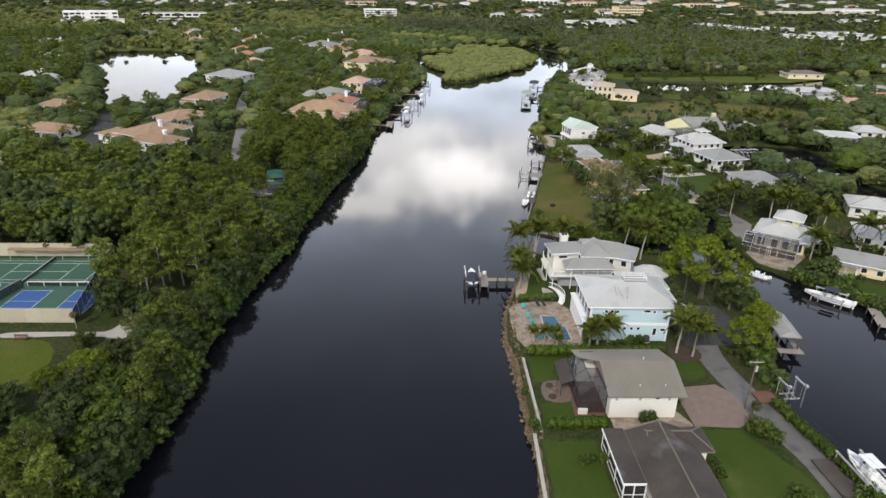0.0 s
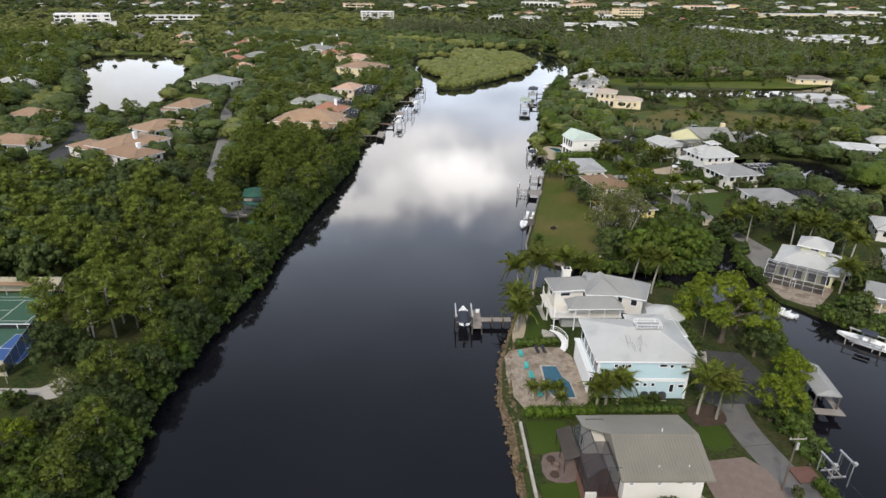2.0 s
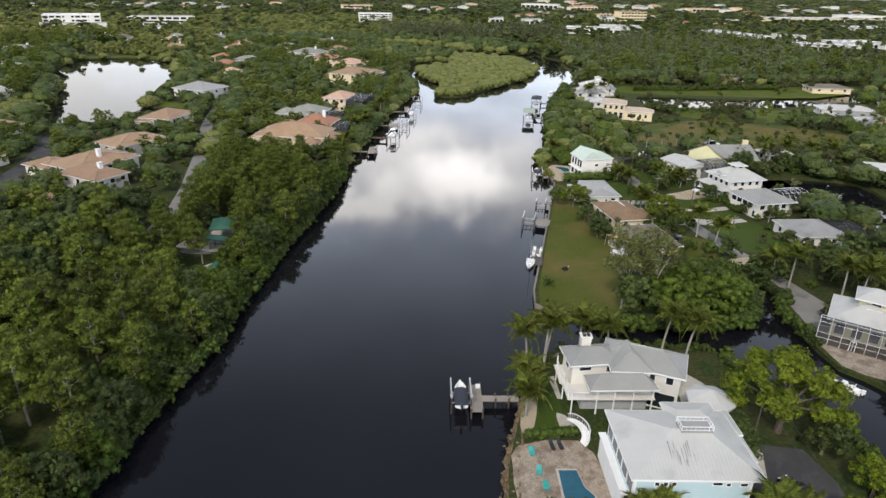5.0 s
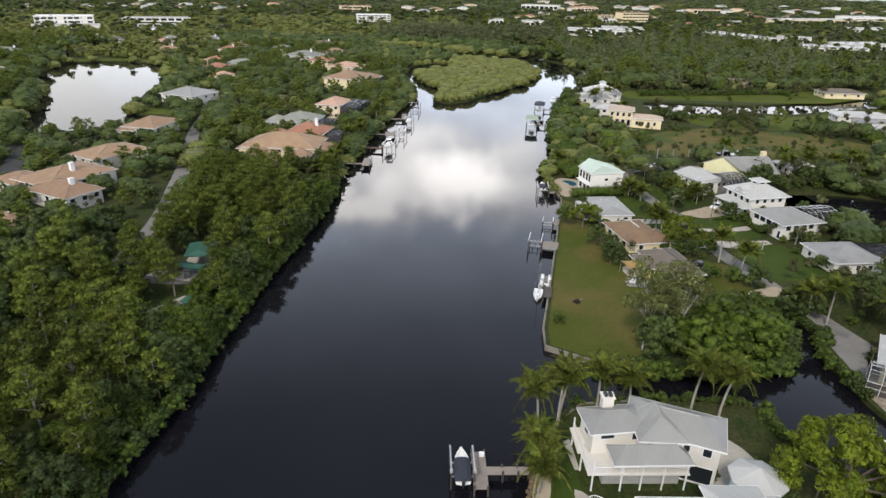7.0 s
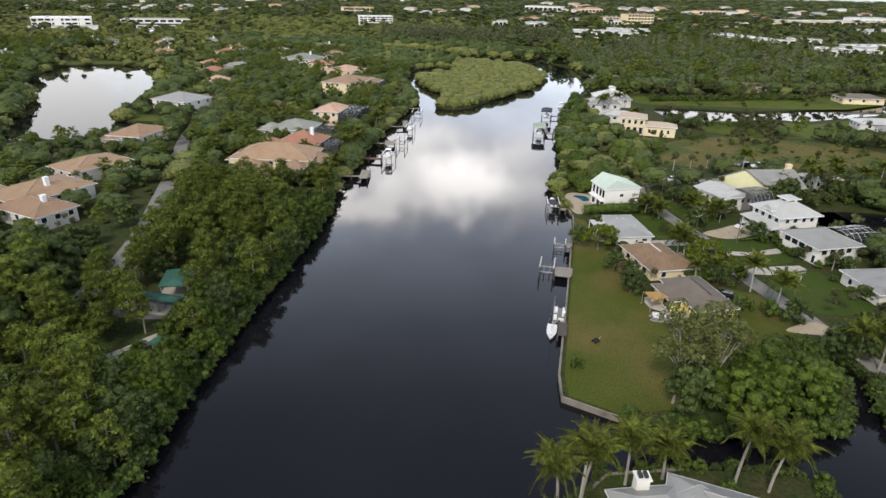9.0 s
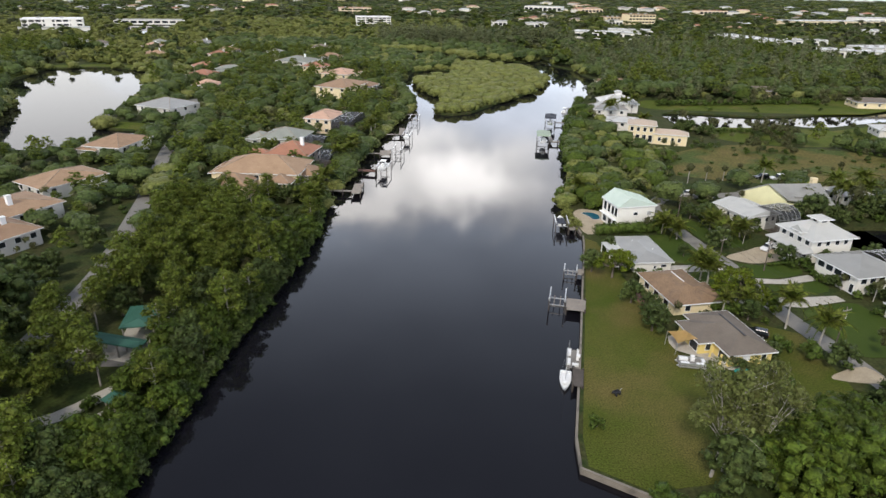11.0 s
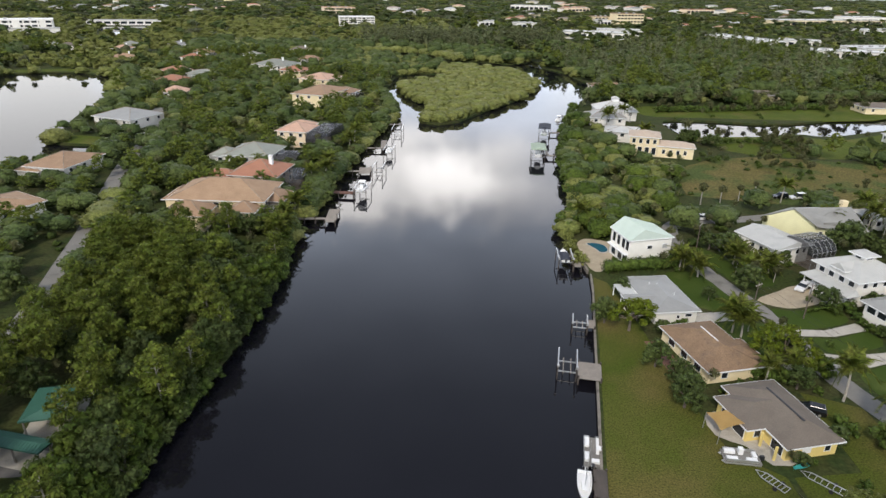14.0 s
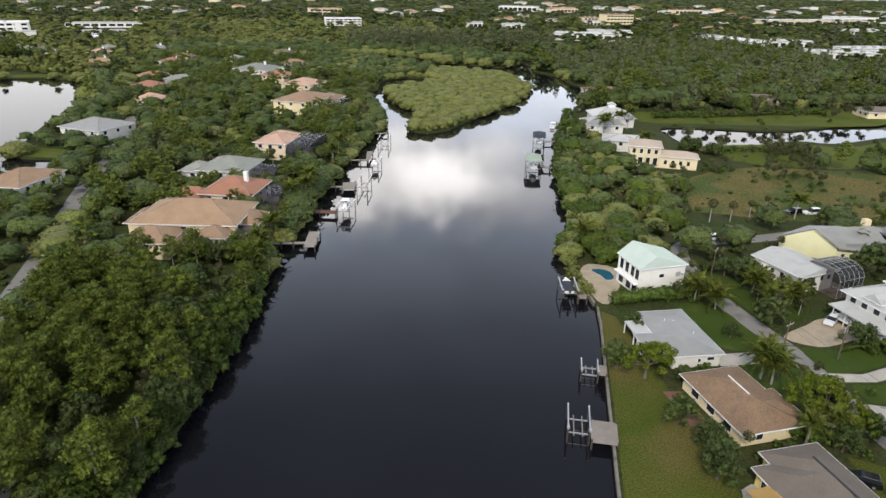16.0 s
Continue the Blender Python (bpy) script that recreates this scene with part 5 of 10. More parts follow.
def rot_block(hh, cx, cy, rz, w, d, z0, z1, wmat, eave, rise, rmat, ridge="x", over=0.6, seams=0.45, ends=(1, 1), wins=()):
    """A wall block with a roof of its own, turned within its house."""
    e = hh.e
    c, s = math.cos(radians(rz)), math.sin(radians(rz))
    clear(hh.plan([(cx + c * u - s * v, cy + s * u + c * v) for u, v in ((-w / 2 - 1, -d / 2 - 1), (w / 2 + 1, -d / 2 - 1), (w / 2 + 1, d / 2 + 1), (-w / 2 - 1, d / 2 + 1))]))
    m = pose(cx, cy, 0, 0, 0, rz)
    if wmat:
        wb = part("wall", box(-w / 2, -d / 2, z0, w / 2, d / 2, z1), M[wmat], e, at=m)
        for face, u, z, ww, wh in wins:
            t = 0.09
            rows = [(-ww / 2 - t, -0.06, -wh / 2 - t, ww / 2 + t, 0.03, -wh / 2), (-ww / 2 - t, -0.06, wh / 2, ww / 2 + t, 0.03, wh / 2 + t),
                    (-ww / 2 - t, -0.06, -wh / 2, -ww / 2, 0.03, wh / 2), (ww / 2, -0.06, -wh / 2, ww / 2 + t, 0.03, wh / 2)]
            mm = {"S": pose(u, -d / 2, z), "N": pose(-u, d / 2, z, 0, 0, 180), "E": pose(w / 2, u, z, 0, 0, 90), "W": pose(-w / 2, -u, z, 0, 0, -90)}[face]
            f = part("window", boxes(rows), M["trim"], e, at=m @ mm)
            part("pane", box(-ww / 2, -0.025, -wh / 2, ww / 2, 0.02, wh / 2), M["glass"], f)
    X0, Y0, X1, Y1 = -w / 2 - over, -d / 2 - over, w / 2 + over, d / 2 + over
    bm, a, b = roof_mesh(X0, Y0, X1, Y1, eave, rise, ridge, ends)
    r = part("roof", bm, M[rmat], e, at=m)
    if seams:
        part("seam", seam_mesh((X0, Y0, X1, Y1, eave), a, b, seams, ridge), M[rmat], r)
    rows = [((a.x, a.y, a.z + 0.02), (b.x, b.y, b.z + 0.02), 0.1)]
    for cc, ee in (((X0, Y0), a), ((X1, Y1), b), ((X1, Y0), b if ridge == "x" else a), ((X0, Y1), a if ridge == "x" else b)):
        rows.append(((cc[0], cc[1], eave + 0.02), (ee.x, ee.y, ee.z + 0.02), 0.09))
    part("ridge_cap", beams(rows, 5), M[rmat], r)
    g, t = 0.05, 0.2
    part("fascia", boxes([(X0 - g, Y0 - g, eave - t, X1 + g, Y0 - 0.002, eave + 0.02), (X0 - g, Y1 + 0.002, eave - t, X1 + g, Y1 + g, eave + 0.02),
                          (X0 - g, Y0, eave - t, X0 - 0.002, Y1, eave + 0.02), (X1 + 0.002, Y0, eave - t, X1 + g, Y1, eave + 0.02)]), M["trim"], e, at=m)
    return m


rot_block(h, 26.3, 110.6, 6, 7.4, 4.4, 0, 6.1, "white_wall", 6.2, 1.3, "metal_grey", "x", wins=(("S", -1.7, 5.2, 1.8, 0.5), ("S", 2.2, 5.0, 1.0, 1.0), ("W", 0, 4.8, 1.2, 1.0)))
# the wide last opening stands in for the garage door, built as a window
rot_block(h, 34.2, 109.8, -24, 11.4, 6.0, 0, 6.1, "offwhite_wall", 6.2, 1.8, "metal_grey", "x", wins=(("S", -2.6, 5.0, 1.0, 1.1), ("S", 1.6, 5.0, 1.0, 1.1), ("S", 4.2, 5.0, 1.0, 1.1), ("E", 0, 4.8, 0.9, 1.0), ("S", 3.2, 1.5, 4.2, 2.4)))
rot_block(h, 31.6, 108.8, -4, 5.4, 4.6, 3.4, 6.1, "offwhite_wall", 6.18, 1.9, "metal_grey", "y", ends=(1, 0), wins=(("S", -1.4, 5.0, 1.0, 1.1), ("S", 1.4, 5.0, 1.0, 1.1)))
# porch roof, upper terrace and posts
rot_block(h, 29.6, 105.6, 1, 9.6, 3.2, 0, 0, None, 4.6, 1.5, "metal_grey", "x", over=0.3)
part("terrace_floor", boxes([(22.2, 104.2, 2.55, 34.6, 108.2, 2.75), (21.6, 104.2, 2.55, 22.2, 113.2, 2.75), (21.2, 108.2, 2.55, 22.6, 113.2, 2.76)]), M["offwhite_wall"], h.e)
h.rail((22.3, 104.3), (26.0, 104.3), 2.75)
h.rail((26.2, 104.3), (34.4, 104.3), 2.75)
h.rail((21.7, 104.4), (21.7, 113.0), 2.75)
h.posts([(22.3, 104.4), (26.0, 104.4), (28.6, 104.5), (31.4, 104.5), (34.3, 104.5), (21.7, 108), (21.7, 113)], 0, 4.5)
h.walls(24, 105.6, 34, 108.5, 0, 2.5, "greytrim", keep=False)
part("chimney", boxes([(25.0, 112.3, 0, 26.5, 113.6, 8.0), (24.85, 112.15, 8.0, 26.65, 113.75, 8.2)]), M["white_wall"], h.e)
part("flue", boxes([(25.2, 112.5, 8.2, 25.65, 113.4, 8.5), (25.85, 112.5, 8.2, 26.3, 113.4, 8.5)]), M["dark"], h.e)
sheet("patio", smooth_line([(20.8, 105), (22.7, 103.4), (23.1, 100.2), (21, 99.9), (20.6, 102.4)], 2) , -0.3, 0.05, M["concrete"], "grey stone path beside the porch", "patio", keep=True)
sheet("patio", [(21.6, 108.5), (22.3, 108.5), (22.2, 114.7), (21.1, 114.2)], -0.3, 0.05, M["concrete"], "pale walk beside the house", "patio")
sheet("patio", smooth_line([(39, 104.5), (45.4, 105.1), (48, 109.7), (45.3, 115.3), (41, 117.7), (37.9, 116.7)], 2), -0.3, 0.04, M["concrete"], "pale paved yard behind the house", "patio")
sheet("beach_edge", smooth_line([(14.8, 100.3), (16.8, 101.8), (18.2, 107.5), (19.8, 113.7), (19.1, 115.6), (17, 110.1), (15.1, 104.4)], 2), -0.3, 0.028, M["sand"], "sandy strip along the bank", "path")

# yellow house with the screened cage across the side canal
h = House("house", 85.9, 129.8, -37, "pale yellow house with a pale metal roof and a roof cupola")
B = (-5.5, -5.3, 5.6, 5.6)
h.walls(*B[:2], *B[2:], 0, 3.4, "pale_yellow_wall")
h.roof(*B, 3.5, 3.0, "metal_white", "x", (1, 1), over=0.9, seams=0.5)
E2 = (5.6, -1.6, 9.0, 4.8)
h.walls(*E2[:2], *E2[2:], 0, 3.0, "pale_yellow_wall")
h.roof(4.0, -1.6, 9.0, 4.8, 3.2, 1.6, "metal_white", "x", (0.2, 1), over=0.8, seams=0.5)
C2 = (-2.0, -0.6, 2.9, 4.2)
h.walls(*C2[:2], *C2[2:], 4.2, 6.9, "pale_yellow_wall", keep=False)
h.roof(*C2, 7.0, 1.7, "metal_white", "x", (1, 1), over=0.9, seams=0.5)
h.window("S", C2, 0.2, 5.9, 1.5, 1.7, cross=True)
part("balcony_floor", box(-0.7, -2.2, 4.75, 1.9, -0.66, 4.9), M["trim"], h.e)
h.rail((-0.6, -2.1), (1.8, -2.1), 4.9, 0.8)
for u in (-4, -1.2, 1.6, 4.2):
    h.window("S", B, u, 1.6, 1.6, 2.1)
for u in (-3.4, 0):
    h.window("E", B, u, 1.9, 1.0, 1.3)
h.window("S", E2, 0.4, 1.7, 1.0, 1.2)
cage(80.2, 124.6, -36, 11.8, 5.0, 2.7, "white-framed screened pool cage on the yellow house", 1.5, nx=6)
t = House("house", 98.1, 112.8, -33, "low cream house with a grey shingle roof and a rear veranda")
B = (-8, -3.5, 8, 3.5)
t.walls(*B[:2], *B[2:], 0, 2.7, "cream_wall")
t.roof(*B, 2.85, 1.7, "shingle_grey", "x", (0, 0), over=0.7, gable="cream_wall")
for u in (-2, 1, 4, 6.5):
    t.window("S", B, u, 1.5, 1.1, 1.1)
t.walls(-7.9, -5.5, -3.4, -3.5, 0, 0.12, "concrete")
t.posts([(-7.8, -5.4), (-5.6, -5.4), (-3.5, -5.4)], 0.12, 2.6)
part("veranda_roof", boxes([(-8.2, -5.8, 2.5, -3.0, -3.3, 2.62)]), M["shingle_grey"], t.e)

t = House("house", 159.9, 227.9, -18, "white two-storey stilt house with a flat-pitched white roof")
B = (-6.5, -4.5, 6.5, 4.5)
t.walls(-2, -4.5, 6.5, 4.5, 0, 2.8, "white_wall").walls(*B[:2], *B[2:], 2.8, 5.8, "white_wall")
t.roof(*B, 5.95, 1.3, "metal_white", "x", over=1.0)
t.posts([(-6.2, -4.2), (-6.2, 0), (-6.2, 4.2), (-4, -4.2)], 0, 2.8)
for u in (-4, -1, 2, 5):
    t.window("S", B, u, 4.4)
t.rail((-6.4, -5.5), (-1, -5.5), 2.9)

t = House("house", 102.5, 177.7, 4, "house with a grey shingle hip roof and a dark screened rear")
B = (-6.2, -5.8, 6.2, 5.8)
t.walls(*B[:2], *B[2:], 0, 2.8, "offwhite_wall")
t.roof(*B, 3.0, 2.3, "shingle_grey", "x", over=0.6)
cage(112.6, 179.3, 4, 7, 9, 2.6, "dark screened pool cage beside a grey roof", 1.0, "dark", 3)
for u in (-3, 0, 3):
    t.window("W", B, u, 1.5)
    t.window("S", B, u, 1.5)

# yellow cottage
h = House("house", 57.9, 172.2, 9, "yellow stucco cottage with a tan shingle hip roof")
B, B2 = (-4.2, -7.0, 4.2, 7.0), (-7.2, -2.4, -4.2, 4.6)
h.walls(*B[:2], *B[2:], 0, 2.5, "yellow_wall").walls(*B2[:2], *B2[2:], 0, 2.5, "yellow_wall")
h.roof(*B, 2.6, 1.9, "shingle_tan", "y", over=0.6)
h.roof(-7.2, -2.4, -0.5, 4.6, 2.62, 1.5, "shingle_tan", "x", (1, 0.2), over=0.6)
part("ridge_vent", box(-0.14, -4.5, 4.47, 0.14, 3.6, 4.56), M["dark"], h.e)
h.window("S", B, -0.9, 1.5, 1.3, 1.0, pane="trim")
h.window("S", B, 2.6, 1.4, 0.9, 1.1)
h.window("W", B, 5.2, 1.25, 2.2, 2.1)
h.window("W", B2, 1.8, 1.25, 2.4, 2.1)
h.window("W", B2, -1.8, 1.3, 1.1, 1.2)
h.window("S", B2, 0.3, 1.4, 1.0, 1.3)
h.posts([(-5.6, -6.6), (-5.6, -3.6)], 0, 2.45, "yellow_wall", 0.14)
sheet("patio", smooth_line([(47.8, 174.7), (47.5, 170.1), (50.9, 167.8), (52.9, 163.8), (57.5, 164.7), (54.9, 170.3), (51.8, 175.4)], 2), -0.3, 0.05, M["concrete"], "pale concrete patio round the yellow cottage", "patio")
s = thing("shade_sail", pose(0, 0, 0), "yellow fabric shade sail on poles over a patio", "shade sail")
bm = bmesh.new()
cor = [Vector(c) for c in ((46.3, 171.9, 2.9), (50.3, 173, 2.6), (50.9, 169.3, 2.9), (46.9, 168.3, 2.5))]
grid = [[None] * 9 for _ in range(9)]
for i in range(9):
    for j in range(9):
        u, v = i / 8, j / 8
        p = cor[0] * (1 - u) * (1 - v) + cor[1] * u * (1 - v) + cor[2] * u * v + cor[3] * (1 - u) * v
        pull = 0.5 * (math.sin(u * math.pi) * abs(v - 0.5) + math.sin(v * math.pi) * abs(u - 0.5))
        ctr = (cor[0] + cor[1] + cor[2] + cor[3]) / 4
        p = p + (ctr - p) * pull * 0.45
        grid[i][j] = bm.verts.new(p - Vector((0, 0, 0.25 * math.sin(u * math.pi) * math.sin(v * math.pi))))
for i in range(8):
    for j in range(8):
        bm.faces.new((grid[i][j], grid[i + 1][j], grid[i + 1][j + 1], grid[i][j + 1]))
bmesh.ops.solidify(bm, geom=bm.faces[:], thickness=0.02)
part("cloth", bm, M["sail_yellow"], s)
for c in (cor[0], cor[3]):
    part("pole", beams([((c.x - 0.1, c.y, 0), (c.x, c.y, c.z + 0.1), 0.05)]), M["alu"], s)

h = House("house", 55.6, 191, 10, "house with a brown shingle hip roof")
B = (-5.0, -7.3, 5.0, 7.3)
h.walls(*B[:2], *B[2:], 0, 2.5, "cream_wall")
h.roof(*B, 2.6, 1.9, "shingle_brown", "y", over=0.6)
h.roof(0.5, -6.6, 6.4, 0.5, 2.62, 1.4, "shingle_brown", "x", (0.2, 1), over=0.5)
h.walls(4.5, -6.2, 6.2, 0.2, 0, 2.5, "cream_wall")
part("ridge_vent", box(-0.1, -1.6, 4.46, 0.1, 3.4, 4.54), M["trim"], h.e)
for u in (-4, 0, 4):
    h.window("W", B, u, 1.4, 1.8, 1.5)
h.window("S", B, -2, 1.4)
sheet("patio", [(46.8, 186.5), (50, 186.5), (48.7, 196.4), (45.7, 196.5)], -0.3, 0.05, M["wood_red"], "reddish paved strip with clutter beside the brown-roofed house", "patio")

h = House("house", 53.8, 210.8, 4, "white house with a pale grey low roof beside a lawn")
B = (-4.4, -7.6, 4.4, 7.6)
h.walls(*B[:2], *B[2:], 0, 2.7, "white_wall")
h.roof(*B, 2.8, 1.0, "metal_grey", "y", over=0.5)
h.walls(-8, -4.4, -4.4, -0.4, 0, 2.5, "white_wall")
h.roof(-8.2, -4.6, -1, 0.0, 2.72, 0.7, "metal_grey", "x", (1, 0.2), over=0.3)
part("lanai_roof", box(-8.2, 0.6, 2.45, -4.6, 5.2, 2.6), M["metal_white"], h.e)
h.posts([(-8, 0.8), (-8, 5), (-6.2, 5)], 0, 2.45)
h.window("S", B, 0.5, 1.4, 0.5, 0.7)
h.window("S", B, 2.6, 1.7, 1.3, 0.6)
h.window("W", (-8, -4.4, -4.4, -0.4), 0, 1.3, 1.8, 1.6)
for x, y in ((-1.2, 3), (0.2, 2.4), (2, -2)):
    part("roof_vent", beams([((x, y, 2.9), (x, y, 3.9), 0.08)]), M["trim"], h.e)

# tall white house with the pale green roof
h = House("house", 57.8, 235.3, 12, "tall white stucco house with a pale green metal roof")
B = (-5.6, -4.4, 5.6, 4.4)
h.walls(*B[:2], *B[2:], 0, 6.6, "white_wall")
h.roof(*B, 6.8, 2.6, "metal_green", "y", (0, 0), over=0.35, seams=0.5, skew=0.3, gable="white_wall")
for u in (-2.8, -0.6, 1.6, 3.4):
    h.window("W", B, u, 5.0, 1.3, 2.3, "trim")
for u in (-2.4, 0.6, 3.0):
    h.window("W", B, u, 1.6, 1.8, 2.2, "trim")
h.window("S", B, -0.2, 4.6, 1.2, 0.8)
h.window("S", B, 3.9, 4.6, 1.3, 1.1, pane="greytrim")
for u in (-2.6, 0.8, 3.4):
    h.window("S", B, u, 2.0, 1.0, 0.5)
part("balcony", boxes([(-6.6, -4.2, 2.9, -5.62, 4.2, 3.1)]), M["trim"], h.e)
sheet("patio", smooth_line([(44.1, 228.5), (47.4, 228.1), (52.6, 238.4), (53.3, 244.7), (47.5, 247.2), (44, 241.8)], 3), -0.3, 0.03, M["sand"], "pale paving and sand round a small pool", "patio")
pl = thing("swimming_pool", pose(0, 0, 0), "small dark blue kidney-shaped pool", "swimming pool")
pp = smooth_line([(47.2, 243.7), (49.5, 244.1), (51.4, 242.4), (51.2, 239.1), (49.3, 238.3), (48.6, 240.7)], 4)
part("coping", prism([(50 + (x - 50) * 1.15, 243 + (y - 243) * 1.12) for x, y in pp], 0, 0.08), M["concrete"], pl)
part("pool_water", prism(pp, 0, 0.1), M["pool"], pl)

# the white row east of the street
h = House("house", 92.4, 237.4, 18, "white house with a broad bright white metal roof", (0.84, 0.84, 0.9))
B = (-6.6, -7.6, 6.0, 7.0)
h.walls(*B[:2], *B[2:], 0, 5.0, "white_wall")
h.roof(*B, 5.1, 1.5, "metal_white", "y", (0, 0), over=0.8, seams=0.5, gable="white_wall")
h.walls(-8.4, 2, -6.6, 6.6, 0, 4.3, "white_wall")
for u in (-4, -1, 2, 4.6):
    h.window("S", B, u, 3.4)
    h.window("W", B, u, 3.4)
cage(99.3, 232.6, 18, 7.5, 8, 4.8, "dark-framed tall screened cage beside a white roof", 1.8, "greytrim", 5)
h = House("house", 99.1, 215.1, 12, "white two-storey house with a white hip roof, cupola and porch", (0.9, 0.9, 0.92))
B = (-6.2, -5.6, 7.0, 6.4)
h.walls(*B[:2], *B[2:], 0, 6.8, "white_wall")
h.roof(*B, 6.7, 3.6, "metal_white", "x", (1, 1), over=1.0, seams=0.5)
C3 = (-1.3, -1.3, 2.1, 1.9)
h.walls(*C3[:2], *C3[2:], 8.6, 10.5, "white_wall", keep=False)
h.roof(*C3, 10.6, 1.0, "metal_white", "x", over=0.7, seams=0.5)
h.window("S", C3, 0, 10.0, 1.6, 0.6)
h.window("W", C3, 0, 10.0, 1.4, 0.6)
D3 = (-6.6, -1.9, -2.0, 1.7)
h.walls(*D3[:2], *D3[2:], 6.6, 7.6, "white_wall", keep=False)
h.roof(*D3, 7.7, 1.5, "metal_white", "x", (0, 0.1), over=0.4, seams=0.5, gable="white_wall")
h.window("W", D3, 0, 7.7, 1.5, 1.0)
bm, _, _ = roof_mesh(-9.9, -7.0, -6.3, 7.2, 3.7, 0.9, "y", (0.6, 0.6), skew=0.95)
part("porch_roof", bm, M["metal_white"], h.e)
part("porch_floor", box(-9.2, -6.2, 1.1, -6.2, 6.4, 1.3), M["trim"], h.e)
h.rail((-9.1, -6.1), (-9.1, 6.3), 1.3)
h.posts([(-9.1, y) for y in (-6, -3, 0, 3, 6.2)], 0, 3.9)
for u in (-4.2, -1.4, 1.6, 4.4):
    h.window("S", B, u, 5.4, 1.2, 1.2)
    h.window("W", B, u, 5.4, 1.4, 1.2)
    h.window("W", B, u, 2.4, 1.2, 1.9)
    h.window("S", B, u, 2.2, 0.9, 1.2)
st = thing("outdoor_stair", pose(88.9, 213.2, 0.0, 0, 0, 12), "white outdoor stair up to a porch", "stairs")
stm = mesh_of("step", *box_data(-0.7, 0, 0, 0.7, 0.3, 0.06), M["trim"])
for k in range(7):
    piece("step", stm, st, pose(1.2, -2.4 + k * 0.3, 0.15 + k * 0.17))
for sx in (0.5, 1.9):
    part("stringer", beams([((sx, -2.4, 0.1), (sx, -0.2, 1.3), 0.09)], 4), M["trim"], st)
    part("handrail", beams([((sx, -2.4, 1.0), (sx, -0.2, 2.2), 0.05), ((sx, -2.4, 0.0), (sx, -2.4, 1.0), 0.05), ((sx, -1.2, 0.6), (sx, -1.2, 1.6), 0.04)], 4), M["trim"], st)
h = House("house", 99.8, 199, 12, "white raised house with a pale grey hip roof and screened veranda", (0.92, 0.92, 0.92))
B = (-6.2, -6.2, 6.8, 6.4)
h.walls(*B[:2], *B[2:], 0, 4.8, "white_wall")
h.roof(*B, 4.9, 2.8, "metal_grey", "x", (1, 1), over=0.9, seams=0.5)
for u in (-4.6, -2, 0.6, 3.2):
    h.window("W", B, u, 3.6, 2.0, 1.5)
    h.window("S", B, u, 3.6, 1.6, 1.4)
h.window("W", B, 5.2, 1.4, 1.0, 2.1)
cage(111.4, 204, 12, 9, 8, 3.2, "white-framed arched screened cage by the water", 2.0, nx=5)
# a long house whose west gable stands at a slant to its ridge
yh = thing("house", pose(0, 0, 0), "large pale yellow house with a grey metal gable roof", "house", "houses")
base = [(98.8, 253.6), (109.9, 247.1), (122.6, 245.9), (122.9, 256.6), (111.5, 262.5)]
clear(base, 0.6)
part("wall", prism(base, -0.2, 2.6), M["pale_yellow_wall"], yh)
bm = bmesh.new()
C0, A0, B0, E0, D0 = (bm.verts.new((x, y, 2.6)) for x, y in base)
C1, A1, P1 = bm.verts.new((98.8, 253.6, 4.1)), bm.verts.new((109.9, 247.1, 4.1)), bm.verts.new((104.9, 250.0, 7.5))
R1, D1 = bm.verts.new((120.6, 251.2, 7.4)), bm.verts.new((111.5, 262.5, 3.4))
for f in ((C0, A0, A1, P1, C1), (A0, B0, R1, P1, A1), (B0, E0, R1), (E0, D0, D1, R1), (D0, C0, C1, D1), (C1, P1, R1, D1)):
    for q in range(1, len(f) - 1):
        bm.faces.new((f[0], f[q], f[q + 1]))
part("gable", bm, M["pale_yellow_wall"], yh)


def roof_slab(corners, thick=0.16):
    """A sloping sheet of roofing with a thickness, and its raised seams."""
    bm = bmesh.new()
    lo = [bm.verts.new(c) for c in corners]
    up = [bm.verts.new((c[0], c[1], c[2] + thick)) for c in corners]
    bm.faces.new(up)
    bm.faces.new(lo[::-1])
    for q in range(4):
        r = (q + 1) % 4
        bm.faces.new((lo[q], lo[r], up[r], up[q]))
    slab = part("roof", bm, M["metal_grey"], yh)
    a, b, c, d = (Vector(p) + Vector((0, 0, thick + 0.02)) for p in corners)
    n = max(4, int((c - d).length / 0.6))
    part("seam", beams([(tuple(a.lerp(b, k / n)), tuple(d.lerp(c, k / n)), 0.025) for k in range(n + 1)], 4), M["metal_grey"], slab)


roof_slab([(109.6, 246.0, 3.75), (123.6, 244.9, 2.45), (121.2, 251.3, 7.5), (104.4, 249.7, 7.65)])
roof_slab([(104.4, 249.7, 7.65), (121.2, 251.3, 7.5), (112.4, 263.4, 3.1), (98.0, 254.4, 3.75)])
roof_slab([(121.2, 251.3, 7.5), (123.6, 244.9, 2.45), (123.9, 257.4, 2.45), (121.1, 251.4, 7.5)])
part("chimney", box(119.6, 252.6, 2, 121.2, 254.2, 8.8), M["cream_wall"], yh)
part("dormer_roof", prism([(111.5, 246.6), (117, 246.2), (117.2, 249.4), (112, 249.8)], 4.2, 4.9), M["metal_grey"], yh)
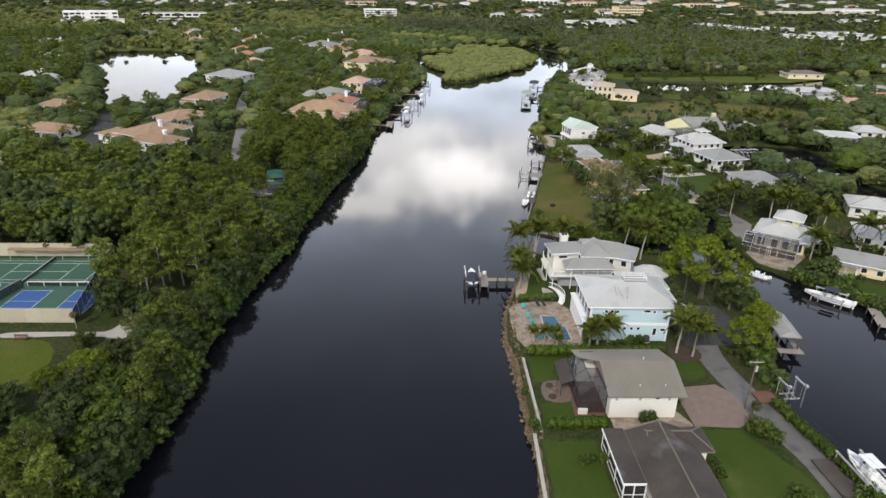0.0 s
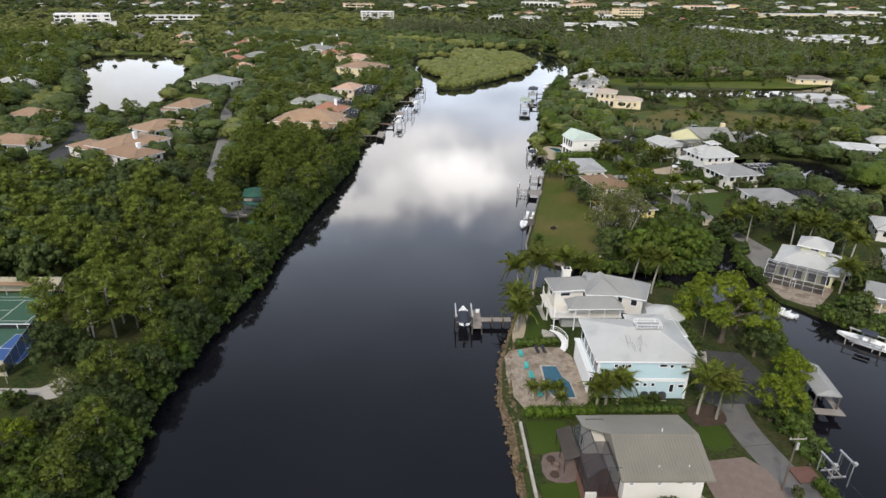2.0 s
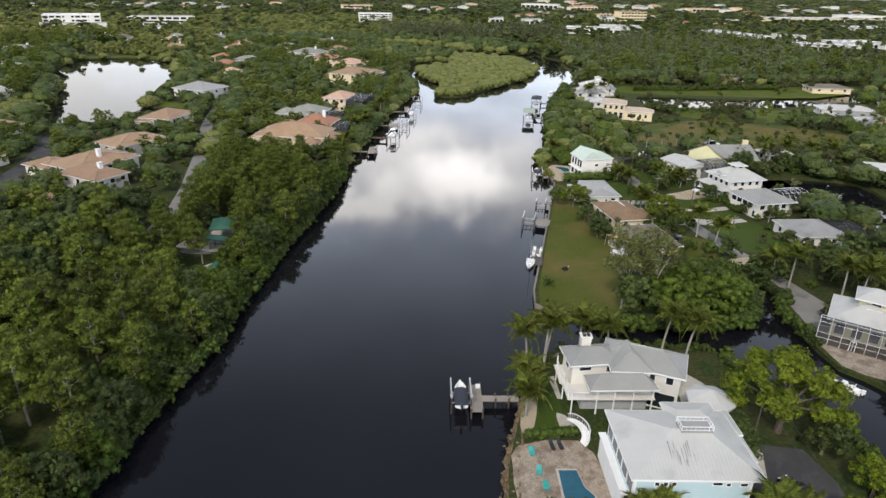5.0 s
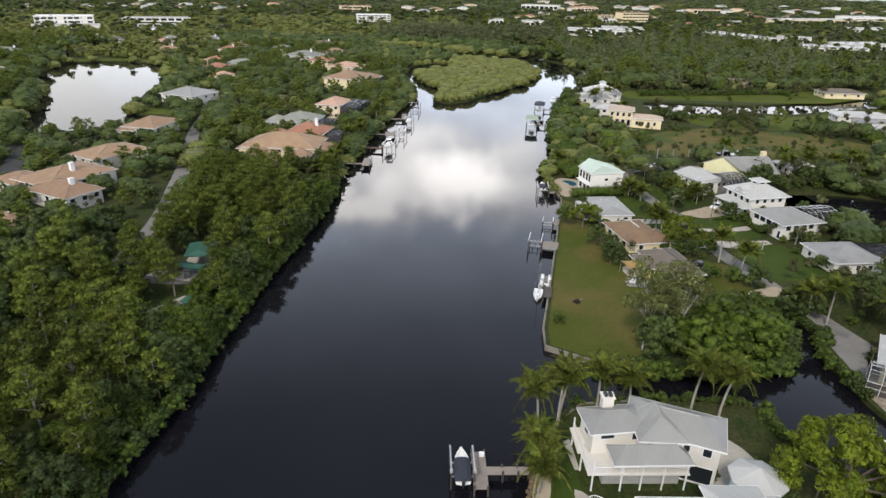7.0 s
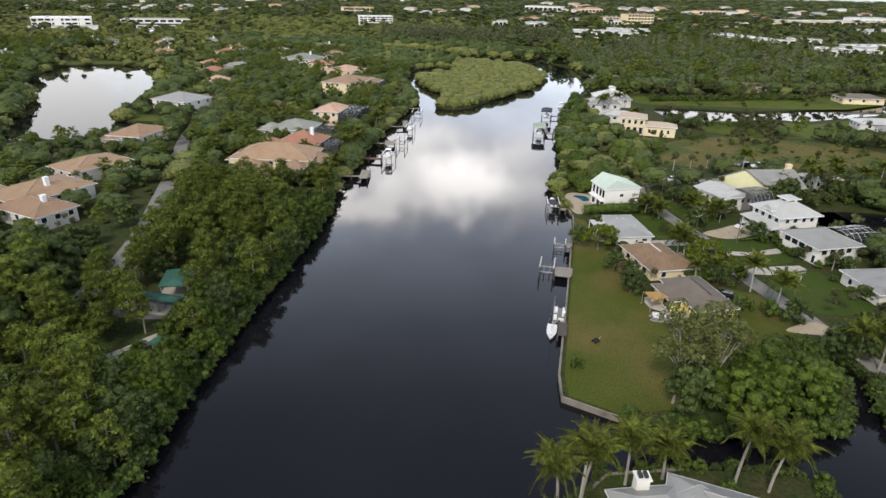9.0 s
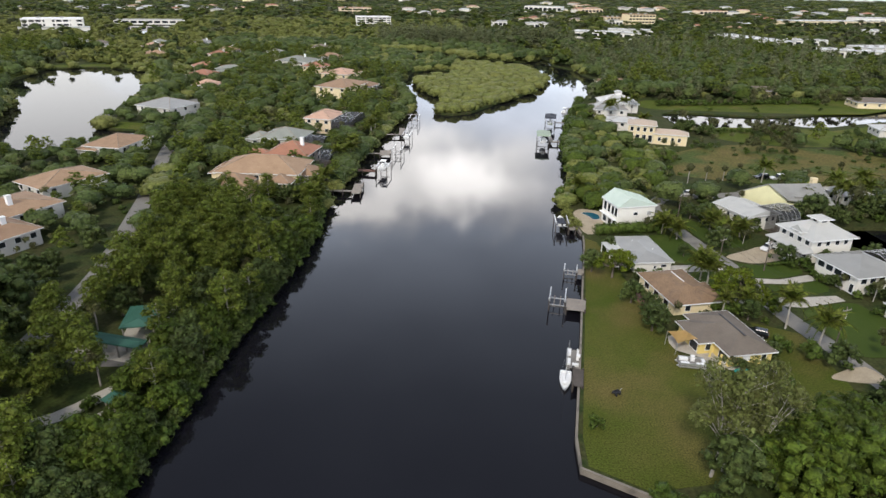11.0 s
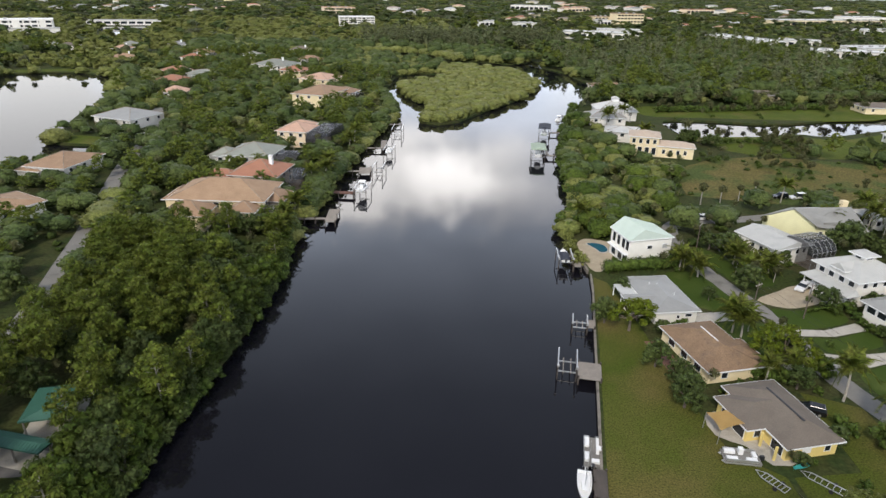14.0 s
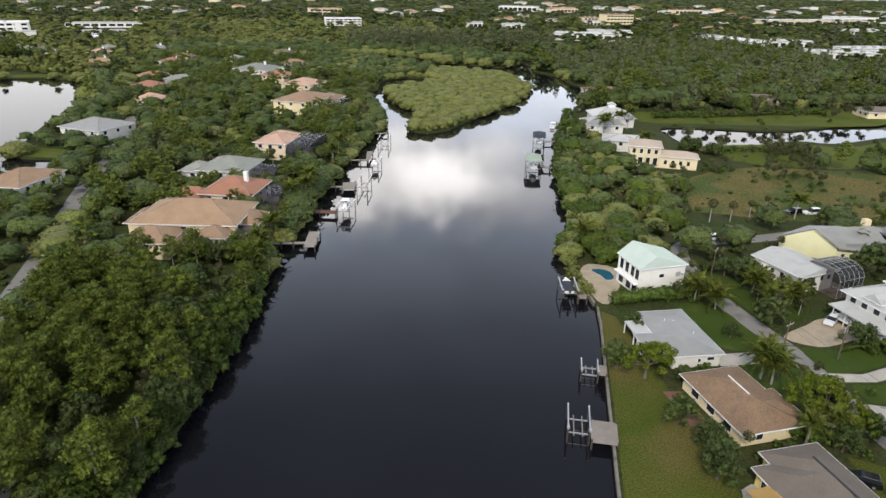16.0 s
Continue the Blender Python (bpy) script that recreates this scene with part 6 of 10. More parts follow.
# added windows with dark panes stand in for the posted porch on this side
for u in (0.12, 0.32, 0.52, 0.72, 0.9):
    wx, wy = 109.9 + 12.7 * u, 247.1 - 1.2 * u
    w_ = part("window", box(wx - 0.55, wy - 0.06, 0.9, wx + 0.55, wy + 0.1, 2.2), M["trim"], yh)
    part("pane", box(wx - 0.45, wy - 0.09, 1.0, wx + 0.45, wy - 0.065, 2.1), M["dark"], w_)

# cream mansion, pyramid roofs and neighbours up the right bank
h = House("house", 94.8, 339.0, -18, "cream two-storey mansion with arched ground floor openings", (0.9, 0.9, 1.05))
h.front = 5.0
B, B2 = (-6.2, -6.0, 6.2, 6.0), (6.2, -6.0, 21, 2.6)
h.walls(*B[:2], *B[2:], 0, 7.2, "cream_wall").walls(*B2[:2], *B2[2:], 0, 4.2, "cream_wall")
h.roof(*B, 7.3, 1.6, "tile_sand", "x", over=0.7)
h.roof(6.0, -6.0, 21, 2.6, 4.3, 1.5, "tile_sand", "x", (0.3, 1), over=0.7)
for u in (-4.4, -1.5, 1.5, 4.4):
    h.window("S", B, u, 5.6, 1.3, 1.6)
    h.window("S", B, u, 2.0, 1.7, 2.7)
    h.window("W", B, u, 5.6, 1.3, 1.6)
    h.window("W", B, u, 2.0, 1.7, 2.7)
for u in (-5, -2, 1, 4):
    h.window("S", B2, u, 2.2, 1.2, 1.5)


def plain_house(x, y, rz, w, d, eave, rise, wall, roof, label, ridge="x", ends=(1, 1), over=0.7, nwin=3, chimney=False, wing=None, caps="deckstone", front=0.0):
    """A house seen from afar: walls, a hip roof with ridge caps, a row of windows a side, sometimes a wing and a chimney."""
    h = House("house", x, y, rz, label)
    h.front = front
    B = (-w / 2, -d / 2, w / 2, d / 2)
    h.walls(*B[:2], *B[2:], 0, eave, wall)
    h.roof(*B, eave + 0.1, rise, roof, ridge, ends, over=over, caps=caps)
    for k in range(nwin):
        u = (k - (nwin - 1) / 2)
        for zc in ([eave - 1.3] if eave < 5 else [1.5, eave - 1.3]):
            h.window("S", B, u * w / nwin, zc, 1.4, 1.3)
            h.window("E" if x < 0 else "W", B, u * d / nwin, zc, 1.4, 1.3)
    if chimney:
        part("chimney", boxes([(w * 0.2, -0.6, eave, w * 0.2 + 1.1, 0.6, eave + rise + 1.2), (w * 0.2 - 0.1, -0.7, eave + rise + 1.2, w * 0.2 + 1.2, 0.7, eave + rise + 1.4)]), M["trim"], h.e)
    if wing:
        wx, wy, ww, wd, we = wing
        h.walls(wx - ww / 2, wy - wd / 2, wx + ww / 2, wy + wd / 2, 0, we, wall)
        h.roof(wx - ww / 2, wy - wd / 2, wx + ww / 2, wy + wd / 2, we + 0.1, rise * 0.7, roof, "y" if wd > ww else "x", over=over, caps=caps)
        h.window("S", (wx - ww / 2, wy - wd / 2, wx + ww / 2, wy + wd / 2), 0, we - 1.3, 1.6, 1.3)
    return h


P = plain_house
P(93.6, 362.2, -18, 14, 12, 4.4, 1.4, "offwhite_wall", "metal_white", "white-roofed house behind mangroves", front=9)
h = P(104.7, 411.4, -5, 19, 18, 4.6, 4.2, "offwhite_wall", "metal_white", "large house with a white pyramid roof and lantern", front=10)
part("lantern", box(-1.6, -1.6, 8.2, 1.6, 1.6, 9.7), M["trim"], h.e)
bm, _, _ = roof_mesh(-2, -2, 2, 2, 9.8, 1.0)
part("lantern_roof", bm, M["metal_white"], h.e)
P(96, 396.8, -5, 17, 14, 3.8, 3.0, "offwhite_wall", "metal_grey", "house with a broad grey metal hip roof", front=8)
for x, y, rz, w, d, wl_, rf, lab in (
        (214, 322, -15, 14, 10, "offwhite_wall", "metal_white", "white-roofed bungalow among palms and lawns"),
        (220.1, 334.9, -15, 20, 12, "offwhite_wall", "shingle_grey", "grey-roofed bungalow among palms and lawns"),
        (224.2, 353.9, -12, 26, 12, "offwhite_wall", "metal_white", "white-roofed long house among palm trees"),
        (259, 335.7, -15, 30, 13, "cream_wall", "tile_salmon", "house with a long terracotta tile roof"),
        (224.5, 318.2, -15, 14, 10, "peach_wall", "tile_pink", "small pinkish house with a tile roof"),
        (267.1, 365.3, -12, 24, 13, "offwhite_wall", "metal_grey", "grey-roofed long house among palm trees"),
        (293.3, 345.5, -12, 24, 13, "offwhite_wall", "metal_white", "white-roofed house among dark trees"),
        (262, 432, -5, 24, 14, "cream_wall", "shingle_tan", "house with a wide tan hip roof"),
        (354.6, 472.8, -5, 30, 22, "offwhite_wall", "metal_white", "house with a wide white hip roof"),
        (208.7, 471.4, 0, 34, 16, "cream_wall", "shingle_tan", "house with a wide low tan roof"),
        (127.8, 497.8, 0, 24, 14, "cream_wall", "shingle_brown", "brown-roofed house among trees"),
        (186.2, 248.2, -15, 12, 9, "offwhite_wall", "metal_white", "small white-roofed house among palms"),
        (134.5, 257.5, 10, 10, 8, "white_wall", "metal_white", "small white waterside house"),
        (111.3, 129.2, -25, 12, 9, "offwhite_wall", "metal_white", "white-roofed house beside the lane"),
        (123.4, 151.6, -25, 12, 10, "offwhite_wall", "metal_white", "white-roofed house among palms")):
    P(x, y, rz, w, d, 3.4, 1.8, wl_, rf, lab)

# houses on the left bank
h = P(-51.5, 269, -5, 26, 17, 6.0, 3.8, "cream_wall", "tile_tan", "large cream mansion with a complex tan tile roof", wing=(-6, -12.5, 11, 9, 4.4), front=0)
h.walls(5, -13.5, 12, -8, 0, 4.6, "cream_wall")
h.roof(5, -13.5, 12, -7, 4.7, 2.0, "tile_tan", "y", over=0.6, caps="deckstone")
h.walls(-16.5, -4, -13, 6, 0, 4.2, "cream_wall")
h.roof(-17, -4, -10, 6, 4.3, 2.2, "tile_tan", "y", over=0.5, caps="deckstone")
h.walls(13, -3, 16.5, 6, 0, 4.2, "cream_wall")
h.roof(10, -3, 16.8, 6, 4.3, 2.2, "tile_tan", "y", over=0.5, caps="deckstone")
cage(-35.5, 259, -8, 8, 12, 3.4, "dark screened pool cage behind the mansion", 1.2, "dark", 4)
P(-47.5, 294, -10, 15, 15, 5.0, 3.6, "peach_wall", "tile_salmon", "house with a salmon red tile roof", chimney=True, wing=(-11, -5, 11, 7, 3.6), front=0)
cage(-36.4, 293, -10, 8, 13, 3.6, "dark screened pool cage beside the salmon roof", 1.0, "dark", 4)
P(-56, 321, -10, 16, 16, 4.4, 3.2, "offwhite_wall", "tile_grey", "house with a grey-green tile roof", wing=(-10, -3, 8, 9, 3.8), front=0)
cage(-43, 318, -10, 8, 9, 3.6, "dark screened pool cage beside the grey-green roof", 1.0, "dark", 4)
P(-45.5, 350, -14, 12, 13, 6.4, 2.6, "peach_wall", "tile_pink", "two-storey peach house with a pink tile roof", wing=(-2, 9, 10, 8, 6.0), front=1)
cage(-34.4, 350, -10, 8.5, 24, 5.4, "black screened two-storey pool cage", 1.2, "dark", 4)
P(-49, 444, -20, 20, 28, 6.6, 3.4, "cream_wall", "tile_tan", "cream villa with a pale tile roof", wing=(8, 14, 12, 11, 5), front=6)
cage(-34, 444, -20, 10, 18, 4.2, "black screened pool cage beside a cream villa", 1.0, "dark", 3)
P(-57.3, 500.8, -20, 20, 20, 6.0, 3.0, "cream_wall", "tile_pink", "cream villa with a pinkish tile roof")
P(-99.8, 571.7, -20, 26, 22, 5.6, 3.4, "offwhite_wall", "tile_grey", "villa with a pale green-grey tile roof", chimney=True)
P(-81.5, 547.5, -20, 18, 16, 4.6, 2.6, "cream_wall", "tile_salmon", "villa with a salmon tile roof", chimney=True)
P(-128, 385, -25, 22, 19, 4.4, 3.2, "offwhite_wall", "metal_grey", "bungalow with a pale grey hip roof", front=1)
P(-116, 306, -12, 14, 19, 4.6, 3.0, "offwhite_wall", "tile_tan", "house with a tan tile roof by the lake", wing=(-6, -6, 8, 8, 3.2), front=1)
P(-112, 231, -28, 17, 22, 4.4, 2.8, "offwhite_wall", "tile_tan", "townhouse with a tan tile roof", chimney=True, wing=(-10, -8, 12, 10, 3.6), front=1)
P(-104.5, 216.5, -28, 17, 11, 4.2, 2.5, "offwhite_wall", "tile_tan", "townhouse with a tan tile roof", chimney=True, front=1)
P(-112, 260, -32, 14, 20, 4.2, 2.6, "offwhite_wall", "tile_tan", "townhouse with a tan tile roof", front=1)
P(-119.3, 187.5, -10, 14, 10, 3.4, 2.3, "offwhite_wall", "shingle_tan", "white bungalow with a brown-grey tile roof", nwin=4, front=1)
P(-107.9, 193.9, -15, 13, 9, 3.0, 2.2, "offwhite_wall", "tile_tan", "house with a tan tile roof", front=1)
P(-139.2, 183.4, -10, 22, 12, 3.2, 2.2, "offwhite_wall", "shingle_tan", "long house with a tan roof among trees", front=1)
P(-178.3, 284.7, -15, 16, 12, 3.6, 2.6, "offwhite_wall", "tile_tan", "house with a tan roof among trees", front=1)
P(-156, 235.8, -10, 18, 12, 3.4, 2.4, "offwhite_wall", "tile_tan", "house with a tan roof among trees", front=1)
P(-235.4, 366, -25, 24, 18, 4.0, 4.0, "offwhite_wall", "metal_white", "white-roofed house beside the round lake", chimney=True)
P(-330.7, 556.6, -20, 36, 20, 5.0, 4.0, "offwhite_wall", "tile_grey", "large pale house with a grey tile roof", chimney=True, wing=(-16, -8, 16, 16, 4))
P(-287.9, 462.8, -30, 34, 16, 5.0, 3.0, "offwhite_wall", "metal_white", "long white house by the lake", wing=(-14, 8, 16, 14, 4))
for x, y, rf in ((-229.6, 617.7, "tile_tan"), (-260.2, 686.8, "tile_pink"), (-315.7, 702, "shingle_tan"), (-176.4, 623.3, "tile_salmon"), (-161.8, 543.6, "tile_salmon"), (-148.8, 499.9, "tile_salmon"),
                 (-131.9, 455.6, "tile_pink"), (-139.4, 526.9, "tile_grey"), (-180.7, 661.8, "tile_tan"), (-135.2, 647.3, "tile_grey"), (-225.7, 731.8, "shingle_grey"), (-82.4, 619.8, "tile_tan"),
                 (-102.5, 697.6, "shingle_tan"), (-269.3, 726.9, "tile_grey"), (-382.7, 651.3, "shingle_tan"), (-388.8, 530.8, "tile_tan"), (-344.2, 718, "tile_grey")):
    P(x, y, random.uniform(-42.3, 38.7), random.uniform(13, 18), random.uniform(10, 14), 3.8, 2.8, "offwhite_wall", rf, "villa with a hipped tile roof among trees", chimney=random.random() < 0.5, nwin=2)


def pavilion(x, y, rz, w, d, z, rise, label, ridge="x"):
    e = thing("park_pavilion", pose(x, y, 0, 0, 0, rz), label, "pavilion", "park pavilions")
    bm, a, b = roof_mesh(-w / 2, -d / 2, w / 2, d / 2, z, rise, ridge, (0.5, 0.5))
    r = part("roof", bm, M["green_roof"], e)
    part("seam", seam_mesh((-w / 2, -d / 2, w / 2, d / 2, z), a, b, 0.5, ridge), M["green_roof"], r)
    n = max(2, int(max(w, d) / 3))
    for i in range(n):
        for s in (-1, 1):
            u = (i / (n - 1) - 0.5)
            px, py = (u * (w - 1), s * (d / 2 - 0.4)) if ridge == "x" else (s * (w / 2 - 0.4), u * (d - 1))
            part("post", box(px - 0.1, py - 0.1, 0, px + 0.1, py + 0.1, z), M["bark_grey"], e)
    part("floor", box(-w / 2 - 0.6, -d / 2 - 0.6, -0.2, w / 2 + 0.6, d / 2 + 0.6, 0.08), M["concrete"], e)
    c, s = math.cos(radians(rz)), math.sin(radians(rz))
    clear([(x + c * u - s * v, y + s * u + c * v) for u, v in ((-w / 2 - 2.5, -d / 2 - 5), (w / 2 + 2.5, -d / 2 - 5), (w / 2 + 1.5, d / 2 + 1), (-w / 2 - 2.5, d / 2 + 1))])
    return e


pavilion(-54.1, 168.2, -15, 13.5, 2.8, 3.0, 0.4, "long open shelter with a dark green metal roof")
pavilion(-51.7, 175.7, 10, 6.0, 8.2, 3.4, 0.8, "open park pavilion with a dark green metal roof", "y")
pavilion(-45.6, 152.2, -30, 3.2, 3.2, 2.6, 0.8, "small square shelter with a green roof")
sheet("path", smooth_line([(-61.1, 165.5), (-53.5, 164), (-48.1, 165), (-47, 169.5), (-48.6, 171.6), (-53.5, 171), (-60.4, 172)], 3), -0.3, 0.04, M["asphalt_old"], "pale paved area round the park shelters", "path")
sheet("path", smooth_line([(-63.9, 144.7), (-53.4, 149.7), (-48.1, 156.8), (-49.8, 158.6), (-55.5, 151.6), (-65, 146.8)], 3), -0.3, 0.04, M["concrete"], "narrow pale footpath among trees", "path")

# ---- docks, lifts and boats ----
def at(x, y, rz, z=0.0):
    return pose(x, y, z, 0, 0, rz)


def piles(parent, pts, top, mat="wood_dark", r=0.15, cap=False):
    for x, y in pts:
        p = part("piling", beams([((x, y, -2.9), (x, y, top), r)], 8), M[mat], parent)
        if cap:
            part("cap", beams([((x, y, top), (x, y, top + 0.22), r * 1.15, r * 0.2)], 8), M["trim"], p)


def planked(parent, x0, y0, x1, y1, z, along="x", mat="wood"):
    """A boarded deck on two stringers."""
    d = part("deck", box(x0, y0, z - 0.05, x1, y1, z), M[mat], parent)
    if along == "x":
        part("stringer", boxes([(x0, y0 + 0.15, z - 0.28, x1, y0 + 0.27, z - 0.055), (x0, y1 - 0.27, z - 0.28, x1, y1 - 0.15, z - 0.055)]), M["wood_dark"], d)
    else:
        part("stringer", boxes([(x0 + 0.15, y0, z - 0.28, x0 + 0.27, y1, z - 0.055), (x1 - 0.27, y0, z - 0.28, x1 - 0.15, y1, z - 0.055)]), M["wood_dark"], d)


def dock(x, y, rz, decks, pile_pts, label, z=0.45, top=0.9, mat="wood"):
    e = thing("dock", at(x, y, rz), label, "dock", "docks")
    for k, (x0, y0, x1, y1, along) in enumerate(decks):
        planked(e, x0, y0, x1, y1, z + 0.01 * k, along, mat)
    piles(e, pile_pts, top)
    return e


def hull_rings(L, W, H, n=12):
    rings = []
    for i in range(n + 1):
        t = i / n
        b = W / 2 * (1 - max(0.0, (t - 0.4) / 0.6) ** 2.3) * (0.93 + 0.07 * min(1, t * 4))
        b = max(b, 0.03)
        s = H * (0.86 + 0.3 * t * t)
        y = -L / 2 + L * t
        k = H * 0.55 * max(0, t - 0.6) ** 2 / 0.16
        rings.append([(-b, y, s), (-b * 0.86, y, H * 0.32 + k * 0.8), (0, y, k), (b * 0.86, y, H * 0.32 + k * 0.8), (b, y, s)])
    return rings


def boat(x, y, rz, L, W, z, label, style="console", hull="gel", top="gel", group="boats"):
    """A boat with its bow along its own y."""
    e = thing("boat", at(x, y, rz, z), label, "boat", group)
    H = 0.36 * W if style != "sail" else 0.42 * W
    R = hull_rings(L, W, H)
    bm = bmesh.new()
    vs = [[bm.verts.new(p) for p in r] for r in R]
    for a, b in zip(vs, vs[1:]):
        for k in range(4):
            bm.faces.new((a[k], a[k + 1], b[k + 1], b[k]))
    bm.faces.new(vs[0][::-1])
    bmesh.ops.recalc_face_normals(bm, faces=bm.faces)
    part("hull", bm, M[hull], e)
    bm = bmesh.new()                       # gunwale rim and sunken floor
    outer = [bm.verts.new((r[0][0], r[0][1], r[0][2])) for r in R] + [bm.verts.new((r[4][0], r[4][1], r[4][2])) for r in R[::-1]]
    inner = [bm.verts.new((v.co.x * 0.82, v.co.y * 0.93, v.co.z + 0.02)) for v in outer]
    low = [bm.verts.new((v.co.x * 0.78, v.co.y * 0.9, H * 0.5)) for v in outer]
    n = len(outer)
    for i in range(n):
        j = (i + 1) % n
        bm.faces.new((outer[i], outer[j], inner[j], inner[i]))
        bm.faces.new((inner[i], inner[j], low[j], low[i]))
    bm.faces.new(low)
    bmesh.ops.recalc_face_normals(bm, faces=bm.faces)
    part("cockpit", bm, M["gel"], e)
    if style == "covered":
        bm = bmesh.new()
        prev = None
        for i, r in enumerate(R):
            h = r[0][2] + 0.04 + 0.38 * math.sin(min(1, i / 9) * math.pi) ** 0.7
            row = [bm.verts.new((r[0][0] * 1.02, r[0][1], r[0][2] + 0.03)), bm.verts.new((r[0][0] * 0.45, r[0][1], h)), bm.verts.new((r[4][0] * 0.45, r[4][1], h)), bm.verts.new((r[4][0] * 1.02, r[4][1], r[4][2] + 0.03))]
            if prev and i < 9:
                for k in range(3):
                    bm.faces.new((prev[k], prev[k + 1], row[k + 1], row[k]))
            prev = row
        part("cover", bm, M["canvas_dark"], e)
    if style in ("console", "ttop"):
        part("console", boxes([(-0.4, -0.5, H * 0.5, 0.4, 0.35, H * 0.5 + 1.05)]), M["gel"], e)
        part("windscreen", box(-0.4, 0.36, H * 0.5 + 0.7, 0.4, 0.4, H * 0.5 + 1.45), M["glass"], e)
        part("seat", boxes([(-0.5, -1.5, H * 0.5, 0.5, -0.95, H * 0.5 + 0.75), (-0.5, -1.6, H * 0.5 + 0.75, 0.5, -1.5, H * 0.5 + 1.15)]), M["trim"], e)
        part("bow_cushion", prism([(-W * 0.28, L * 0.12), (W * 0.28, L * 0.12), (W * 0.16, L * 0.3), (-W * 0.16, L * 0.3)], H * 0.5, H * 0.5 + 0.4), M["trim"], e)
    if style == "ttop":
        zt = H * 0.5 + 2.1
        tt = part("hard_top", box(-W * 0.38, -1.7, zt, W * 0.38, 0.9, zt + 0.1), M[top], e)
        for sx in (-0.6, 0.6):
            for sy in (-0.7, 0.4):
                part("top_leg", beams([((sx, sy, H * 0.5), (sx * 1.1, sy * 1.3, zt), 0.03)], 5), M["alu"], e)
    if style != "sail":
        for sx in ((-0.35, 0.35) if W > 2.4 else (0.0,)):
            m = part("outboard_motor", boxes([(sx - 0.2, -L / 2 - 0.62, H * 0.75, sx + 0.2, -L / 2 - 0.05, H * 0.75 + 0.62), (sx - 0.08, -L / 2 - 0.4, -0.1, sx + 0.08, -L / 2 - 0.15, H * 0.75)]), M["dark" if style == "covered" else "trim"], e)
    if style == "sail":
        part("coachroof", prism([(-W * 0.25, -L * 0.1), (W * 0.25, -L * 0.1), (W * 0.18, L * 0.2), (-W * 0.18, L * 0.2)], H * 0.9, H * 0.9 + 0.35), M["gel"], e)
        part("mast", beams([((0, L * 0.08, H * 0.8), (0, L * 0.08, 8.8), 0.06, 0.04)], 6), M["alu"], e)
        part("boom", beams([((0, L * 0.08, 1.9), (0, -L * 0.38, 1.8), 0.07)], 6), M["trim"], e)
        part("stay", beams([((0, L * 0.5, H), (0, L * 0.08, 8.7), 0.012), ((0, -L * 0.48, H), (0, L * 0.08, 8.7), 0.012), ((-W / 2, 0, H), (0, L * 0.08, 8.6), 0.012), ((W / 2, 0, H), (0, L * 0.08, 8.6), 0.012)], 3), M["alu"], e)
    return e


def pontoon_boat(x, y, rz, L, W, z, label, canopy=None):
    e = thing("pontoon_boat", at(x, y, rz, z), label, "boat", "boats")
    for s in (-1, 1):
        part("float", beams([((s * W * 0.33, -L / 2, 0.3), (s * W * 0.33, L / 2 - 0.7, 0.3), 0.3), ((s * W * 0.33, L / 2 - 0.7, 0.3), (s * W * 0.33, L / 2, 0.45), 0.3, 0.05)], 10), M["alu"], e)
    part("deck", box(-W / 2, -L / 2, 0.6, W / 2, L / 2 - 0.3, 0.7), M["asphalt_pale"], e)
    for a, b in (((-W / 2, -L / 2 + 0.5), (-W / 2, L / 2 - 0.6)), ((W / 2, -L / 2 + 0.5), (W / 2, L / 2 - 0.6)), ((-W / 2, L / 2 - 0.6), (-0.5, L / 2 - 0.6)), ((0.5, L / 2 - 0.6), (W / 2, L / 2 - 0.6))):
        part("rail_panel", boxes([(min(a[0], b[0]) - 0.025, min(a[1], b[1]) - 0.025, 0.75, max(a[0], b[0]) + 0.025, max(a[1], b[1]) + 0.025, 1.2)]), M["alu"], e)
    for x0, y0, x1, y1 in ((-W / 2 + 0.1, L * 0.1, -W / 2 + 0.75, L * 0.38), (W / 2 - 0.75, L * 0.1, W / 2 - 0.1, L * 0.38), (-W / 2 + 0.1, -L * 0.38, -W / 2 + 0.75, -L * 0.12), (-0.2, -L * 0.42, W / 2 - 0.3, -L * 0.32)):
        part("bench", boxes([(x0, y0, 0.7, x1, y1, 1.12)]), M["gel"], e)
    part("console", boxes([(W / 2 - 0.8, -L * 0.1, 0.7, W / 2 - 0.15, L * 0.02, 1.65)]), M["gel"], e)
    if canopy:
        c = part("canopy", box(-W / 2, -L * 0.35, 2.65, W / 2, L * 0.12, 2.73), M[canopy], e)
        for sx in (-W / 2 + 0.05, W / 2 - 0.05):
            part("canopy_frame", beams([((sx, -L * 0.12, 1.3), (sx, -L * 0.34, 2.65), 0.025), ((sx, -L * 0.12, 1.3), (sx, L * 0.1, 2.65), 0.025)], 4), M["alu"], e)
    part("outboard_motor", boxes([(-0.2, -L / 2 - 0.55, 0.55, 0.2, -L / 2, 1.25)]), M["dark"], e)
    return e


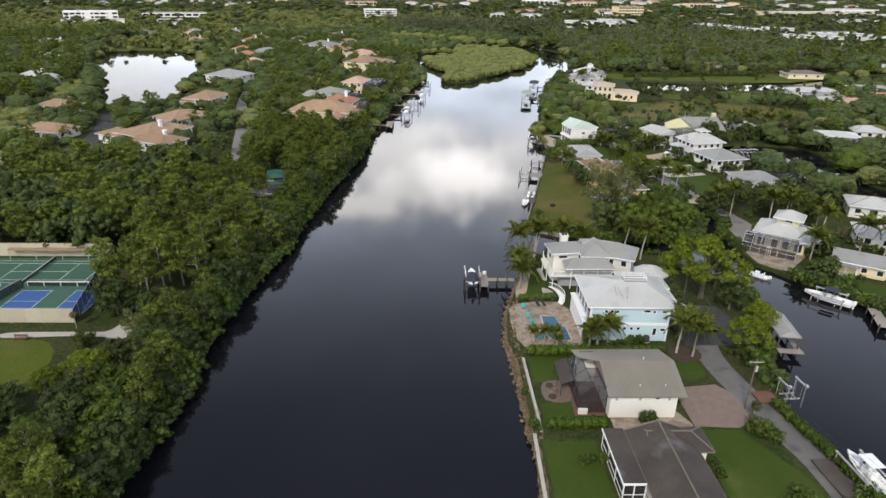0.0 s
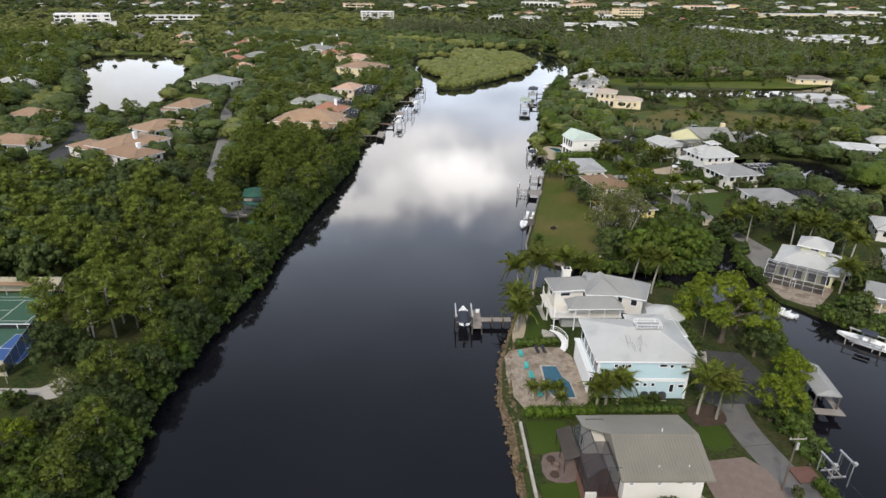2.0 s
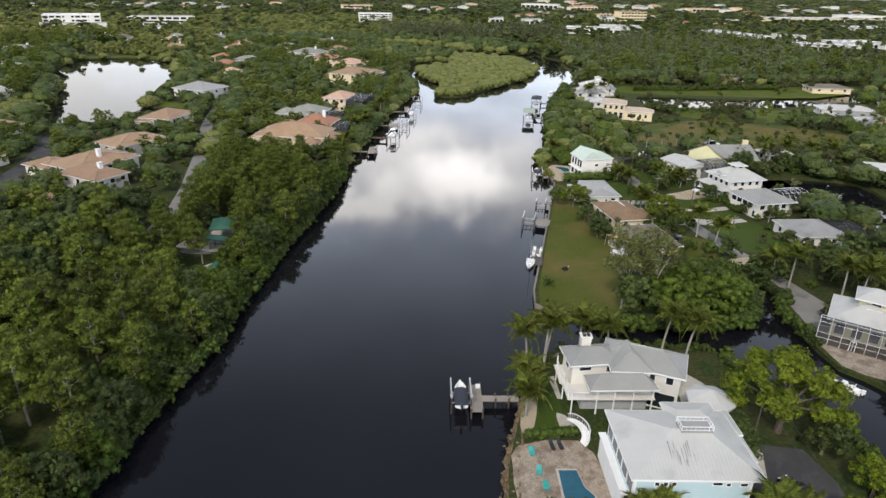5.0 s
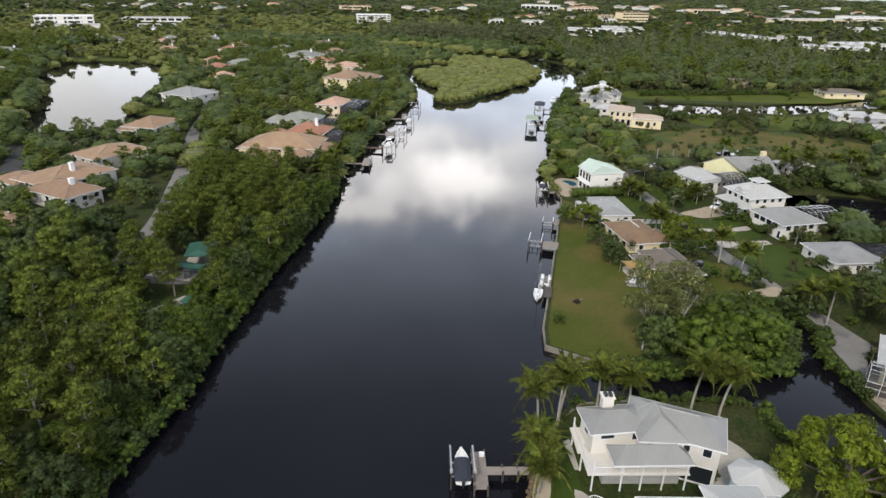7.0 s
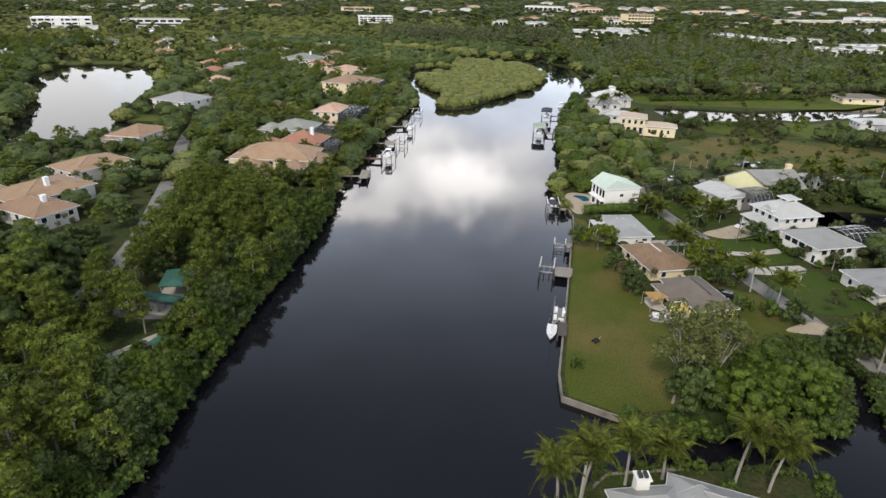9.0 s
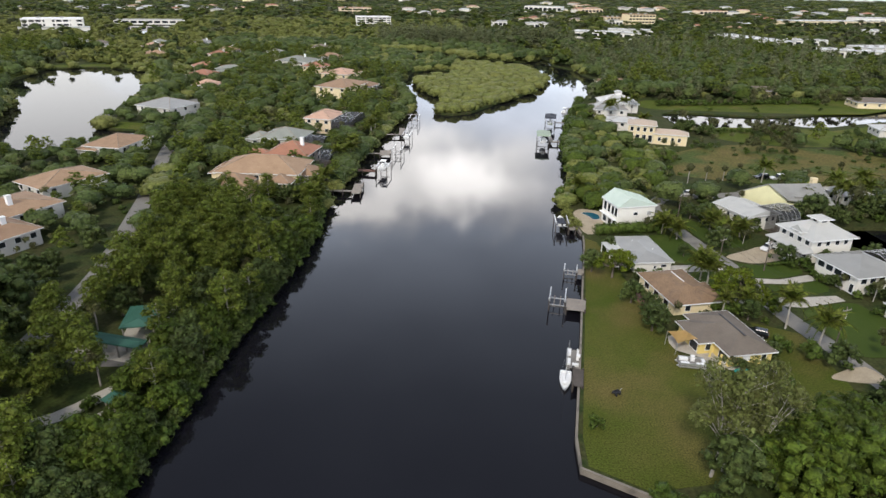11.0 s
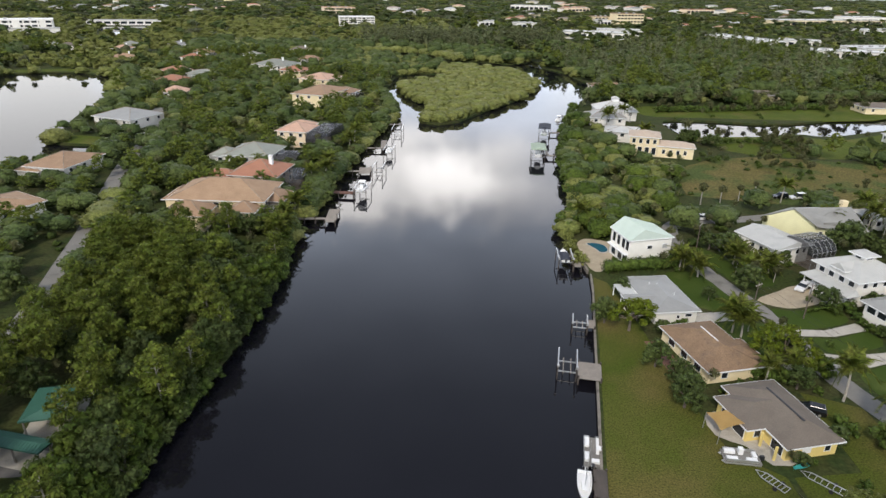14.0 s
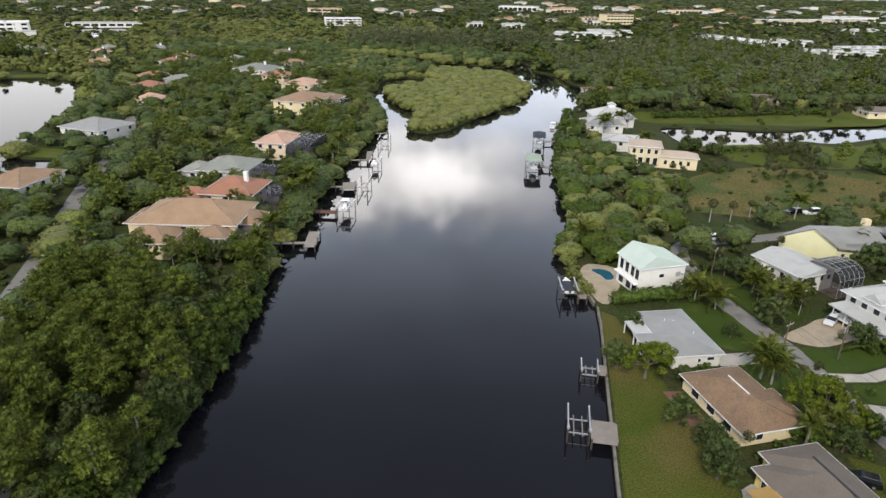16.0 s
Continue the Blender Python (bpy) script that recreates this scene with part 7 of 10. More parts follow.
def boat_lift(x, y, rz, w, l, label, top=2.4, cradle=0.7, canopy=None, mat="wood_dark", cap=True, r=0.11):
    """Four pilings, top beams with motors, and a cradle hung on cables."""
    e = thing("boat_lift", at(x, y, rz), label, "boat lift", "boat lifts")
    pts = [(-w / 2, -l / 2), (w / 2, -l / 2), (w / 2, l / 2), (-w / 2, l / 2)]
    piles(e, pts, top, mat, r, cap)
    for s in (-1, 1):
        b = part("top_beam", box(s * w / 2 - 0.1, -l / 2 - 0.3, top - 0.12, s * w / 2 + 0.1, l / 2 + 0.3, top + 0.1), M["alu"], e)
        part("hoist_motor", box(s * w / 2 - 0.2, -l / 2 - 0.35, top + 0.1, s * w / 2 + 0.2, -l / 2 + 0.1, top + 0.38), M["greytrim"], b)
        part("cradle_beam", box(-w / 2 + 0.1, s * l * 0.28 - 0.08, cradle - 0.2, w / 2 - 0.1, s * l * 0.28 + 0.08, cradle), M["alu"], e)
        part("bunk", box(s * w * 0.2 - 0.08, -l * 0.42, cradle + 0.002, s * w * 0.2 + 0.08, l * 0.42, cradle + 0.14), M["wood"], e)
        for q in (-1, 1):
            part("cable", beams([((s * (w / 2 - 0.16), q * l * 0.28, cradle - 0.1), (s * (w / 2 - 0.1), q * l * 0.28, top - 0.1), 0.02)], 4), M["alu"], e)
    if canopy:
        zc = top + 1.9
        for px_, py_ in pts:
            part("canopy_post", beams([((px_, py_, top), (px_, py_, zc), 0.05)], 5), M["alu"], e)
        bm, _, _ = roof_mesh(-w / 2 - 0.4, -l / 2 - 0.5, w / 2 + 0.4, l / 2 + 0.5, zc, 0.6, "y", (0.3, 0.3), 0.25)
        part("canopy", bm, M[canopy], e)
    return e


# the long dock before the grey-roofed house, with a boat on a lift
dock(0, 0, 0, [(7.4, 104.6, 9.4, 111.6, "y"), (9.4, 107.2, 15.2, 108.7, "x")],
     [(7.5, 104.7), (9.3, 104.7), (7.5, 108), (7.5, 111.5), (9.3, 111.5), (11.5, 107.3), (11.5, 108.6), (13.6, 107.3), (13.6, 108.6)], "weathered grey timber dock with a walkway from the rocky bank", 0.45, 0.95)
boat_lift(6.0, 108.2, 0, 3.1, 4.6, "white boat lift with tall capped pilings beside a dock", 2.3, 0.5)
boat(6.0, 108.2, 0, 6.4, 2.3, 0.64, "white powerboat under a black cover on a lift", "covered")
rb = thing("dock_rope_box", at(8.9, 110.8, 0, 0.47), "white fibreglass dock box on a timber dock", "storage box")
part("box", box(-0.35, -0.25, 0, 0.35, 0.25, 0.45), M["trim"], rb)
part("lid", box(-0.38, -0.28, 0.454, 0.38, 0.28, 0.52), M["gel"], rb)
# point of lawn: mooring with a small sailing boat and a pontoon
dock(27.3, 160.7, 76, [(-2.6, -0.9, 2.6, 0.9, "x")], [(-2.5, -0.8), (2.5, -0.8), (-2.5, 0.8), (2.5, 0.8), (0, 0.8)], "narrow dark timber dock along the sea wall", 0.4, 0.7, "wood_dark")
boat(25.3, 161.2, 166, 5.8, 2.0, -1.15, "small white sailing boat moored by the sea wall", "sail")
pontoon_boat(28.2, 167.9, -14, 6.4, 2.5, -1.2, "white pontoon boat with seats moored along the sea wall")
dock(32.6, 186.4, -14, [(-2.0, -2.6, 2.0, 2.6, "y")], [(-1.9, -2.5), (1.9, -2.5), (-1.9, 2.5), (1.9, 2.5)], "square weathered timber dock by the lawn", 0.45, 0.9)
boat_lift(29.1, 188.3, -14, 3.2, 5.6, "empty white boat lift beside a square dock", 1.9, 0.2, cap=True)
boat_lift(34.9, 202.5, -14, 2.8, 3.6, "small empty boat lift by the sea wall", 1.4, 0.2)
dock(37.1, 202.3, -14, [(-0.8, -1.6, 0.8, 1.6, "y")], [(-0.7, -1.5), (0.7, -1.5), (-0.7, 1.5)], "small timber dock by the sea wall", 0.45, 0.8)
boat_lift(38.6, 232.4, -6, 3.4, 6.2, "timber boat lift holding a white boat below a pool garden", 2.2, 0.9)
boat(38.6, 233.0, -6, 6.6, 2.3, 1.05, "white powerboat with a navy cover on a lift", "covered")
dock(41.4, 232.6, -6, [(-1.0, -4, 1.0, 4, "y")], [(-0.9, -3.9), (0.9, -3.9), (-0.9, 0), (-0.9, 3.9)], "weathered timber dock below a pool garden", 0.5, 0.9)
# covered lifts further up the right bank
boat_lift(50.6, 331.5, -8, 5.0, 9.0, "boat lift under a pale green canvas canopy", 2.2, 0.6, "canvas_green")
boat(50.6, 331.5, -8, 8.0, 2.7, 0.75, "white motor boat sheltered under a green canopy", "console")
dock(57, 331.5, -4, [(-4, -0.8, 4, 0.8, "x"), (-3.4, 0.8, -1.8, 12, "y")], [(-3.9, -0.7), (-3.9, 0.7), (0, -0.7), (0, 0.7), (3.6, 0.7), (-3.3, 6), (-3.3, 11.8), (-1.9, 11.8)], "grey timber dock reaching out from mangroves", 0.5, 1.2)
boat_lift(60.4, 368.6, -12, 4.6, 9.4, "boat lift under a dark canvas canopy", 2.3, 0.6, "canvas_dark")
boat(60.4, 368.6, -12, 8.4, 2.8, 0.75, "pale green motor boat sheltered under a dark canopy", "ttop", "canvas_green")
dock(68.2, 372.2, 4, [(-5.0, -0.8, 5.4, 0.8, "x")], [(-4.8, -0.7), (-4.8, 0.7), (-1, -0.7), (-1, 0.7), (2.6, 0.7)], "grey timber dock reaching out from mangroves", 0.5, 1.2)
boat(75.6, 407.5, -20, 8.6, 2.9, -1.35, "white sport fishing boat with a hard top at a dock", "ttop", "gel")
dock(81.6, 412.6, 30, [(-5, -0.8, 4, 0.8, "x")], [(-4.8, -0.7), (-4.8, 0.7), (-1, -0.7), (-1, 0.7), (3, 0.7)], "grey timber dock reaching out from mangroves", 0.5, 1.2)
# left bank docks
dock(0, 0, 0, [(-34, 260.2, -22.6, 261.6, "x"), (-22.6, 258, -19.6, 268.6, "y")], [(-31.5, 260.3), (-28.5, 260.3), (-25.5, 260.3), (-25.5, 261.5), (-22.5, 258.1), (-19.7, 258.1), (-19.7, 263), (-19.7, 268.5), (-22.4, 268.5)],
     "long pale timber dock with an end platform by the mansion", 0.55, 1.1)
dock(-18.9, 284.3, -8, [(-4.4, -1.2, 2.2, 1.2, "x")], [(-2.6, -1.1), (2.1, -1.1), (2.1, 1.1), (-2.6, 1.1)], "brown timber dock beside a boat lift", 0.5, 1.1, "wood_red")
boat_lift(-14.2, 285.5, -8, 3.8, 8.0, "boat lift with tall pilings beside a timber dock", 2.6, 1.1)
boat(-14.2, 285.8, -8, 7.6, 2.6, 1.25, "white centre-console boat raised on a lift", "ttop")
dock(-19.5, 308.2, 2, [(-5.4, -0.7, 2.2, 0.7, "x"), (2.2, -3.2, 6.4, 4.6, "y")], [(-3, -0.6), (0, -0.6), (0, 0.6), (2.3, -3.1), (6.3, -3.1), (6.3, 4.5), (2.3, 4.5)], "pale timber dock with a wide end platform", 0.55, 1.1)
boat_lift(-10.2, 309.5, -6, 3.4, 9, "empty boat lift with tall pilings", 2.6, 0.6)
dock(-14.5, 341.4, 2, [(-4.6, -0.7, 3.2, 0.7, "x"), (3.2, -1.0, 5.6, 13, "y")], [(-2.5, -0.6), (1, -0.6), (1, 0.6), (3.3, 12.8), (5.5, 12.8), (5.5, 6), (5.5, -0.9)], "pale timber dock along the wooded bank", 0.55, 1.2)
boat_lift(-7.6, 334.0, -6, 3.4, 9, "boat lift with tall pilings holding a small boat", 2.6, 0.9)
boat(-7.6, 334, -6, 6.8, 2.4, 1.05, "small white boat raised on a lift", "console")
dock(-8, 386.5, 10, [(-4.6, -0.8, 4.2, 0.8, "x")], [(-3, -0.7), (0, 0.7), (4, 0.7), (4, -0.7)], "grey timber dock near a mangrove isle", 0.55, 1.2)
boat_lift(-5.2, 371, -4, 4.2, 12, "empty boat lift with tall pilings near mangroves", 2.6, 0.5)
# side canal
dock(49.8, 67.1, 4, [(-1.6, -1.4, 1.6, 1.4, "y")], [(1.5, -1.3), (1.5, 1.3)], "brown timber landing on the side canal", 0.4, 0.8, "wood_red")
boat_lift(53.7, 67.2, 4, 2.8, 2.4, "empty white boat lift with thin tall poles on the side canal", 3.0, 0.5, mat="alu", cap=False, r=0.07)
boat_lift(54.0, 50.2, 3, 3.4, 5.6, "white aluminium boat lift holding a powerboat", 2.0, 0.6, mat="alu")
boat(54.4, 50.2, 3, 7.2, 2.5, 0.75, "white centre-console powerboat with a hard top on a lift", "ttop")
dock(50.6, 50.0, 3, [(-1.3, -3.4, 1.3, 3.4, "y")], [(-1.2, -3.3), (1.2, -3.3), (1.2, 3.3)], "dark timber dock along the hedge", 0.4, 0.7, "wood_dark")
boat(80.6, 101.0, 46, 9.0, 3.0, -0.75, "white twin-engined powerboat with dark top on the side canal", "ttop", top="canvas_dark")
boat_lift(80.6, 100.8, 46, 4.0, 5.6, "low white boat lift on the side canal", 0.9, -0.6, mat="wood")
boat(71.4, 112.9, 42, 5.2, 2.0, -1.1, "white motor boat moored below the screened house", "console")
dock(85.6, 91.6, -20, [(-1.6, -4, 0.6, 4, "y")], [(-1.5, -3.9), (-1.5, 0), (-1.5, 3.9)], "weathered timber dock on the side canal", 0.45, 1.0)
bh = thing("boathouse", at(61.4, 84.9, -8), "open boathouse with a faded grey-blue roof over water", "boathouse")
bm, a_, b_ = roof_mesh(-1.9, -4.2, 1.9, 4.2, 2.9, 0.9, "y", (0.2, 0.2))
r_ = part("roof", bm, M["metal_grey"], bh)
part("seam", seam_mesh((-1.9, -4.2, 1.9, 4.2, 2.9), a_, b_, 0.5, "y"), M["metal_grey"], r_)
piles(bh, [(-1.7, -4), (1.7, -4), (-1.7, 0), (1.7, 0), (-1.7, 4), (1.7, 4)], 2.8)
planked(bh, -1.9, -5.6, 2.4, -4.1, 0.4, "x")
planked(bh, 1.3, -4.1, 2.3, 4, 0.39, "y")

# rip-rap along the bank below the pool terrace
ROCKS = []
rock_rng = random.Random(3)
for k in range(7):
    bm = bmesh.new()
    bmesh.ops.create_icosphere(bm, subdivisions=1, radius=0.5)
    for v in bm.verts:
        v.co *= rock_rng.uniform(0.72, 1.2)
        v.co.z *= 0.7
    me = bpy.data.meshes.new("rock")
    bm.to_mesh(me)
    bm.free()
    me.materials.append(M["rock"])
    ROCKS.append(me)
M["bank_soil"] = material("brown_bank_rubble", (0.125, 0.085, 0.048), (0.20, 0.145, 0.085), 0.95, 1.1, 1.0, 3.2, coords="world", fine=0.45, spec=0.1, depth=0.4, stain=((0.075, 0.085, 0.025), 0.45, 0.55, 0.66))
bank = smooth_line([(11.0, 44), (11.5, 52), (11.7, 60), (11.6, 70), (11.4, 77.7), (11, 84.9), (11.9, 93.1), (13.2, 98.9), (15.4, 106.9), (18.2, 116)], 8, False)
bv, bf = [], []
PROFILE = ((-1.3, -1.5), (-0.8, -0.95), (-0.1, -0.55), (0.7, -0.15), (1.5, 0.06), (2.3, -0.25))
for i, p in enumerate(bank):
    narrow = 0.45 if p[1] < 58 else (1.0 if p[1] < 100 else 0.6)
    for u, z in PROFILE:
        bv.append((p[0] + u * narrow + rock_rng.uniform(-0.18, 0.18), p[1] + rock_rng.uniform(-0.3, 0.3), z + rock_rng.uniform(-0.12, 0.1)))
    if i:
        k = len(PROFILE)
        for q in range(k - 1):
            a = (i - 1) * k + q
            bf.append((a, a + 1, a + k + 1, a + k))
tagged(new("bank_slope", mesh_of("bank_slope", bv, bf, M["bank_soil"])), "brown eroded bank of soil and rubble above the water", "bank", kind="structure")
rr = thing("riprap", pose(0, 0, 0), "brown and grey boulders piled along the garden bank", "rocks", kind="structure")
small = bmesh.new()
for i in range(900):
    t = rock_rng.random() * (len(bank) - 1.001)
    p = Vector(bank[int(t)]).lerp(Vector(bank[int(t) + 1]), t % 1)
    if p.y < 58 and rock_rng.random() < 0.6:
        continue
    u = rock_rng.triangular(-1.2, 1.5, 0.0) * (1.0 if 58 < p.y < 101 else 0.5)
    m = pose(p.x + u, p.y, -0.72 + (u + 0.8) * 0.36, rock_rng.uniform(-25, 25), rock_rng.uniform(-25, 25), rock_rng.uniform(0, 360))
    if i < 290:
        piece("rock", ROCKS[i % 7], rr, m @ Matrix.Scale(rock_rng.uniform(0.35, 0.8), 4))
    else:
        base = [v.co.copy() for v in ROCKS[i % 7].vertices]
        sc = rock_rng.uniform(0.18, 0.45)
        nv = [small.verts.new(m @ (c * sc)) for c in base]
        for pg in ROCKS[i % 7].polygons:
            small.faces.new([nv[q] for q in pg.vertices])
ob = part("rubble", small, M["rock"], rr, "loose small stones and rubble")
ob["kind"] = "stuff"

# ---- cars, poles and yard things ----
def wheel_mesh(r, w, inner):
    bm = bmesh.new()
    bmesh.ops.create_cone(bm, cap_ends=True, segments=16, radius1=inner, radius2=inner, depth=w, matrix=Matrix.Rotation(radians(90), 4, "Y"))
    return bm


def car(x, y, rz, paint, label, L=4.7, W=1.85, H=1.6, suv=True):
    """A parked car with its nose along its own y."""
    e = thing("car", at(x, y, rz, 0.03), label, "car", "parked cars")
    bm = bmesh.new()
    prof = [(-L / 2, 0.45), (-L / 2 + 0.05, 0.95), (-L * 0.2, 1.0), (L * 0.18, 0.98), (L / 2 - 0.35, 0.86), (L / 2, 0.7), (L / 2, 0.35), (L / 2 - 0.2, 0.25), (-L / 2 + 0.2, 0.25)]
    rows = [[bm.verts.new((s * W / 2 * k, p[0], p[1])) for p in prof] for s, k in ((-1, 0.94), (-1, 1.0), (1, 1.0), (1, 0.94))]
    for r, zz in ((rows[0], 0.0), (rows[3], 0.0)):
        for v in r:
            v.co.z = 0.3 + (v.co.z - 0.3) * 0.96 if v.co.z > 0.5 else v.co.z
    n = len(prof)
    for a, b in zip(rows, rows[1:]):
        for i in range(n):
            bm.faces.new((a[i], a[(i + 1) % n], b[(i + 1) % n], b[i]))
    bm.faces.new(rows[0])
    bm.faces.new(rows[3][::-1])
    bmesh.ops.recalc_face_normals(bm, faces=bm.faces)
    part("body", bm, M[paint], e)

    def cabin(z0, z1, inset0, inset1, y0, y1, y2, y3, mat, name):
        b = bmesh.new()
        lo = [b.verts.new((sx * (W / 2 - inset0), yy, z0)) for sx, yy in ((-1, y0), (1, y0), (1, y1), (-1, y1))]
        hi = [b.verts.new((sx * (W / 2 - inset1), yy, z1)) for sx, yy in ((-1, y2), (1, y2), (1, y3), (-1, y3))]
        for i in range(4):
            b.faces.new((lo[i], lo[(i + 1) % 4], hi[(i + 1) % 4], hi[i]))
        b.faces.new(hi)
        b.faces.new(lo[::-1])
        return part(name, b, M[mat], e)
    back = -L / 2 + (0.1 if suv else 0.7)
    cabin(0.96, H - 0.06, 0.06, 0.2, back, L * 0.2, back + 0.3, L * 0.02, "glass", "window_glass")
    cabin(H - 0.055, H, 0.2, 0.24, back + 0.25, L * 0.04, back + 0.35, L * 0.0, paint, "roof")
    for sx in (-1, 1):
        part("headlight", box(sx * W * 0.36 - 0.18, L / 2 - 0.09, 0.62, sx * W * 0.36 + 0.18, L / 2 + 0.015, 0.76), M["trim"], e)
        part("tail_light", box(sx * W * 0.4 - 0.1, -L / 2 - 0.015, 0.65, sx * W * 0.4 + 0.1, -L / 2 + 0.06, 0.85), M["red"], e)
        for yy in (-L * 0.3, L * 0.31):
            m = pose(sx * (W / 2 - 0.1), yy, 0.33)
            w = part("wheel", wheel_mesh(0.2, 0.24, 0.2), M["alu"], e, at=m)
            b = bmesh.new()
            bmesh.ops.create_cone(b, cap_ends=True, segments=18, radius1=0.33, radius2=0.33, depth=0.2, matrix=Matrix.Rotation(radians(90), 4, "Y"))
            part("tyre", b, M["rubber"], w)
    return e


car(120.0, 281.6, 92, "carblack", "black sport utility car parked on the field", 5.0, 1.95, 1.8)
car(125.4, 280.8, 92, "carwhite", "white van parked on the field grass", 5.2, 1.95, 2.0)
car(85.2, 261.8, 95, "carwhite", "white car parked along the street")
car(89.2, 217.6, 130, "carwhite", "white car parked before the stilt house", 4.8, 1.85, 1.55, False)
car(65.0, 175.4, 60, "carblack", "black car parked beside the yellow cottage", 4.8, 1.85, 1.6)
car(49.4, 88.6, 20, "carblack", "black car parked at the end of the lane", 4.7, 1.85, 1.6)

clear([(112, 270), (131, 270), (131, 288), (112, 288)])


def utility_pole(x, y, h, rz, label, drum=True):
    e = thing("utility_pole", at(x, y, rz), label, "utility pole", "utility poles")
    part("pole", beams([((0, 0, -0.5), (0, 0, h), 0.14, 0.09)], 8), M["bark"], e)
    a = part("crossarm", box(-1.1, -0.16, h - 0.7, 1.1, -0.04, h - 0.56), M["wood"], e)
    for sx in (-1.0, 0.0, 1.0):
        part("insulator", beams([((sx, -0.1, h - 0.56), (sx, -0.1, h - 0.36), 0.05)], 6), M["greytrim"], a)
    if drum:
        part("transformer", beams([((0.32, 0.12, h - 2.4), (0.32, 0.12, h - 1.5), 0.24)], 10), M["greytrim"], e)
    return e


POLES = [(45.4, 64.7, 9.2), (49.3, 99.8, 8.8), (77.6, 170.4, 9), (69.8, 203.4, 9), (81.7, 204.6, 8), (72.5, 236, 9), (50.9, 33, 9)]
for i, (x, y, h) in enumerate(POLES):
    utility_pole(x, y, h, 10 * i, "weathered wooden utility pole with a crossarm beside the road", i % 2 == 0)


def wire(a, b, sag, n=10):
    p = [Vector(a).lerp(Vector(b), i / n) - Vector((0, 0, sag * 4 * (i / n) * (1 - i / n))) for i in range(n + 1)]
    bm = bmesh.new()
    side = Vector((b[1] - a[1], a[0] - b[0], 0)).normalized() * 0.022
    rings = [[bm.verts.new(q + side), bm.verts.new(q - side * 0.5 + Vector((0, 0, 0.019))), bm.verts.new(q - side * 0.5 - Vector((0, 0, 0.019)))] for q in p]
    for u, v in zip(rings, rings[1:]):
        for k in range(3):
            bm.faces.new((u[k], u[(k + 1) % 3], v[(k + 1) % 3], v[k]))
    ob = part("overhead_wire", bm, M["dark"], None)
    return tagged(ob, "thin dark overhead wire strung between poles", "cable", "overhead wires")


for i, j in ((6, 0), (0, 1), (2, 3), (3, 5)):
    a, b = POLES[i], POLES[j]
    for off in (-0.9, 0.9):
        wire((a[0] + off, a[1], a[2] - 0.4), (b[0] + off, b[1], b[2] - 0.4), 0.8)
wire((45.4, 64.7, 8.3), (33.5, 68.5, 3.6), 0.4)

pontoon_boat(48.4, 164.9, 80, 5.4, 2.4, 0.0, "white pontoon boat hull stored on the lawn beside a cottage")


def kayak(x, y, rz, mat, label):
    e = thing("kayak", at(x, y, rz, 0.06), label, "kayak", "kayaks")
    R = hull_rings(3.4, 0.75, 0.35, 10)
    bm = bmesh.new()
    vs = [[bm.verts.new((p[0] * math.sin(max(0.12, i / 10) * math.pi) ** 0.4, p[1], p[2])) for p in r] for i, r in enumerate(R)]
    for a, b in zip(vs, vs[1:]):
        for k in range(4):
            bm.faces.new((a[k], a[k + 1], b[k + 1], b[k]))
        bm.faces.new((a[4], a[0], b[0], b[4]))
    bmesh.ops.recalc_face_normals(bm, faces=bm.faces)
    part("hull", bm, M[mat], e)
    part("seat", box(-0.2, -0.5, 0.3, 0.2, 0.1, 0.42), M["dark"], e)


kayak(57.0, 163.4, -75, "teal", "turquoise kayak lying on the grass by a cottage")
kayak(52.8, 154.6, 10, "canvas_dark", "dark kayak lying on rough grass")
g = thing("garden_cart", at(32.7, 156.6, 30), "small garden cart standing on the lawn", "cart")
part("tray", boxes([(-0.6, -0.4, 0.35, 0.6, 0.4, 0.42), (-0.6, -0.4, 0.42, -0.55, 0.4, 0.65), (0.55, -0.4, 0.42, 0.6, 0.4, 0.65), (-0.55, -0.4, 0.42, 0.55, -0.35, 0.65), (-0.55, 0.35, 0.42, 0.55, 0.4, 0.65)]), M["dark"], g)
part("handle", beams([((0.6, 0, 0.5), (1.3, 0, 0.85), 0.03)], 5), M["alu"], g)
for sx in (-0.4, 0.4):
    for sy in (-0.45, 0.45):
        part("wheel", wheel_mesh(0.2, 0.1, 0.2), M["rubber"], g, at=pose(sx, sy, 0.2, 0, 0, 90))


def trailer(x, y, rz, L, label):
    e = thing("boat_trailer", at(x, y, rz, 0.03), label, "trailer", "boat trailers")
    part("frame", boxes([(-0.75, -L / 2, 0.4, -0.65, L / 2, 0.5), (0.65, -L / 2, 0.4, 0.75, L / 2, 0.5)] + [(-0.65, -L / 2 + k * L / 6, 0.41, 0.65, -L / 2 + k * L / 6 + 0.08, 0.49) for k in range(7)]), M["alu"], e)
    part("drawbar", beams([((-0.7, L / 2, 0.45), (0, L / 2 + 1.2, 0.45), 0.05), ((0.7, L / 2, 0.45), (0, L / 2 + 1.2, 0.45), 0.05)], 5), M["alu"], e)
    for sx in (-0.95, 0.95):
        part("wheel", wheel_mesh(0.28, 0.2, 0.28), M["rubber"], e, at=pose(sx, -L * 0.15, 0.28))
    part("axle", beams([((-0.95, -L * 0.15, 0.3), (0.95, -L * 0.15, 0.3), 0.04)], 5), M["dark"], e)


trailer(58.0, 159.6, 40, 4.6, "empty aluminium boat trailer on rough grass")
trailer(51.0, 160.1, 30, 3.4, "empty galvanised boat trailer beside a cottage")

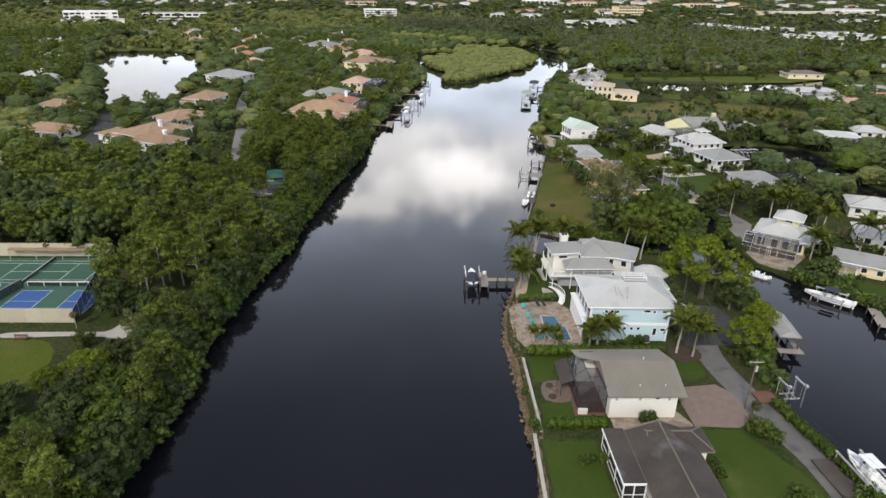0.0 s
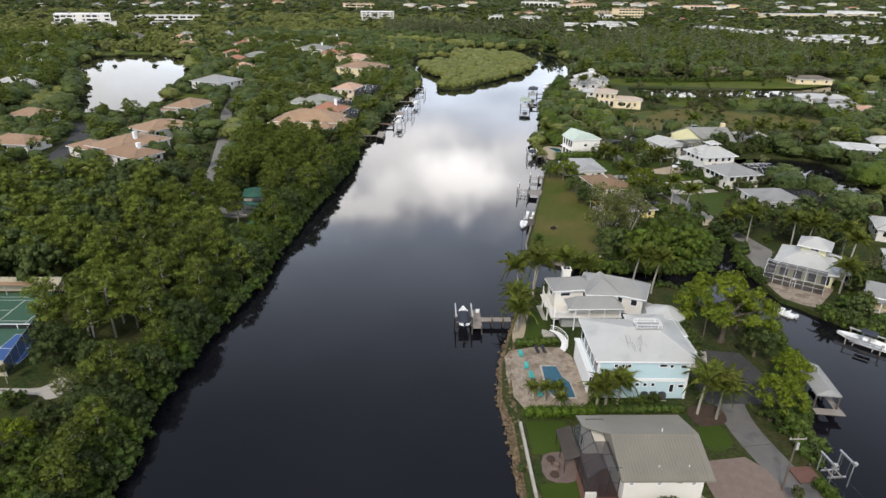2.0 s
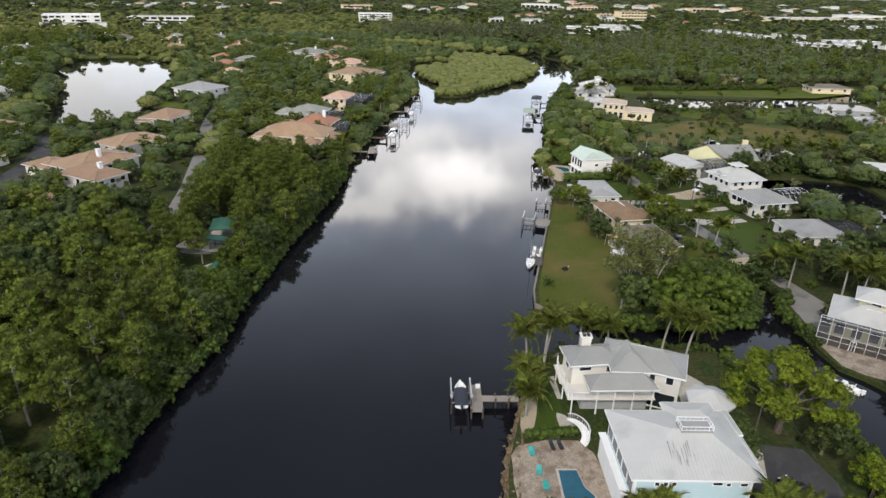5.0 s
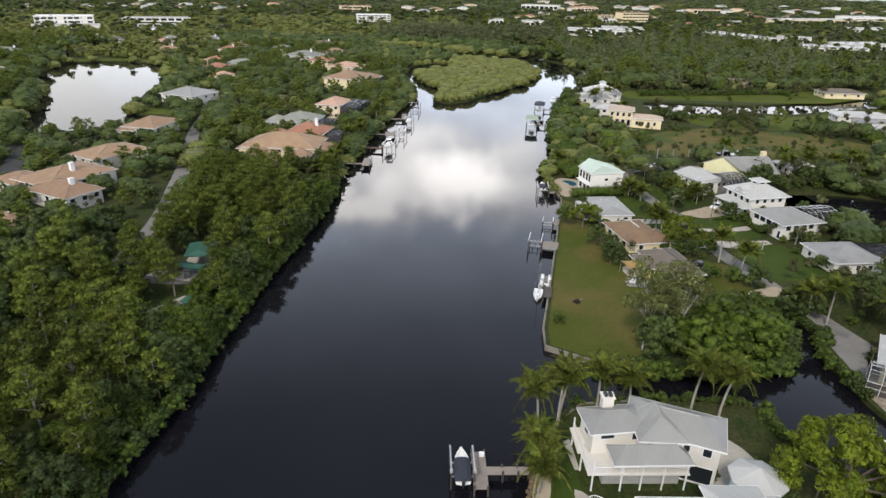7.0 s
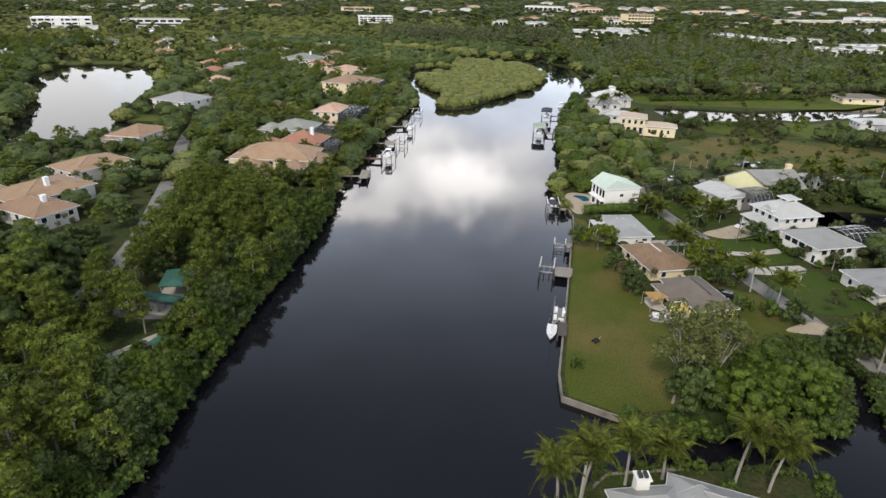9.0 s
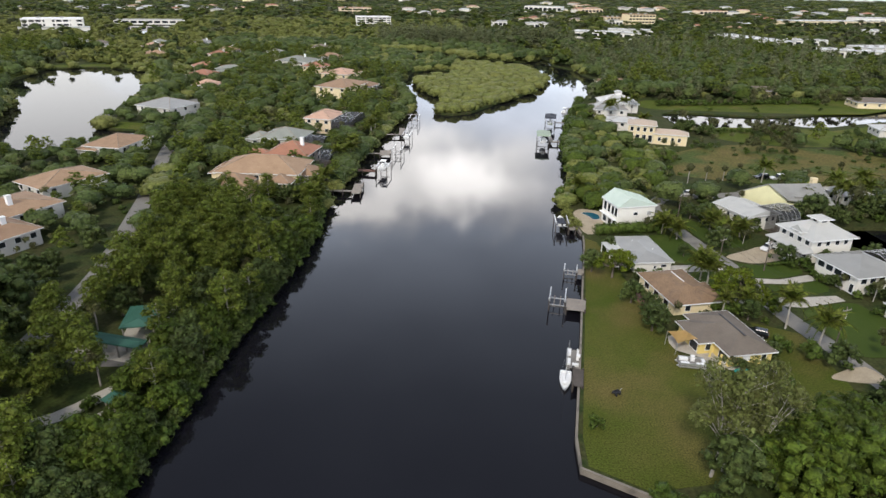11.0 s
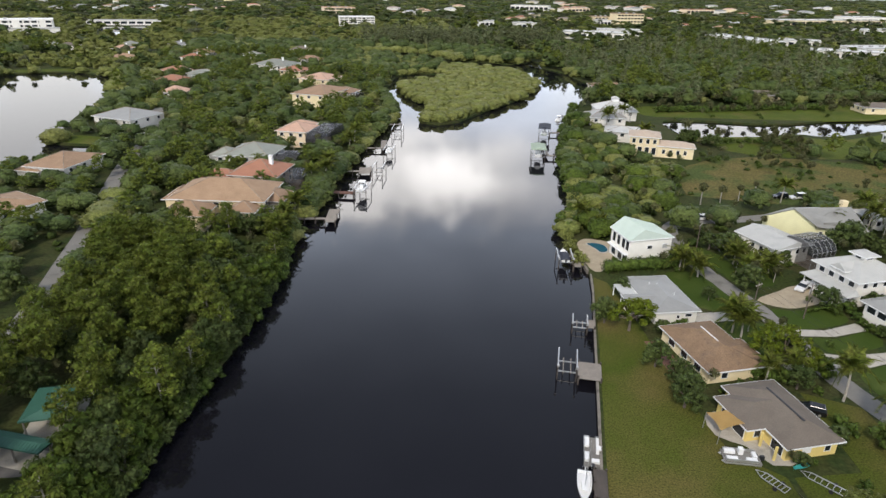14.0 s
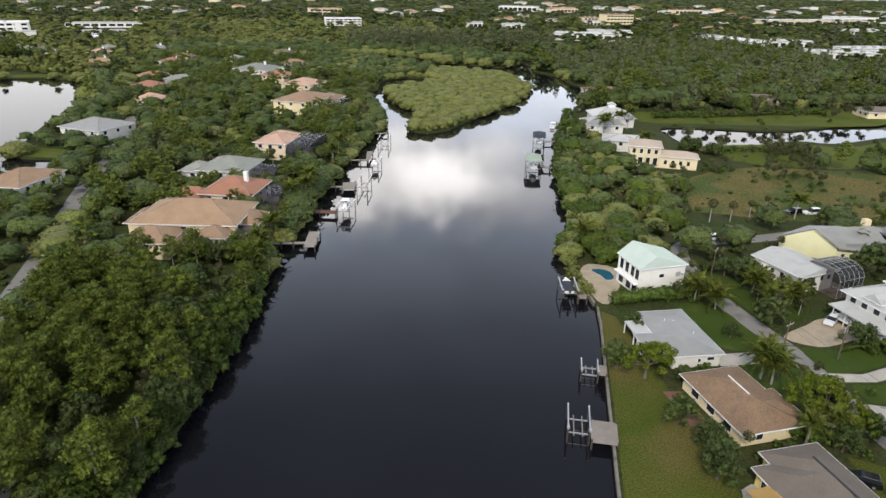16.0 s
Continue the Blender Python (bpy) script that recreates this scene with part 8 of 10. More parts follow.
# ---- far town ----
def block(x, y, rz, w, d, h, label, wall="town_wall", roof="metal_white", floors=1, bays=6, name="commercial_building", units=3, base=0.0):
    """A flat-roofed building: walls, parapet, roof deck, rows of windows and roof units."""
    e = thing(name, pose(x, y, base, 0, 0, rz), label, "building", "town buildings")
    part("wall", box(-w / 2, -d / 2, 0, w / 2, d / 2, h), M[wall], e)
    part("roof", box(-w / 2 - 0.4, -d / 2 - 0.4, h + 0.004, w / 2 + 0.4, d / 2 + 0.4, h + 0.35), M[roof], e)
    part("parapet", boxes([(-w / 2 - 0.4, -d / 2 - 0.4, h + 0.36, w / 2 + 0.4, -d / 2, h + 1.0), (-w / 2 - 0.4, d / 2, h + 0.36, w / 2 + 0.4, d / 2 + 0.4, h + 1.0)]), M[roof], e)
    fh = h / floors
    for f in range(floors):
        for k in range(bays):
            u = -w / 2 + (k + 0.5) * w / bays
            part("window", box(u - w / bays * 0.38, -d / 2 - 0.12, f * fh + fh * 0.3, u + w / bays * 0.38, -d / 2 - 0.01, f * fh + fh * 0.78), M["glass"], e)
    for k in range(units):
        u = -w / 2 + (k + 0.7) * w / (units + 0.6)
        part("roof_unit", box(u - 1.6, -1.6, h + 0.36, u + 1.6, 1.6, h + 2.2), M["greytrim"], e)
    c, s = math.cos(radians(rz)), math.sin(radians(rz))
    clear([(x + c * p - s * q, y + s * p + c * q) for p, q in ((-w / 2 - 4, -d / 2 - 9), (w / 2 + 4, -d / 2 - 9), (w / 2 + 4, d / 2 + 3), (-w / 2 - 4, d / 2 + 3))])
    return e


off = block(-470, 900, 24, 66, 24, 14, "three-storey white office building with dark window bands", "white_wall", "trim", 3, 9, "office_building", 2)
part("wing", box(-36, -24, 0, 40, -12.7, 5), M["white_wall"], off)
part("wing_roof", box(-36.5, -24.5, 5.004, 40.5, -12.7, 5.4), M["metal_white"], off)
part("stair_tower", boxes([(-8, -12.6, 0, 0, -12.05, 14.8), (20, -12.6, 0, 26, -12.05, 14.8)]), M["white_wall"], off)
block(-412, 1046, 14, 96, 10, 6.5, "long low white building beside a distant pond", "white_wall", "metal_white", 1, 9, units=0)
block(-88, 1116, 13, 54, 18, 13, "white mid-rise building among far woods", "white_wall", "trim", 4, 8, units=2)
block(-160, 1500, 18, 66, 30, 13, "distant building with a pink roof", "peach_wall", "tile_pink", 2, 8)
block(237, 930, -12, 86, 34, 8, "long white flat-roofed commercial building", "white_wall", "metal_white", 1, 8)
block(286, 985, -12, 60, 30, 8, "white flat-roofed commercial building", "white_wall", "metal_white", 1, 6)
block(400, 868, -78, 118, 34, 8, "long white flat-roofed commercial building", "white_wall", "metal_white", 1, 10, units=6)
block(458, 842, -30, 44, 26, 8, "white flat-roofed commercial building", "white_wall", "metal_white", 1, 5)
block(430, 712, -18, 60, 30, 8, "white flat-roofed commercial building behind woods", "white_wall", "metal_white", 1, 6, units=4)
block(494, 760, 10, 60, 34, 8, "white flat-roofed commercial building behind woods", "white_wall", "metal_white", 1, 6, units=4)
block(520, 700, 10, 60, 34, 8, "white flat-roofed commercial building behind woods", "white_wall", "metal_white", 1, 6, units=4)
block(372, 1222, 14, 52, 26, 20, "beige four-storey building with arched bays", "cream_wall", "tile_tan", 4, 8)
block(330, 1235, 14, 34, 20, 14, "beige lower wing of a town building", "cream_wall", "tile_tan", 3, 5)
block(800, 1330, 14, 270, 40, 11, "very long cream shopping block with pale roofs", "cream_wall", "metal_white", 1, 16, units=8)
block(900, 1370, 14, 90, 50, 16, "tall white shop in a shopping block", "white_wall", "metal_white", 1, 6)
block(725, 1086, 10, 66, 30, 8, "white flat-roofed commercial building", "white_wall", "metal_white", 1, 6)
block(310, 1830, -20, 100, 40, 14, "distant long white commercial roof", "white_wall", "metal_white", 1, 8)
block(430, 1810, 10, 60, 26, 10, "distant pinkish shopping block", "peach_wall", "tile_pink", 1, 6)
block(748, 1800, 18, 90, 30, 12, "distant building with a salmon tile roof", "peach_wall", "tile_salmon", 1, 7)
block(118, 1128, 13, 28, 16, 9, "small white building among far woods", "white_wall", "metal_white", 1, 4)
block(170, 1081, 13, 34, 18, 10, "small white building among far woods", "white_wall", "metal_white", 1, 4)
block(316, 1176, 13, 26, 14, 11, "small white building among far woods", "white_wall", "metal_white", 1, 4)
sheet("road", ribbon([(-240, 1040), (-120, 1010), (30, 1010), (200, 1010)], 10), -0.3, 0.02, M["asphalt_old"], "pale distant road among far woods", "road")
town = random.Random(11)
ROOFS = ["metal_white", "tile_tan", "tile_pink", "shingle_grey", "metal_white", "tile_salmon", "town_roof", "metal_grey"]
SPOTS = [(-708, 1428), (-647, 1455), (-601, 1474), (-545, 1499), (-690, 1490), (-620, 1540), (-560, 1580), (-500, 1540), (-40, 1480), (-10, 1500), (30, 1520), (60, 1600), (20, 1660), (90, 1700), (-450, 1480), (-420, 1560), (-520, 1660)]
while len(SPOTS) < 105:
    y = 1120 * (2600 / 1120) ** town.random()
    x = town.uniform(0.12, 0.85) * y if town.random() < 0.75 else town.uniform(-0.75, 0.1) * y
    if y < 1350 and x < 100:
        continue
    if open_ground(x, y):
        SPOTS.append((x, y))
for x, y in SPOTS:
    k = 1.0 + max(0, y - 1200) / 2600
    P(x, y, town.uniform(-40, 40), town.uniform(16, 30) * k, town.uniform(12, 18) * k, town.uniform(4.5, 7) * k, town.uniform(2, 3) * k, town.choice(["white_wall", "offwhite_wall", "cream_wall", "town_wall"]),
      town.choice(ROOFS), "distant pale town house among dark trees", nwin=1, caps=False)
lawn([(193, 900), (197, 730), (175, 712), (163, 760), (168, 830)], "park", "open green grass slope beyond the canal", 0.031)
lawn([(100, 764), (136, 756), (127, 722), (99, 725)], "park", "green grass bank at the far canal end", 0.031)
lawn([(298, 500), (280, 525), (305, 545), (345, 560), (350, 520), (320, 500)], "park", "green clearing among trees", 0.031)

# ---- vegetation ----
rng = np.random.default_rng(7)


def quad_mesh(name, co, quads, mat, inner=None, core=None):
    me = bpy.data.meshes.new(name)
    n, f = len(co), len(quads)
    me.vertices.add(n)
    me.vertices.foreach_set("co", np.asarray(co, np.float32).ravel())
    me.loops.add(f * 4)
    me.loops.foreach_set("vertex_index", np.asarray(quads, np.int32).ravel())
    me.polygons.add(f)
    me.polygons.foreach_set("loop_start", np.arange(0, f * 4, 4, dtype=np.int32))
    me.polygons.foreach_set("loop_total", np.full(f, 4, np.int32))
    me.materials.append(mat)
    if inner is not None:
        me.materials.append(core)
        me.polygons.foreach_set("material_index", np.asarray(inner, np.int32))
        me.polygons.foreach_set("use_smooth", np.asarray(inner, bool))
    me.update(calc_edges=True)
    return me


LUMP_V = np.array([(-0.6, -0.6, -0.6), (0.62, -0.6, -0.55), (0.58, 0.62, -0.6), (-0.6, 0.6, -0.6), (-0.55, -0.55, 0.66), (0.55, -0.52, 0.6), (0.5, 0.55, 0.7), (-0.52, 0.5, 0.62)]) * 1.12
LUMP_F = np.array([(3, 2, 1, 0), (4, 5, 6, 7), (0, 1, 5, 4), (1, 2, 6, 5), (2, 3, 7, 6), (3, 0, 4, 7)])


def dome_mesh(rows=3, around=8):
    """A rounded crown's inner mass."""
    v = [(0, 0, 1.0)]
    for i in range(1, rows + 1):
        a = i / (rows + 0.6) * math.pi * 0.72
        v += [(math.sin(a) * math.cos(2 * math.pi * (k + 0.5 * (i % 2)) / around), math.sin(a) * math.sin(2 * math.pi * (k + 0.5 * (i % 2)) / around), math.cos(a)) for k in range(around)]
    f = [(0, 1 + k, 1 + k + 1, 1 + (k + 2) % around) for k in range(0, around, 2)]
    for i in range(rows - 1):
        b = 1 + i * around
        f += [(b + k, b + around + k, b + around + (k + 1) % around, b + (k + 1) % around) for k in range(around)]
    return np.array(v), np.array(f)


DOME_V, DOME_F = dome_mesh()


def far_crown(blobs, leaves, size, core, extra):
    """A crown seen from afar: one rounded dome with a few clumps standing out of it and leaf sprigs over all."""
    b = np.array([q[:6] for q in blobs])
    lo, hi = (b[:, 2] - b[:, 5]).min(), (b[:, 2] + b[:, 5]).max()
    rad = np.percentile(np.hypot(b[:, 0], b[:, 1]) + b[:, 3], 80)
    c = (b[:, 0].mean(), b[:, 1].mean(), lo + (hi - lo) * 0.42)
    big = (*c, rad * 0.9, rad * 0.9, (hi - lo) * 0.5)
    V, F, I = foliage([big] + list(blobs[1::max(1, len(blobs) // extra)])[:extra], leaves, size, core)
    jig = 0.9 + 0.2 * rng.random((len(DOME_V), 1))
    V2 = np.array(c) + DOME_V * np.array(big[3:6]) * 0.9 * jig
    return np.concatenate([V, V2]), np.concatenate([F, DOME_F + len(V)]), np.concatenate([I, np.ones(len(DOME_F), np.int32)])


def foliage(blobs, leaves, size, core=0.6, upward=0.3, ragged=0.32, slim=1.0, loose=0.5):
    """Leaf sprigs over a set of clumps (x, y, z, rx, ry, rz): small turned quads in a loose shell round each clump, over a smaller inner mass."""
    V, F, I, base = [], [], [], 0
    vol = np.array([(b[3] * b[4] * b[5]) ** (2 / 3) for b in blobs])
    share = np.maximum(5, (leaves * vol / vol.sum()).astype(int))
    for b, n in zip(blobs, share):
        c, r = np.array(b[:3]), np.array(b[3:6])
        d = rng.normal(size=(n, 3))
        d[:, 2] += upward
        d /= np.linalg.norm(d, axis=1)[:, None]
        k = 1.0 - ragged * rng.random(n) ** 1.6 + 0.22 * rng.random(n) ** 3
        p = c + d * r * k[:, None]
        nrm = d + rng.normal(size=(n, 3)) * loose
        nrm[:, 2] += 0.25
        nrm /= np.linalg.norm(nrm, axis=1)[:, None]
        t = np.cross(nrm, rng.normal(size=(n, 3)))
        t /= np.linalg.norm(t, axis=1)[:, None] + 1e-9
        u = np.cross(nrm, t)
        s = size * (0.5 + 1.0 * rng.random(n))[:, None]
        e = slim * (0.7 + 0.6 * rng.random(n))[:, None]
        q = np.stack([p - t * s * 1.25 - u * s * 0.15 * e, p + t * s * 0.1 - u * s * 0.8 * e, p + t * s * 1.3 + u * s * 0.1 * e, p - t * s * 0.1 + u * s * 0.8 * e], 1)
        V.append(q.reshape(-1, 3))
        F.append(np.arange(n * 4).reshape(-1, 4) + base)
        I.append(np.zeros(n, np.int32))
        base += n * 4
        if core:
            V.append(c + LUMP_V * r * core * (0.85 + 0.3 * rng.random((len(LUMP_V), 1))))
            F.append(LUMP_F + base)
            I.append(np.ones(len(LUMP_F), np.int32))
            base += len(LUMP_V)
    return np.concatenate(V), np.concatenate(F), np.concatenate(I)


def lumps(n, radius, height, low, flat=0.75, small=0.45, skew=0.12):
    """Clumps over a lopsided dome, with a few inside it and some thrust out past the outline."""
    out = [(0, 0, low + (height - low) * 0.42, radius * 0.5, radius * 0.5, (height - low) * 0.34)]
    ox, oy = rng.normal() * skew * radius, rng.normal() * skew * radius
    stretch = 1 + rng.normal() * 0.14
    for i in range(n):
        a = i * 2.39996 + rng.random() * 0.7
        up = 0.02 + 0.96 * ((i + 0.5) / n) ** 0.8
        rr = radius * math.sqrt(max(0.03, 1 - up * up)) * (0.62 + 0.34 * rng.random())
        z = low + (height - low) * (0.12 + 0.78 * up) * (0.9 + 0.16 * rng.random())
        s = radius * small * (0.62 + 0.75 * rng.random())
        out.append((math.cos(a) * rr * stretch + ox * up, math.sin(a) * rr / stretch + oy * up, z, s, s * (0.85 + 0.3 * rng.random()), s * flat))
    return out


def limbs(height, low, radius, blobs, trunk_r, lean=0.0):
    bm = bmesh.new()
    top = Vector((lean, lean * 0.5, low + (height - low) * 0.35))
    mid = Vector((lean * 0.4, 0, low * 0.6))
    bm_beam(bm, (0, 0, -0.3), mid, trunk_r * 1.25, trunk_r * 0.9, 7)
    bm_beam(bm, mid, top, trunk_r * 0.9, trunk_r * 0.5, 6)
    for b in blobs[1::3]:
        bm_beam(bm, mid.lerp(top, 0.55), (b[0] * 0.85, b[1] * 0.85, b[2] * 0.96), trunk_r * 0.45, trunk_r * 0.12, 5)
    return bm


KINDS = {}


def kind(name, mat, bark, make, label, category="tree", variants=4):
    """Tree kinds: a few detailed shapes with trunk and crown meshes, and plainer crowns for woods."""
    shapes = []
    for v in range(variants):
        blobs, (leaves, size, core), tr = make(v)
        near = foliage(blobs, leaves, size, core)
        mid = foliage(blobs, int(leaves * 0.36), size * 1.35, core and core + 0.1)
        low = (foliage(blobs, int(leaves * 0.1), size * 1.8, core) if name in ("cabbage", "casuarina", "sparse", "pine") else far_crown(blobs, int(leaves * 0.085), size * 1.6, core + 0.26, 9))
        trunk = bpy.data.meshes.new("trunk")
        tr.to_mesh(trunk)
        tr.free()
        trunk.materials.append(M[bark])
        shapes.append({"crown": quad_mesh("crown", near[0], near[1], M[mat], near[2], LEAVES[mat]), "trunk": trunk, "full": near, "mid": mid, "low": low,
                       "far": foliage(blobs[:1] + blobs[1::5], 34, size * 3.8, core + 0.35), "dot": foliage(blobs[:1], 8, size * 5, core + 0.5)})
    KINDS[name] = {"shapes": shapes, "mat": mat, "label": label, "category": category, "bark": bark}


def mk_oak(v):
    b = lumps(26, 4.9, 9.5, 1.6, 0.72, 0.29)
    return b, (1500, 0.30, 0.62), limbs(9.5, 2.2, 4.6, b, 0.35)


def mk_pine(v):
    """Needle clumps held apart on long limbs, with gaps to the trunk between."""
    b = []
    n = 17
    for i in range(n):
        t = (i + 0.5) / n
        a, z = i * 2.39996 + rng.random() * 0.8, 5.6 + 7.6 * t + rng.random() * 0.8
        rr = (3.5 - 2.4 * t * t) * (0.45 + 0.55 * rng.random())
        s = (1.05 + 0.75 * rng.random()) * (1.0 - 0.15 * t)
        b.append((math.cos(a) * rr, math.sin(a) * rr, z, s * 1.2, s * 1.1, s * 0.62))
    bm = bmesh.new()
    bm_beam(bm, (0, 0, -0.3), (0.2, 0.1, 8), 0.24, 0.17, 7)
    bm_beam(bm, (0.2, 0.1, 8), (0.1, 0, 13), 0.17, 0.06, 6)
    for q in b:
        bm_beam(bm, (0.15, 0.05, q[2] - 1.2), (q[0] * 0.85, q[1] * 0.85, q[2] - 0.15), 0.08, 0.04, 4)
    return b, (1300, 0.27, 0.5), bm


def mk_broad(v):
    b = lumps(30, 6.6, 11.8, 3.6, 0.72, 0.2)[1:]
    return b, (2600, 0.30, 0.5), limbs(11.5, 3.2, 6.2, b, 0.42)


def mk_thick(v):
    b = lumps(26, 4.9, 8.8, 0.2, 0.8, 0.29)
    return b, (1700, 0.29, 0.64), limbs(8.6, 1.0, 4.8, b, 0.32)


def mk_shrub(v):
    b = lumps(7, 1.5, 2.1, 0.2, 0.8, 0.45)
    bm = bmesh.new()
    for k in range(4):
        bm_beam(bm, (0, 0, -0.1), (math.cos(k * 1.6) * 0.7, math.sin(k * 1.6) * 0.7, 1.2), 0.05, 0.02, 4)
    return b, (380, 0.17, 0.66), bm


def mk_mangrove(v):
    b = lumps(16, 4.4, 6.0, -0.9, 0.75, 0.33)
    return b, (1000, 0.3, 0.66), limbs(6.4, 1.0, 4.4, b, 0.2)


def mk_casuarina(v):
    b = [(rng.normal() * 1.0, rng.normal() * 1.0, 3 + i * 1.45, 2.1 - i * 0.15, 2.1 - i * 0.15, 1.7) for i in range(11)]
    bm = bmesh.new()
    bm_beam(bm, (0, 0, -0.3), (0, 0, 18), 0.3, 0.05, 6)
    return b, (700, 0.38, 0.45), bm


def mk_sparse(v):
    b = []
    bm = bmesh.new()
    bm_beam(bm, (0, 0, -0.3), (0.3, 0, 5.0), 0.2, 0.14, 7)
    for i in range(15):
        a = i * 2.4 + rng.random()
        q = Vector((math.cos(a) * (0.6 + 2.8 * rng.random()), math.sin(a) * (0.6 + 2.8 * rng.random()), 6.5 + 7.6 * rng.random()))
        mid = Vector((0.3 + q.x * 0.35, q.y * 0.35, 4.0 + (q.z - 4) * 0.45))
        bm_beam(bm, (0.25, 0, 3.4 + 1.5 * rng.random()), mid, 0.1, 0.06, 5)
        bm_beam(bm, mid, q, 0.06, 0.02, 4)
        for k in range(3):
            w = q + Vector((rng.normal(), rng.normal(), rng.normal() * 0.6)) * 1.1
            bm_beam(bm, mid.lerp(q, 0.6), w, 0.035, 0.012, 3)
        b.append((q.x, q.y, q.z, 1.3, 1.3, 1.1))
    return b, (2800, 0.19, 0.0), bm


def mk_cabbage(v):
    """A cabbage palm: a ball of stiff fan leaves on a bare stem."""
    h = 6.5
    b = [(0, 0, h, 1.5, 1.5, 1.25), (0, 0, h - 0.7, 1.1, 1.1, 0.8)]
    bm = bmesh.new()
    bm_beam(bm, (0, 0, -0.2), (0.1, 0, h * 0.5), 0.2, 0.17, 7)
    bm_beam(bm, (0.1, 0, h * 0.5), (0, 0, h), 0.17, 0.2, 7)
    return b, (340, 0.3, 0.45), bm


kind("oak", "oak", "bark", mk_oak, "dark green live oak with a dense rounded crown")
kind("pine", "pine", "bark_grey", mk_pine, "slash pine with clumped yellow-green needles and a bare trunk")
kind("broad", "bright", "bark", mk_broad, "broad bright green shade tree with a spreading clumped crown", variants=3)
kind("thick", "deepgreen", "bark", mk_thick, "dense deep green spreading tree by the inlet", variants=3)
kind("shrub", "shrub", "bark", mk_shrub, "rounded leafy green garden shrub", "shrub", 3)
kind("mangrove", "mangrove", "bark", mk_mangrove, "low dense yellow-green mangrove by the water")
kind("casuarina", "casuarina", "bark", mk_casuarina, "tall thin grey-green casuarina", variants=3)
kind("sparse", "dryleaf", "bark_grey", mk_sparse, "thin half-bare tree with pale branches and olive leaves", variants=3)
kind("cabbage", "cabbage", "bark_grey", mk_cabbage, "cabbage palm with a round shaggy head", "palm tree", 3)


def tree(k, x, y, s=1.0, label="", z=0.0, name="tree", wide=1.0, mat=None):
    K = KINDS[k]
    sh = K["shapes"][int(rng.integers(len(K["shapes"])))]
    if name == "tree" and k == "shrub":
        name = "shrub"
    e = thing(name, pose(x, y, z, 0, 0, float(rng.uniform(0, 360))) @ Matrix.Diagonal((s * wide, s * wide, s, 1)), label or K["label"], K["category"], K["category"] + "s")
    for nm in ("trunk", "crown"):
        piece(nm, sh[nm], e, Matrix.Identity(4))
    return e


STUFF = {}


def stuff(k, x, y, s, lod, wide=1.0, z=0.0):
    """Adds a tree to the woods of its kind."""
    K = KINDS[k]
    wide *= 1.22 if lod == "low" and k != "cabbage" else 1.0
    v, f, inner = K["shapes"][int(rng.integers(len(K["shapes"])))][lod]
    a = rng.uniform(0, 2 * math.pi)
    c, n = math.cos(a), math.sin(a)
    w = np.empty_like(v)
    w[:, 0] = (v[:, 0] * c - v[:, 1] * n) * s * wide + x
    w[:, 1] = (v[:, 0] * n + v[:, 1] * c) * s * wide + y
    w[:, 2] = v[:, 2] * s * (0.88 if lod == "low" else 1.0) + z
    L = STUFF.setdefault((k, lod), [[], [], 0, []])
    L[3].append(inner)
    L[0].append(w)
    L[1].append(f + L[2])
    L[2] += len(v)


def grow_stuff():
    for (k, lod), (V, F, n, I) in STUFF.items():
        K = KINDS[k]
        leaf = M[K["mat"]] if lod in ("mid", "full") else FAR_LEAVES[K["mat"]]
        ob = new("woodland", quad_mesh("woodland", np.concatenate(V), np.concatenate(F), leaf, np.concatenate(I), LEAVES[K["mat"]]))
        tagged(ob, "dense wooded canopy, " + K["label"].split(" with ")[0], "woodland", kind="stuff")


COUNT = {"n": 0}
WOODED = []         # outlines already planted


def scatter(poly, gap, kinds, size=(0.8, 1.2), near=False, wide=1.0, margin=0.0, detail=True):
    """Fills an outline with trees on a shaken grid, keeping clear of water, roads and buildings."""
    WOODED.append(poly)
    xs, ys = [p[0] for p in poly], [p[1] for p in poly]
    y = min(ys)
    row = 0
    while y < max(ys):
        x = min(xs) + (gap / 2 if row % 2 else 0)
        while x < max(xs):
            px, py = x + rng.uniform(-0.36, 0.36) * gap, y + rng.uniform(-0.36, 0.36) * gap
            x += gap
            if not inside(px, py, poly) or not open_ground(px, py):
                continue
            if margin and not all(open_ground(px + u * margin, py + v * margin) for u, v in ((1, 0), (-1, 0), (0, 1), (0, -1))):
                continue
            k = kinds[int(rng.integers(len(kinds)))]
            s = float(rng.uniform(*size))
            d = math.hypot(px, max(0.0, py - 116, 10 - py))
            if near and COUNT["n"] < 185:
                COUNT["n"] += 1
                tree(k, px, py, s, wide=wide)
            else:
                stuff(k, px, py, s, ("full" if near else "mid" if d < 130 else "low") if detail else "far", wide)
        y += gap * 0.87
        row += 1


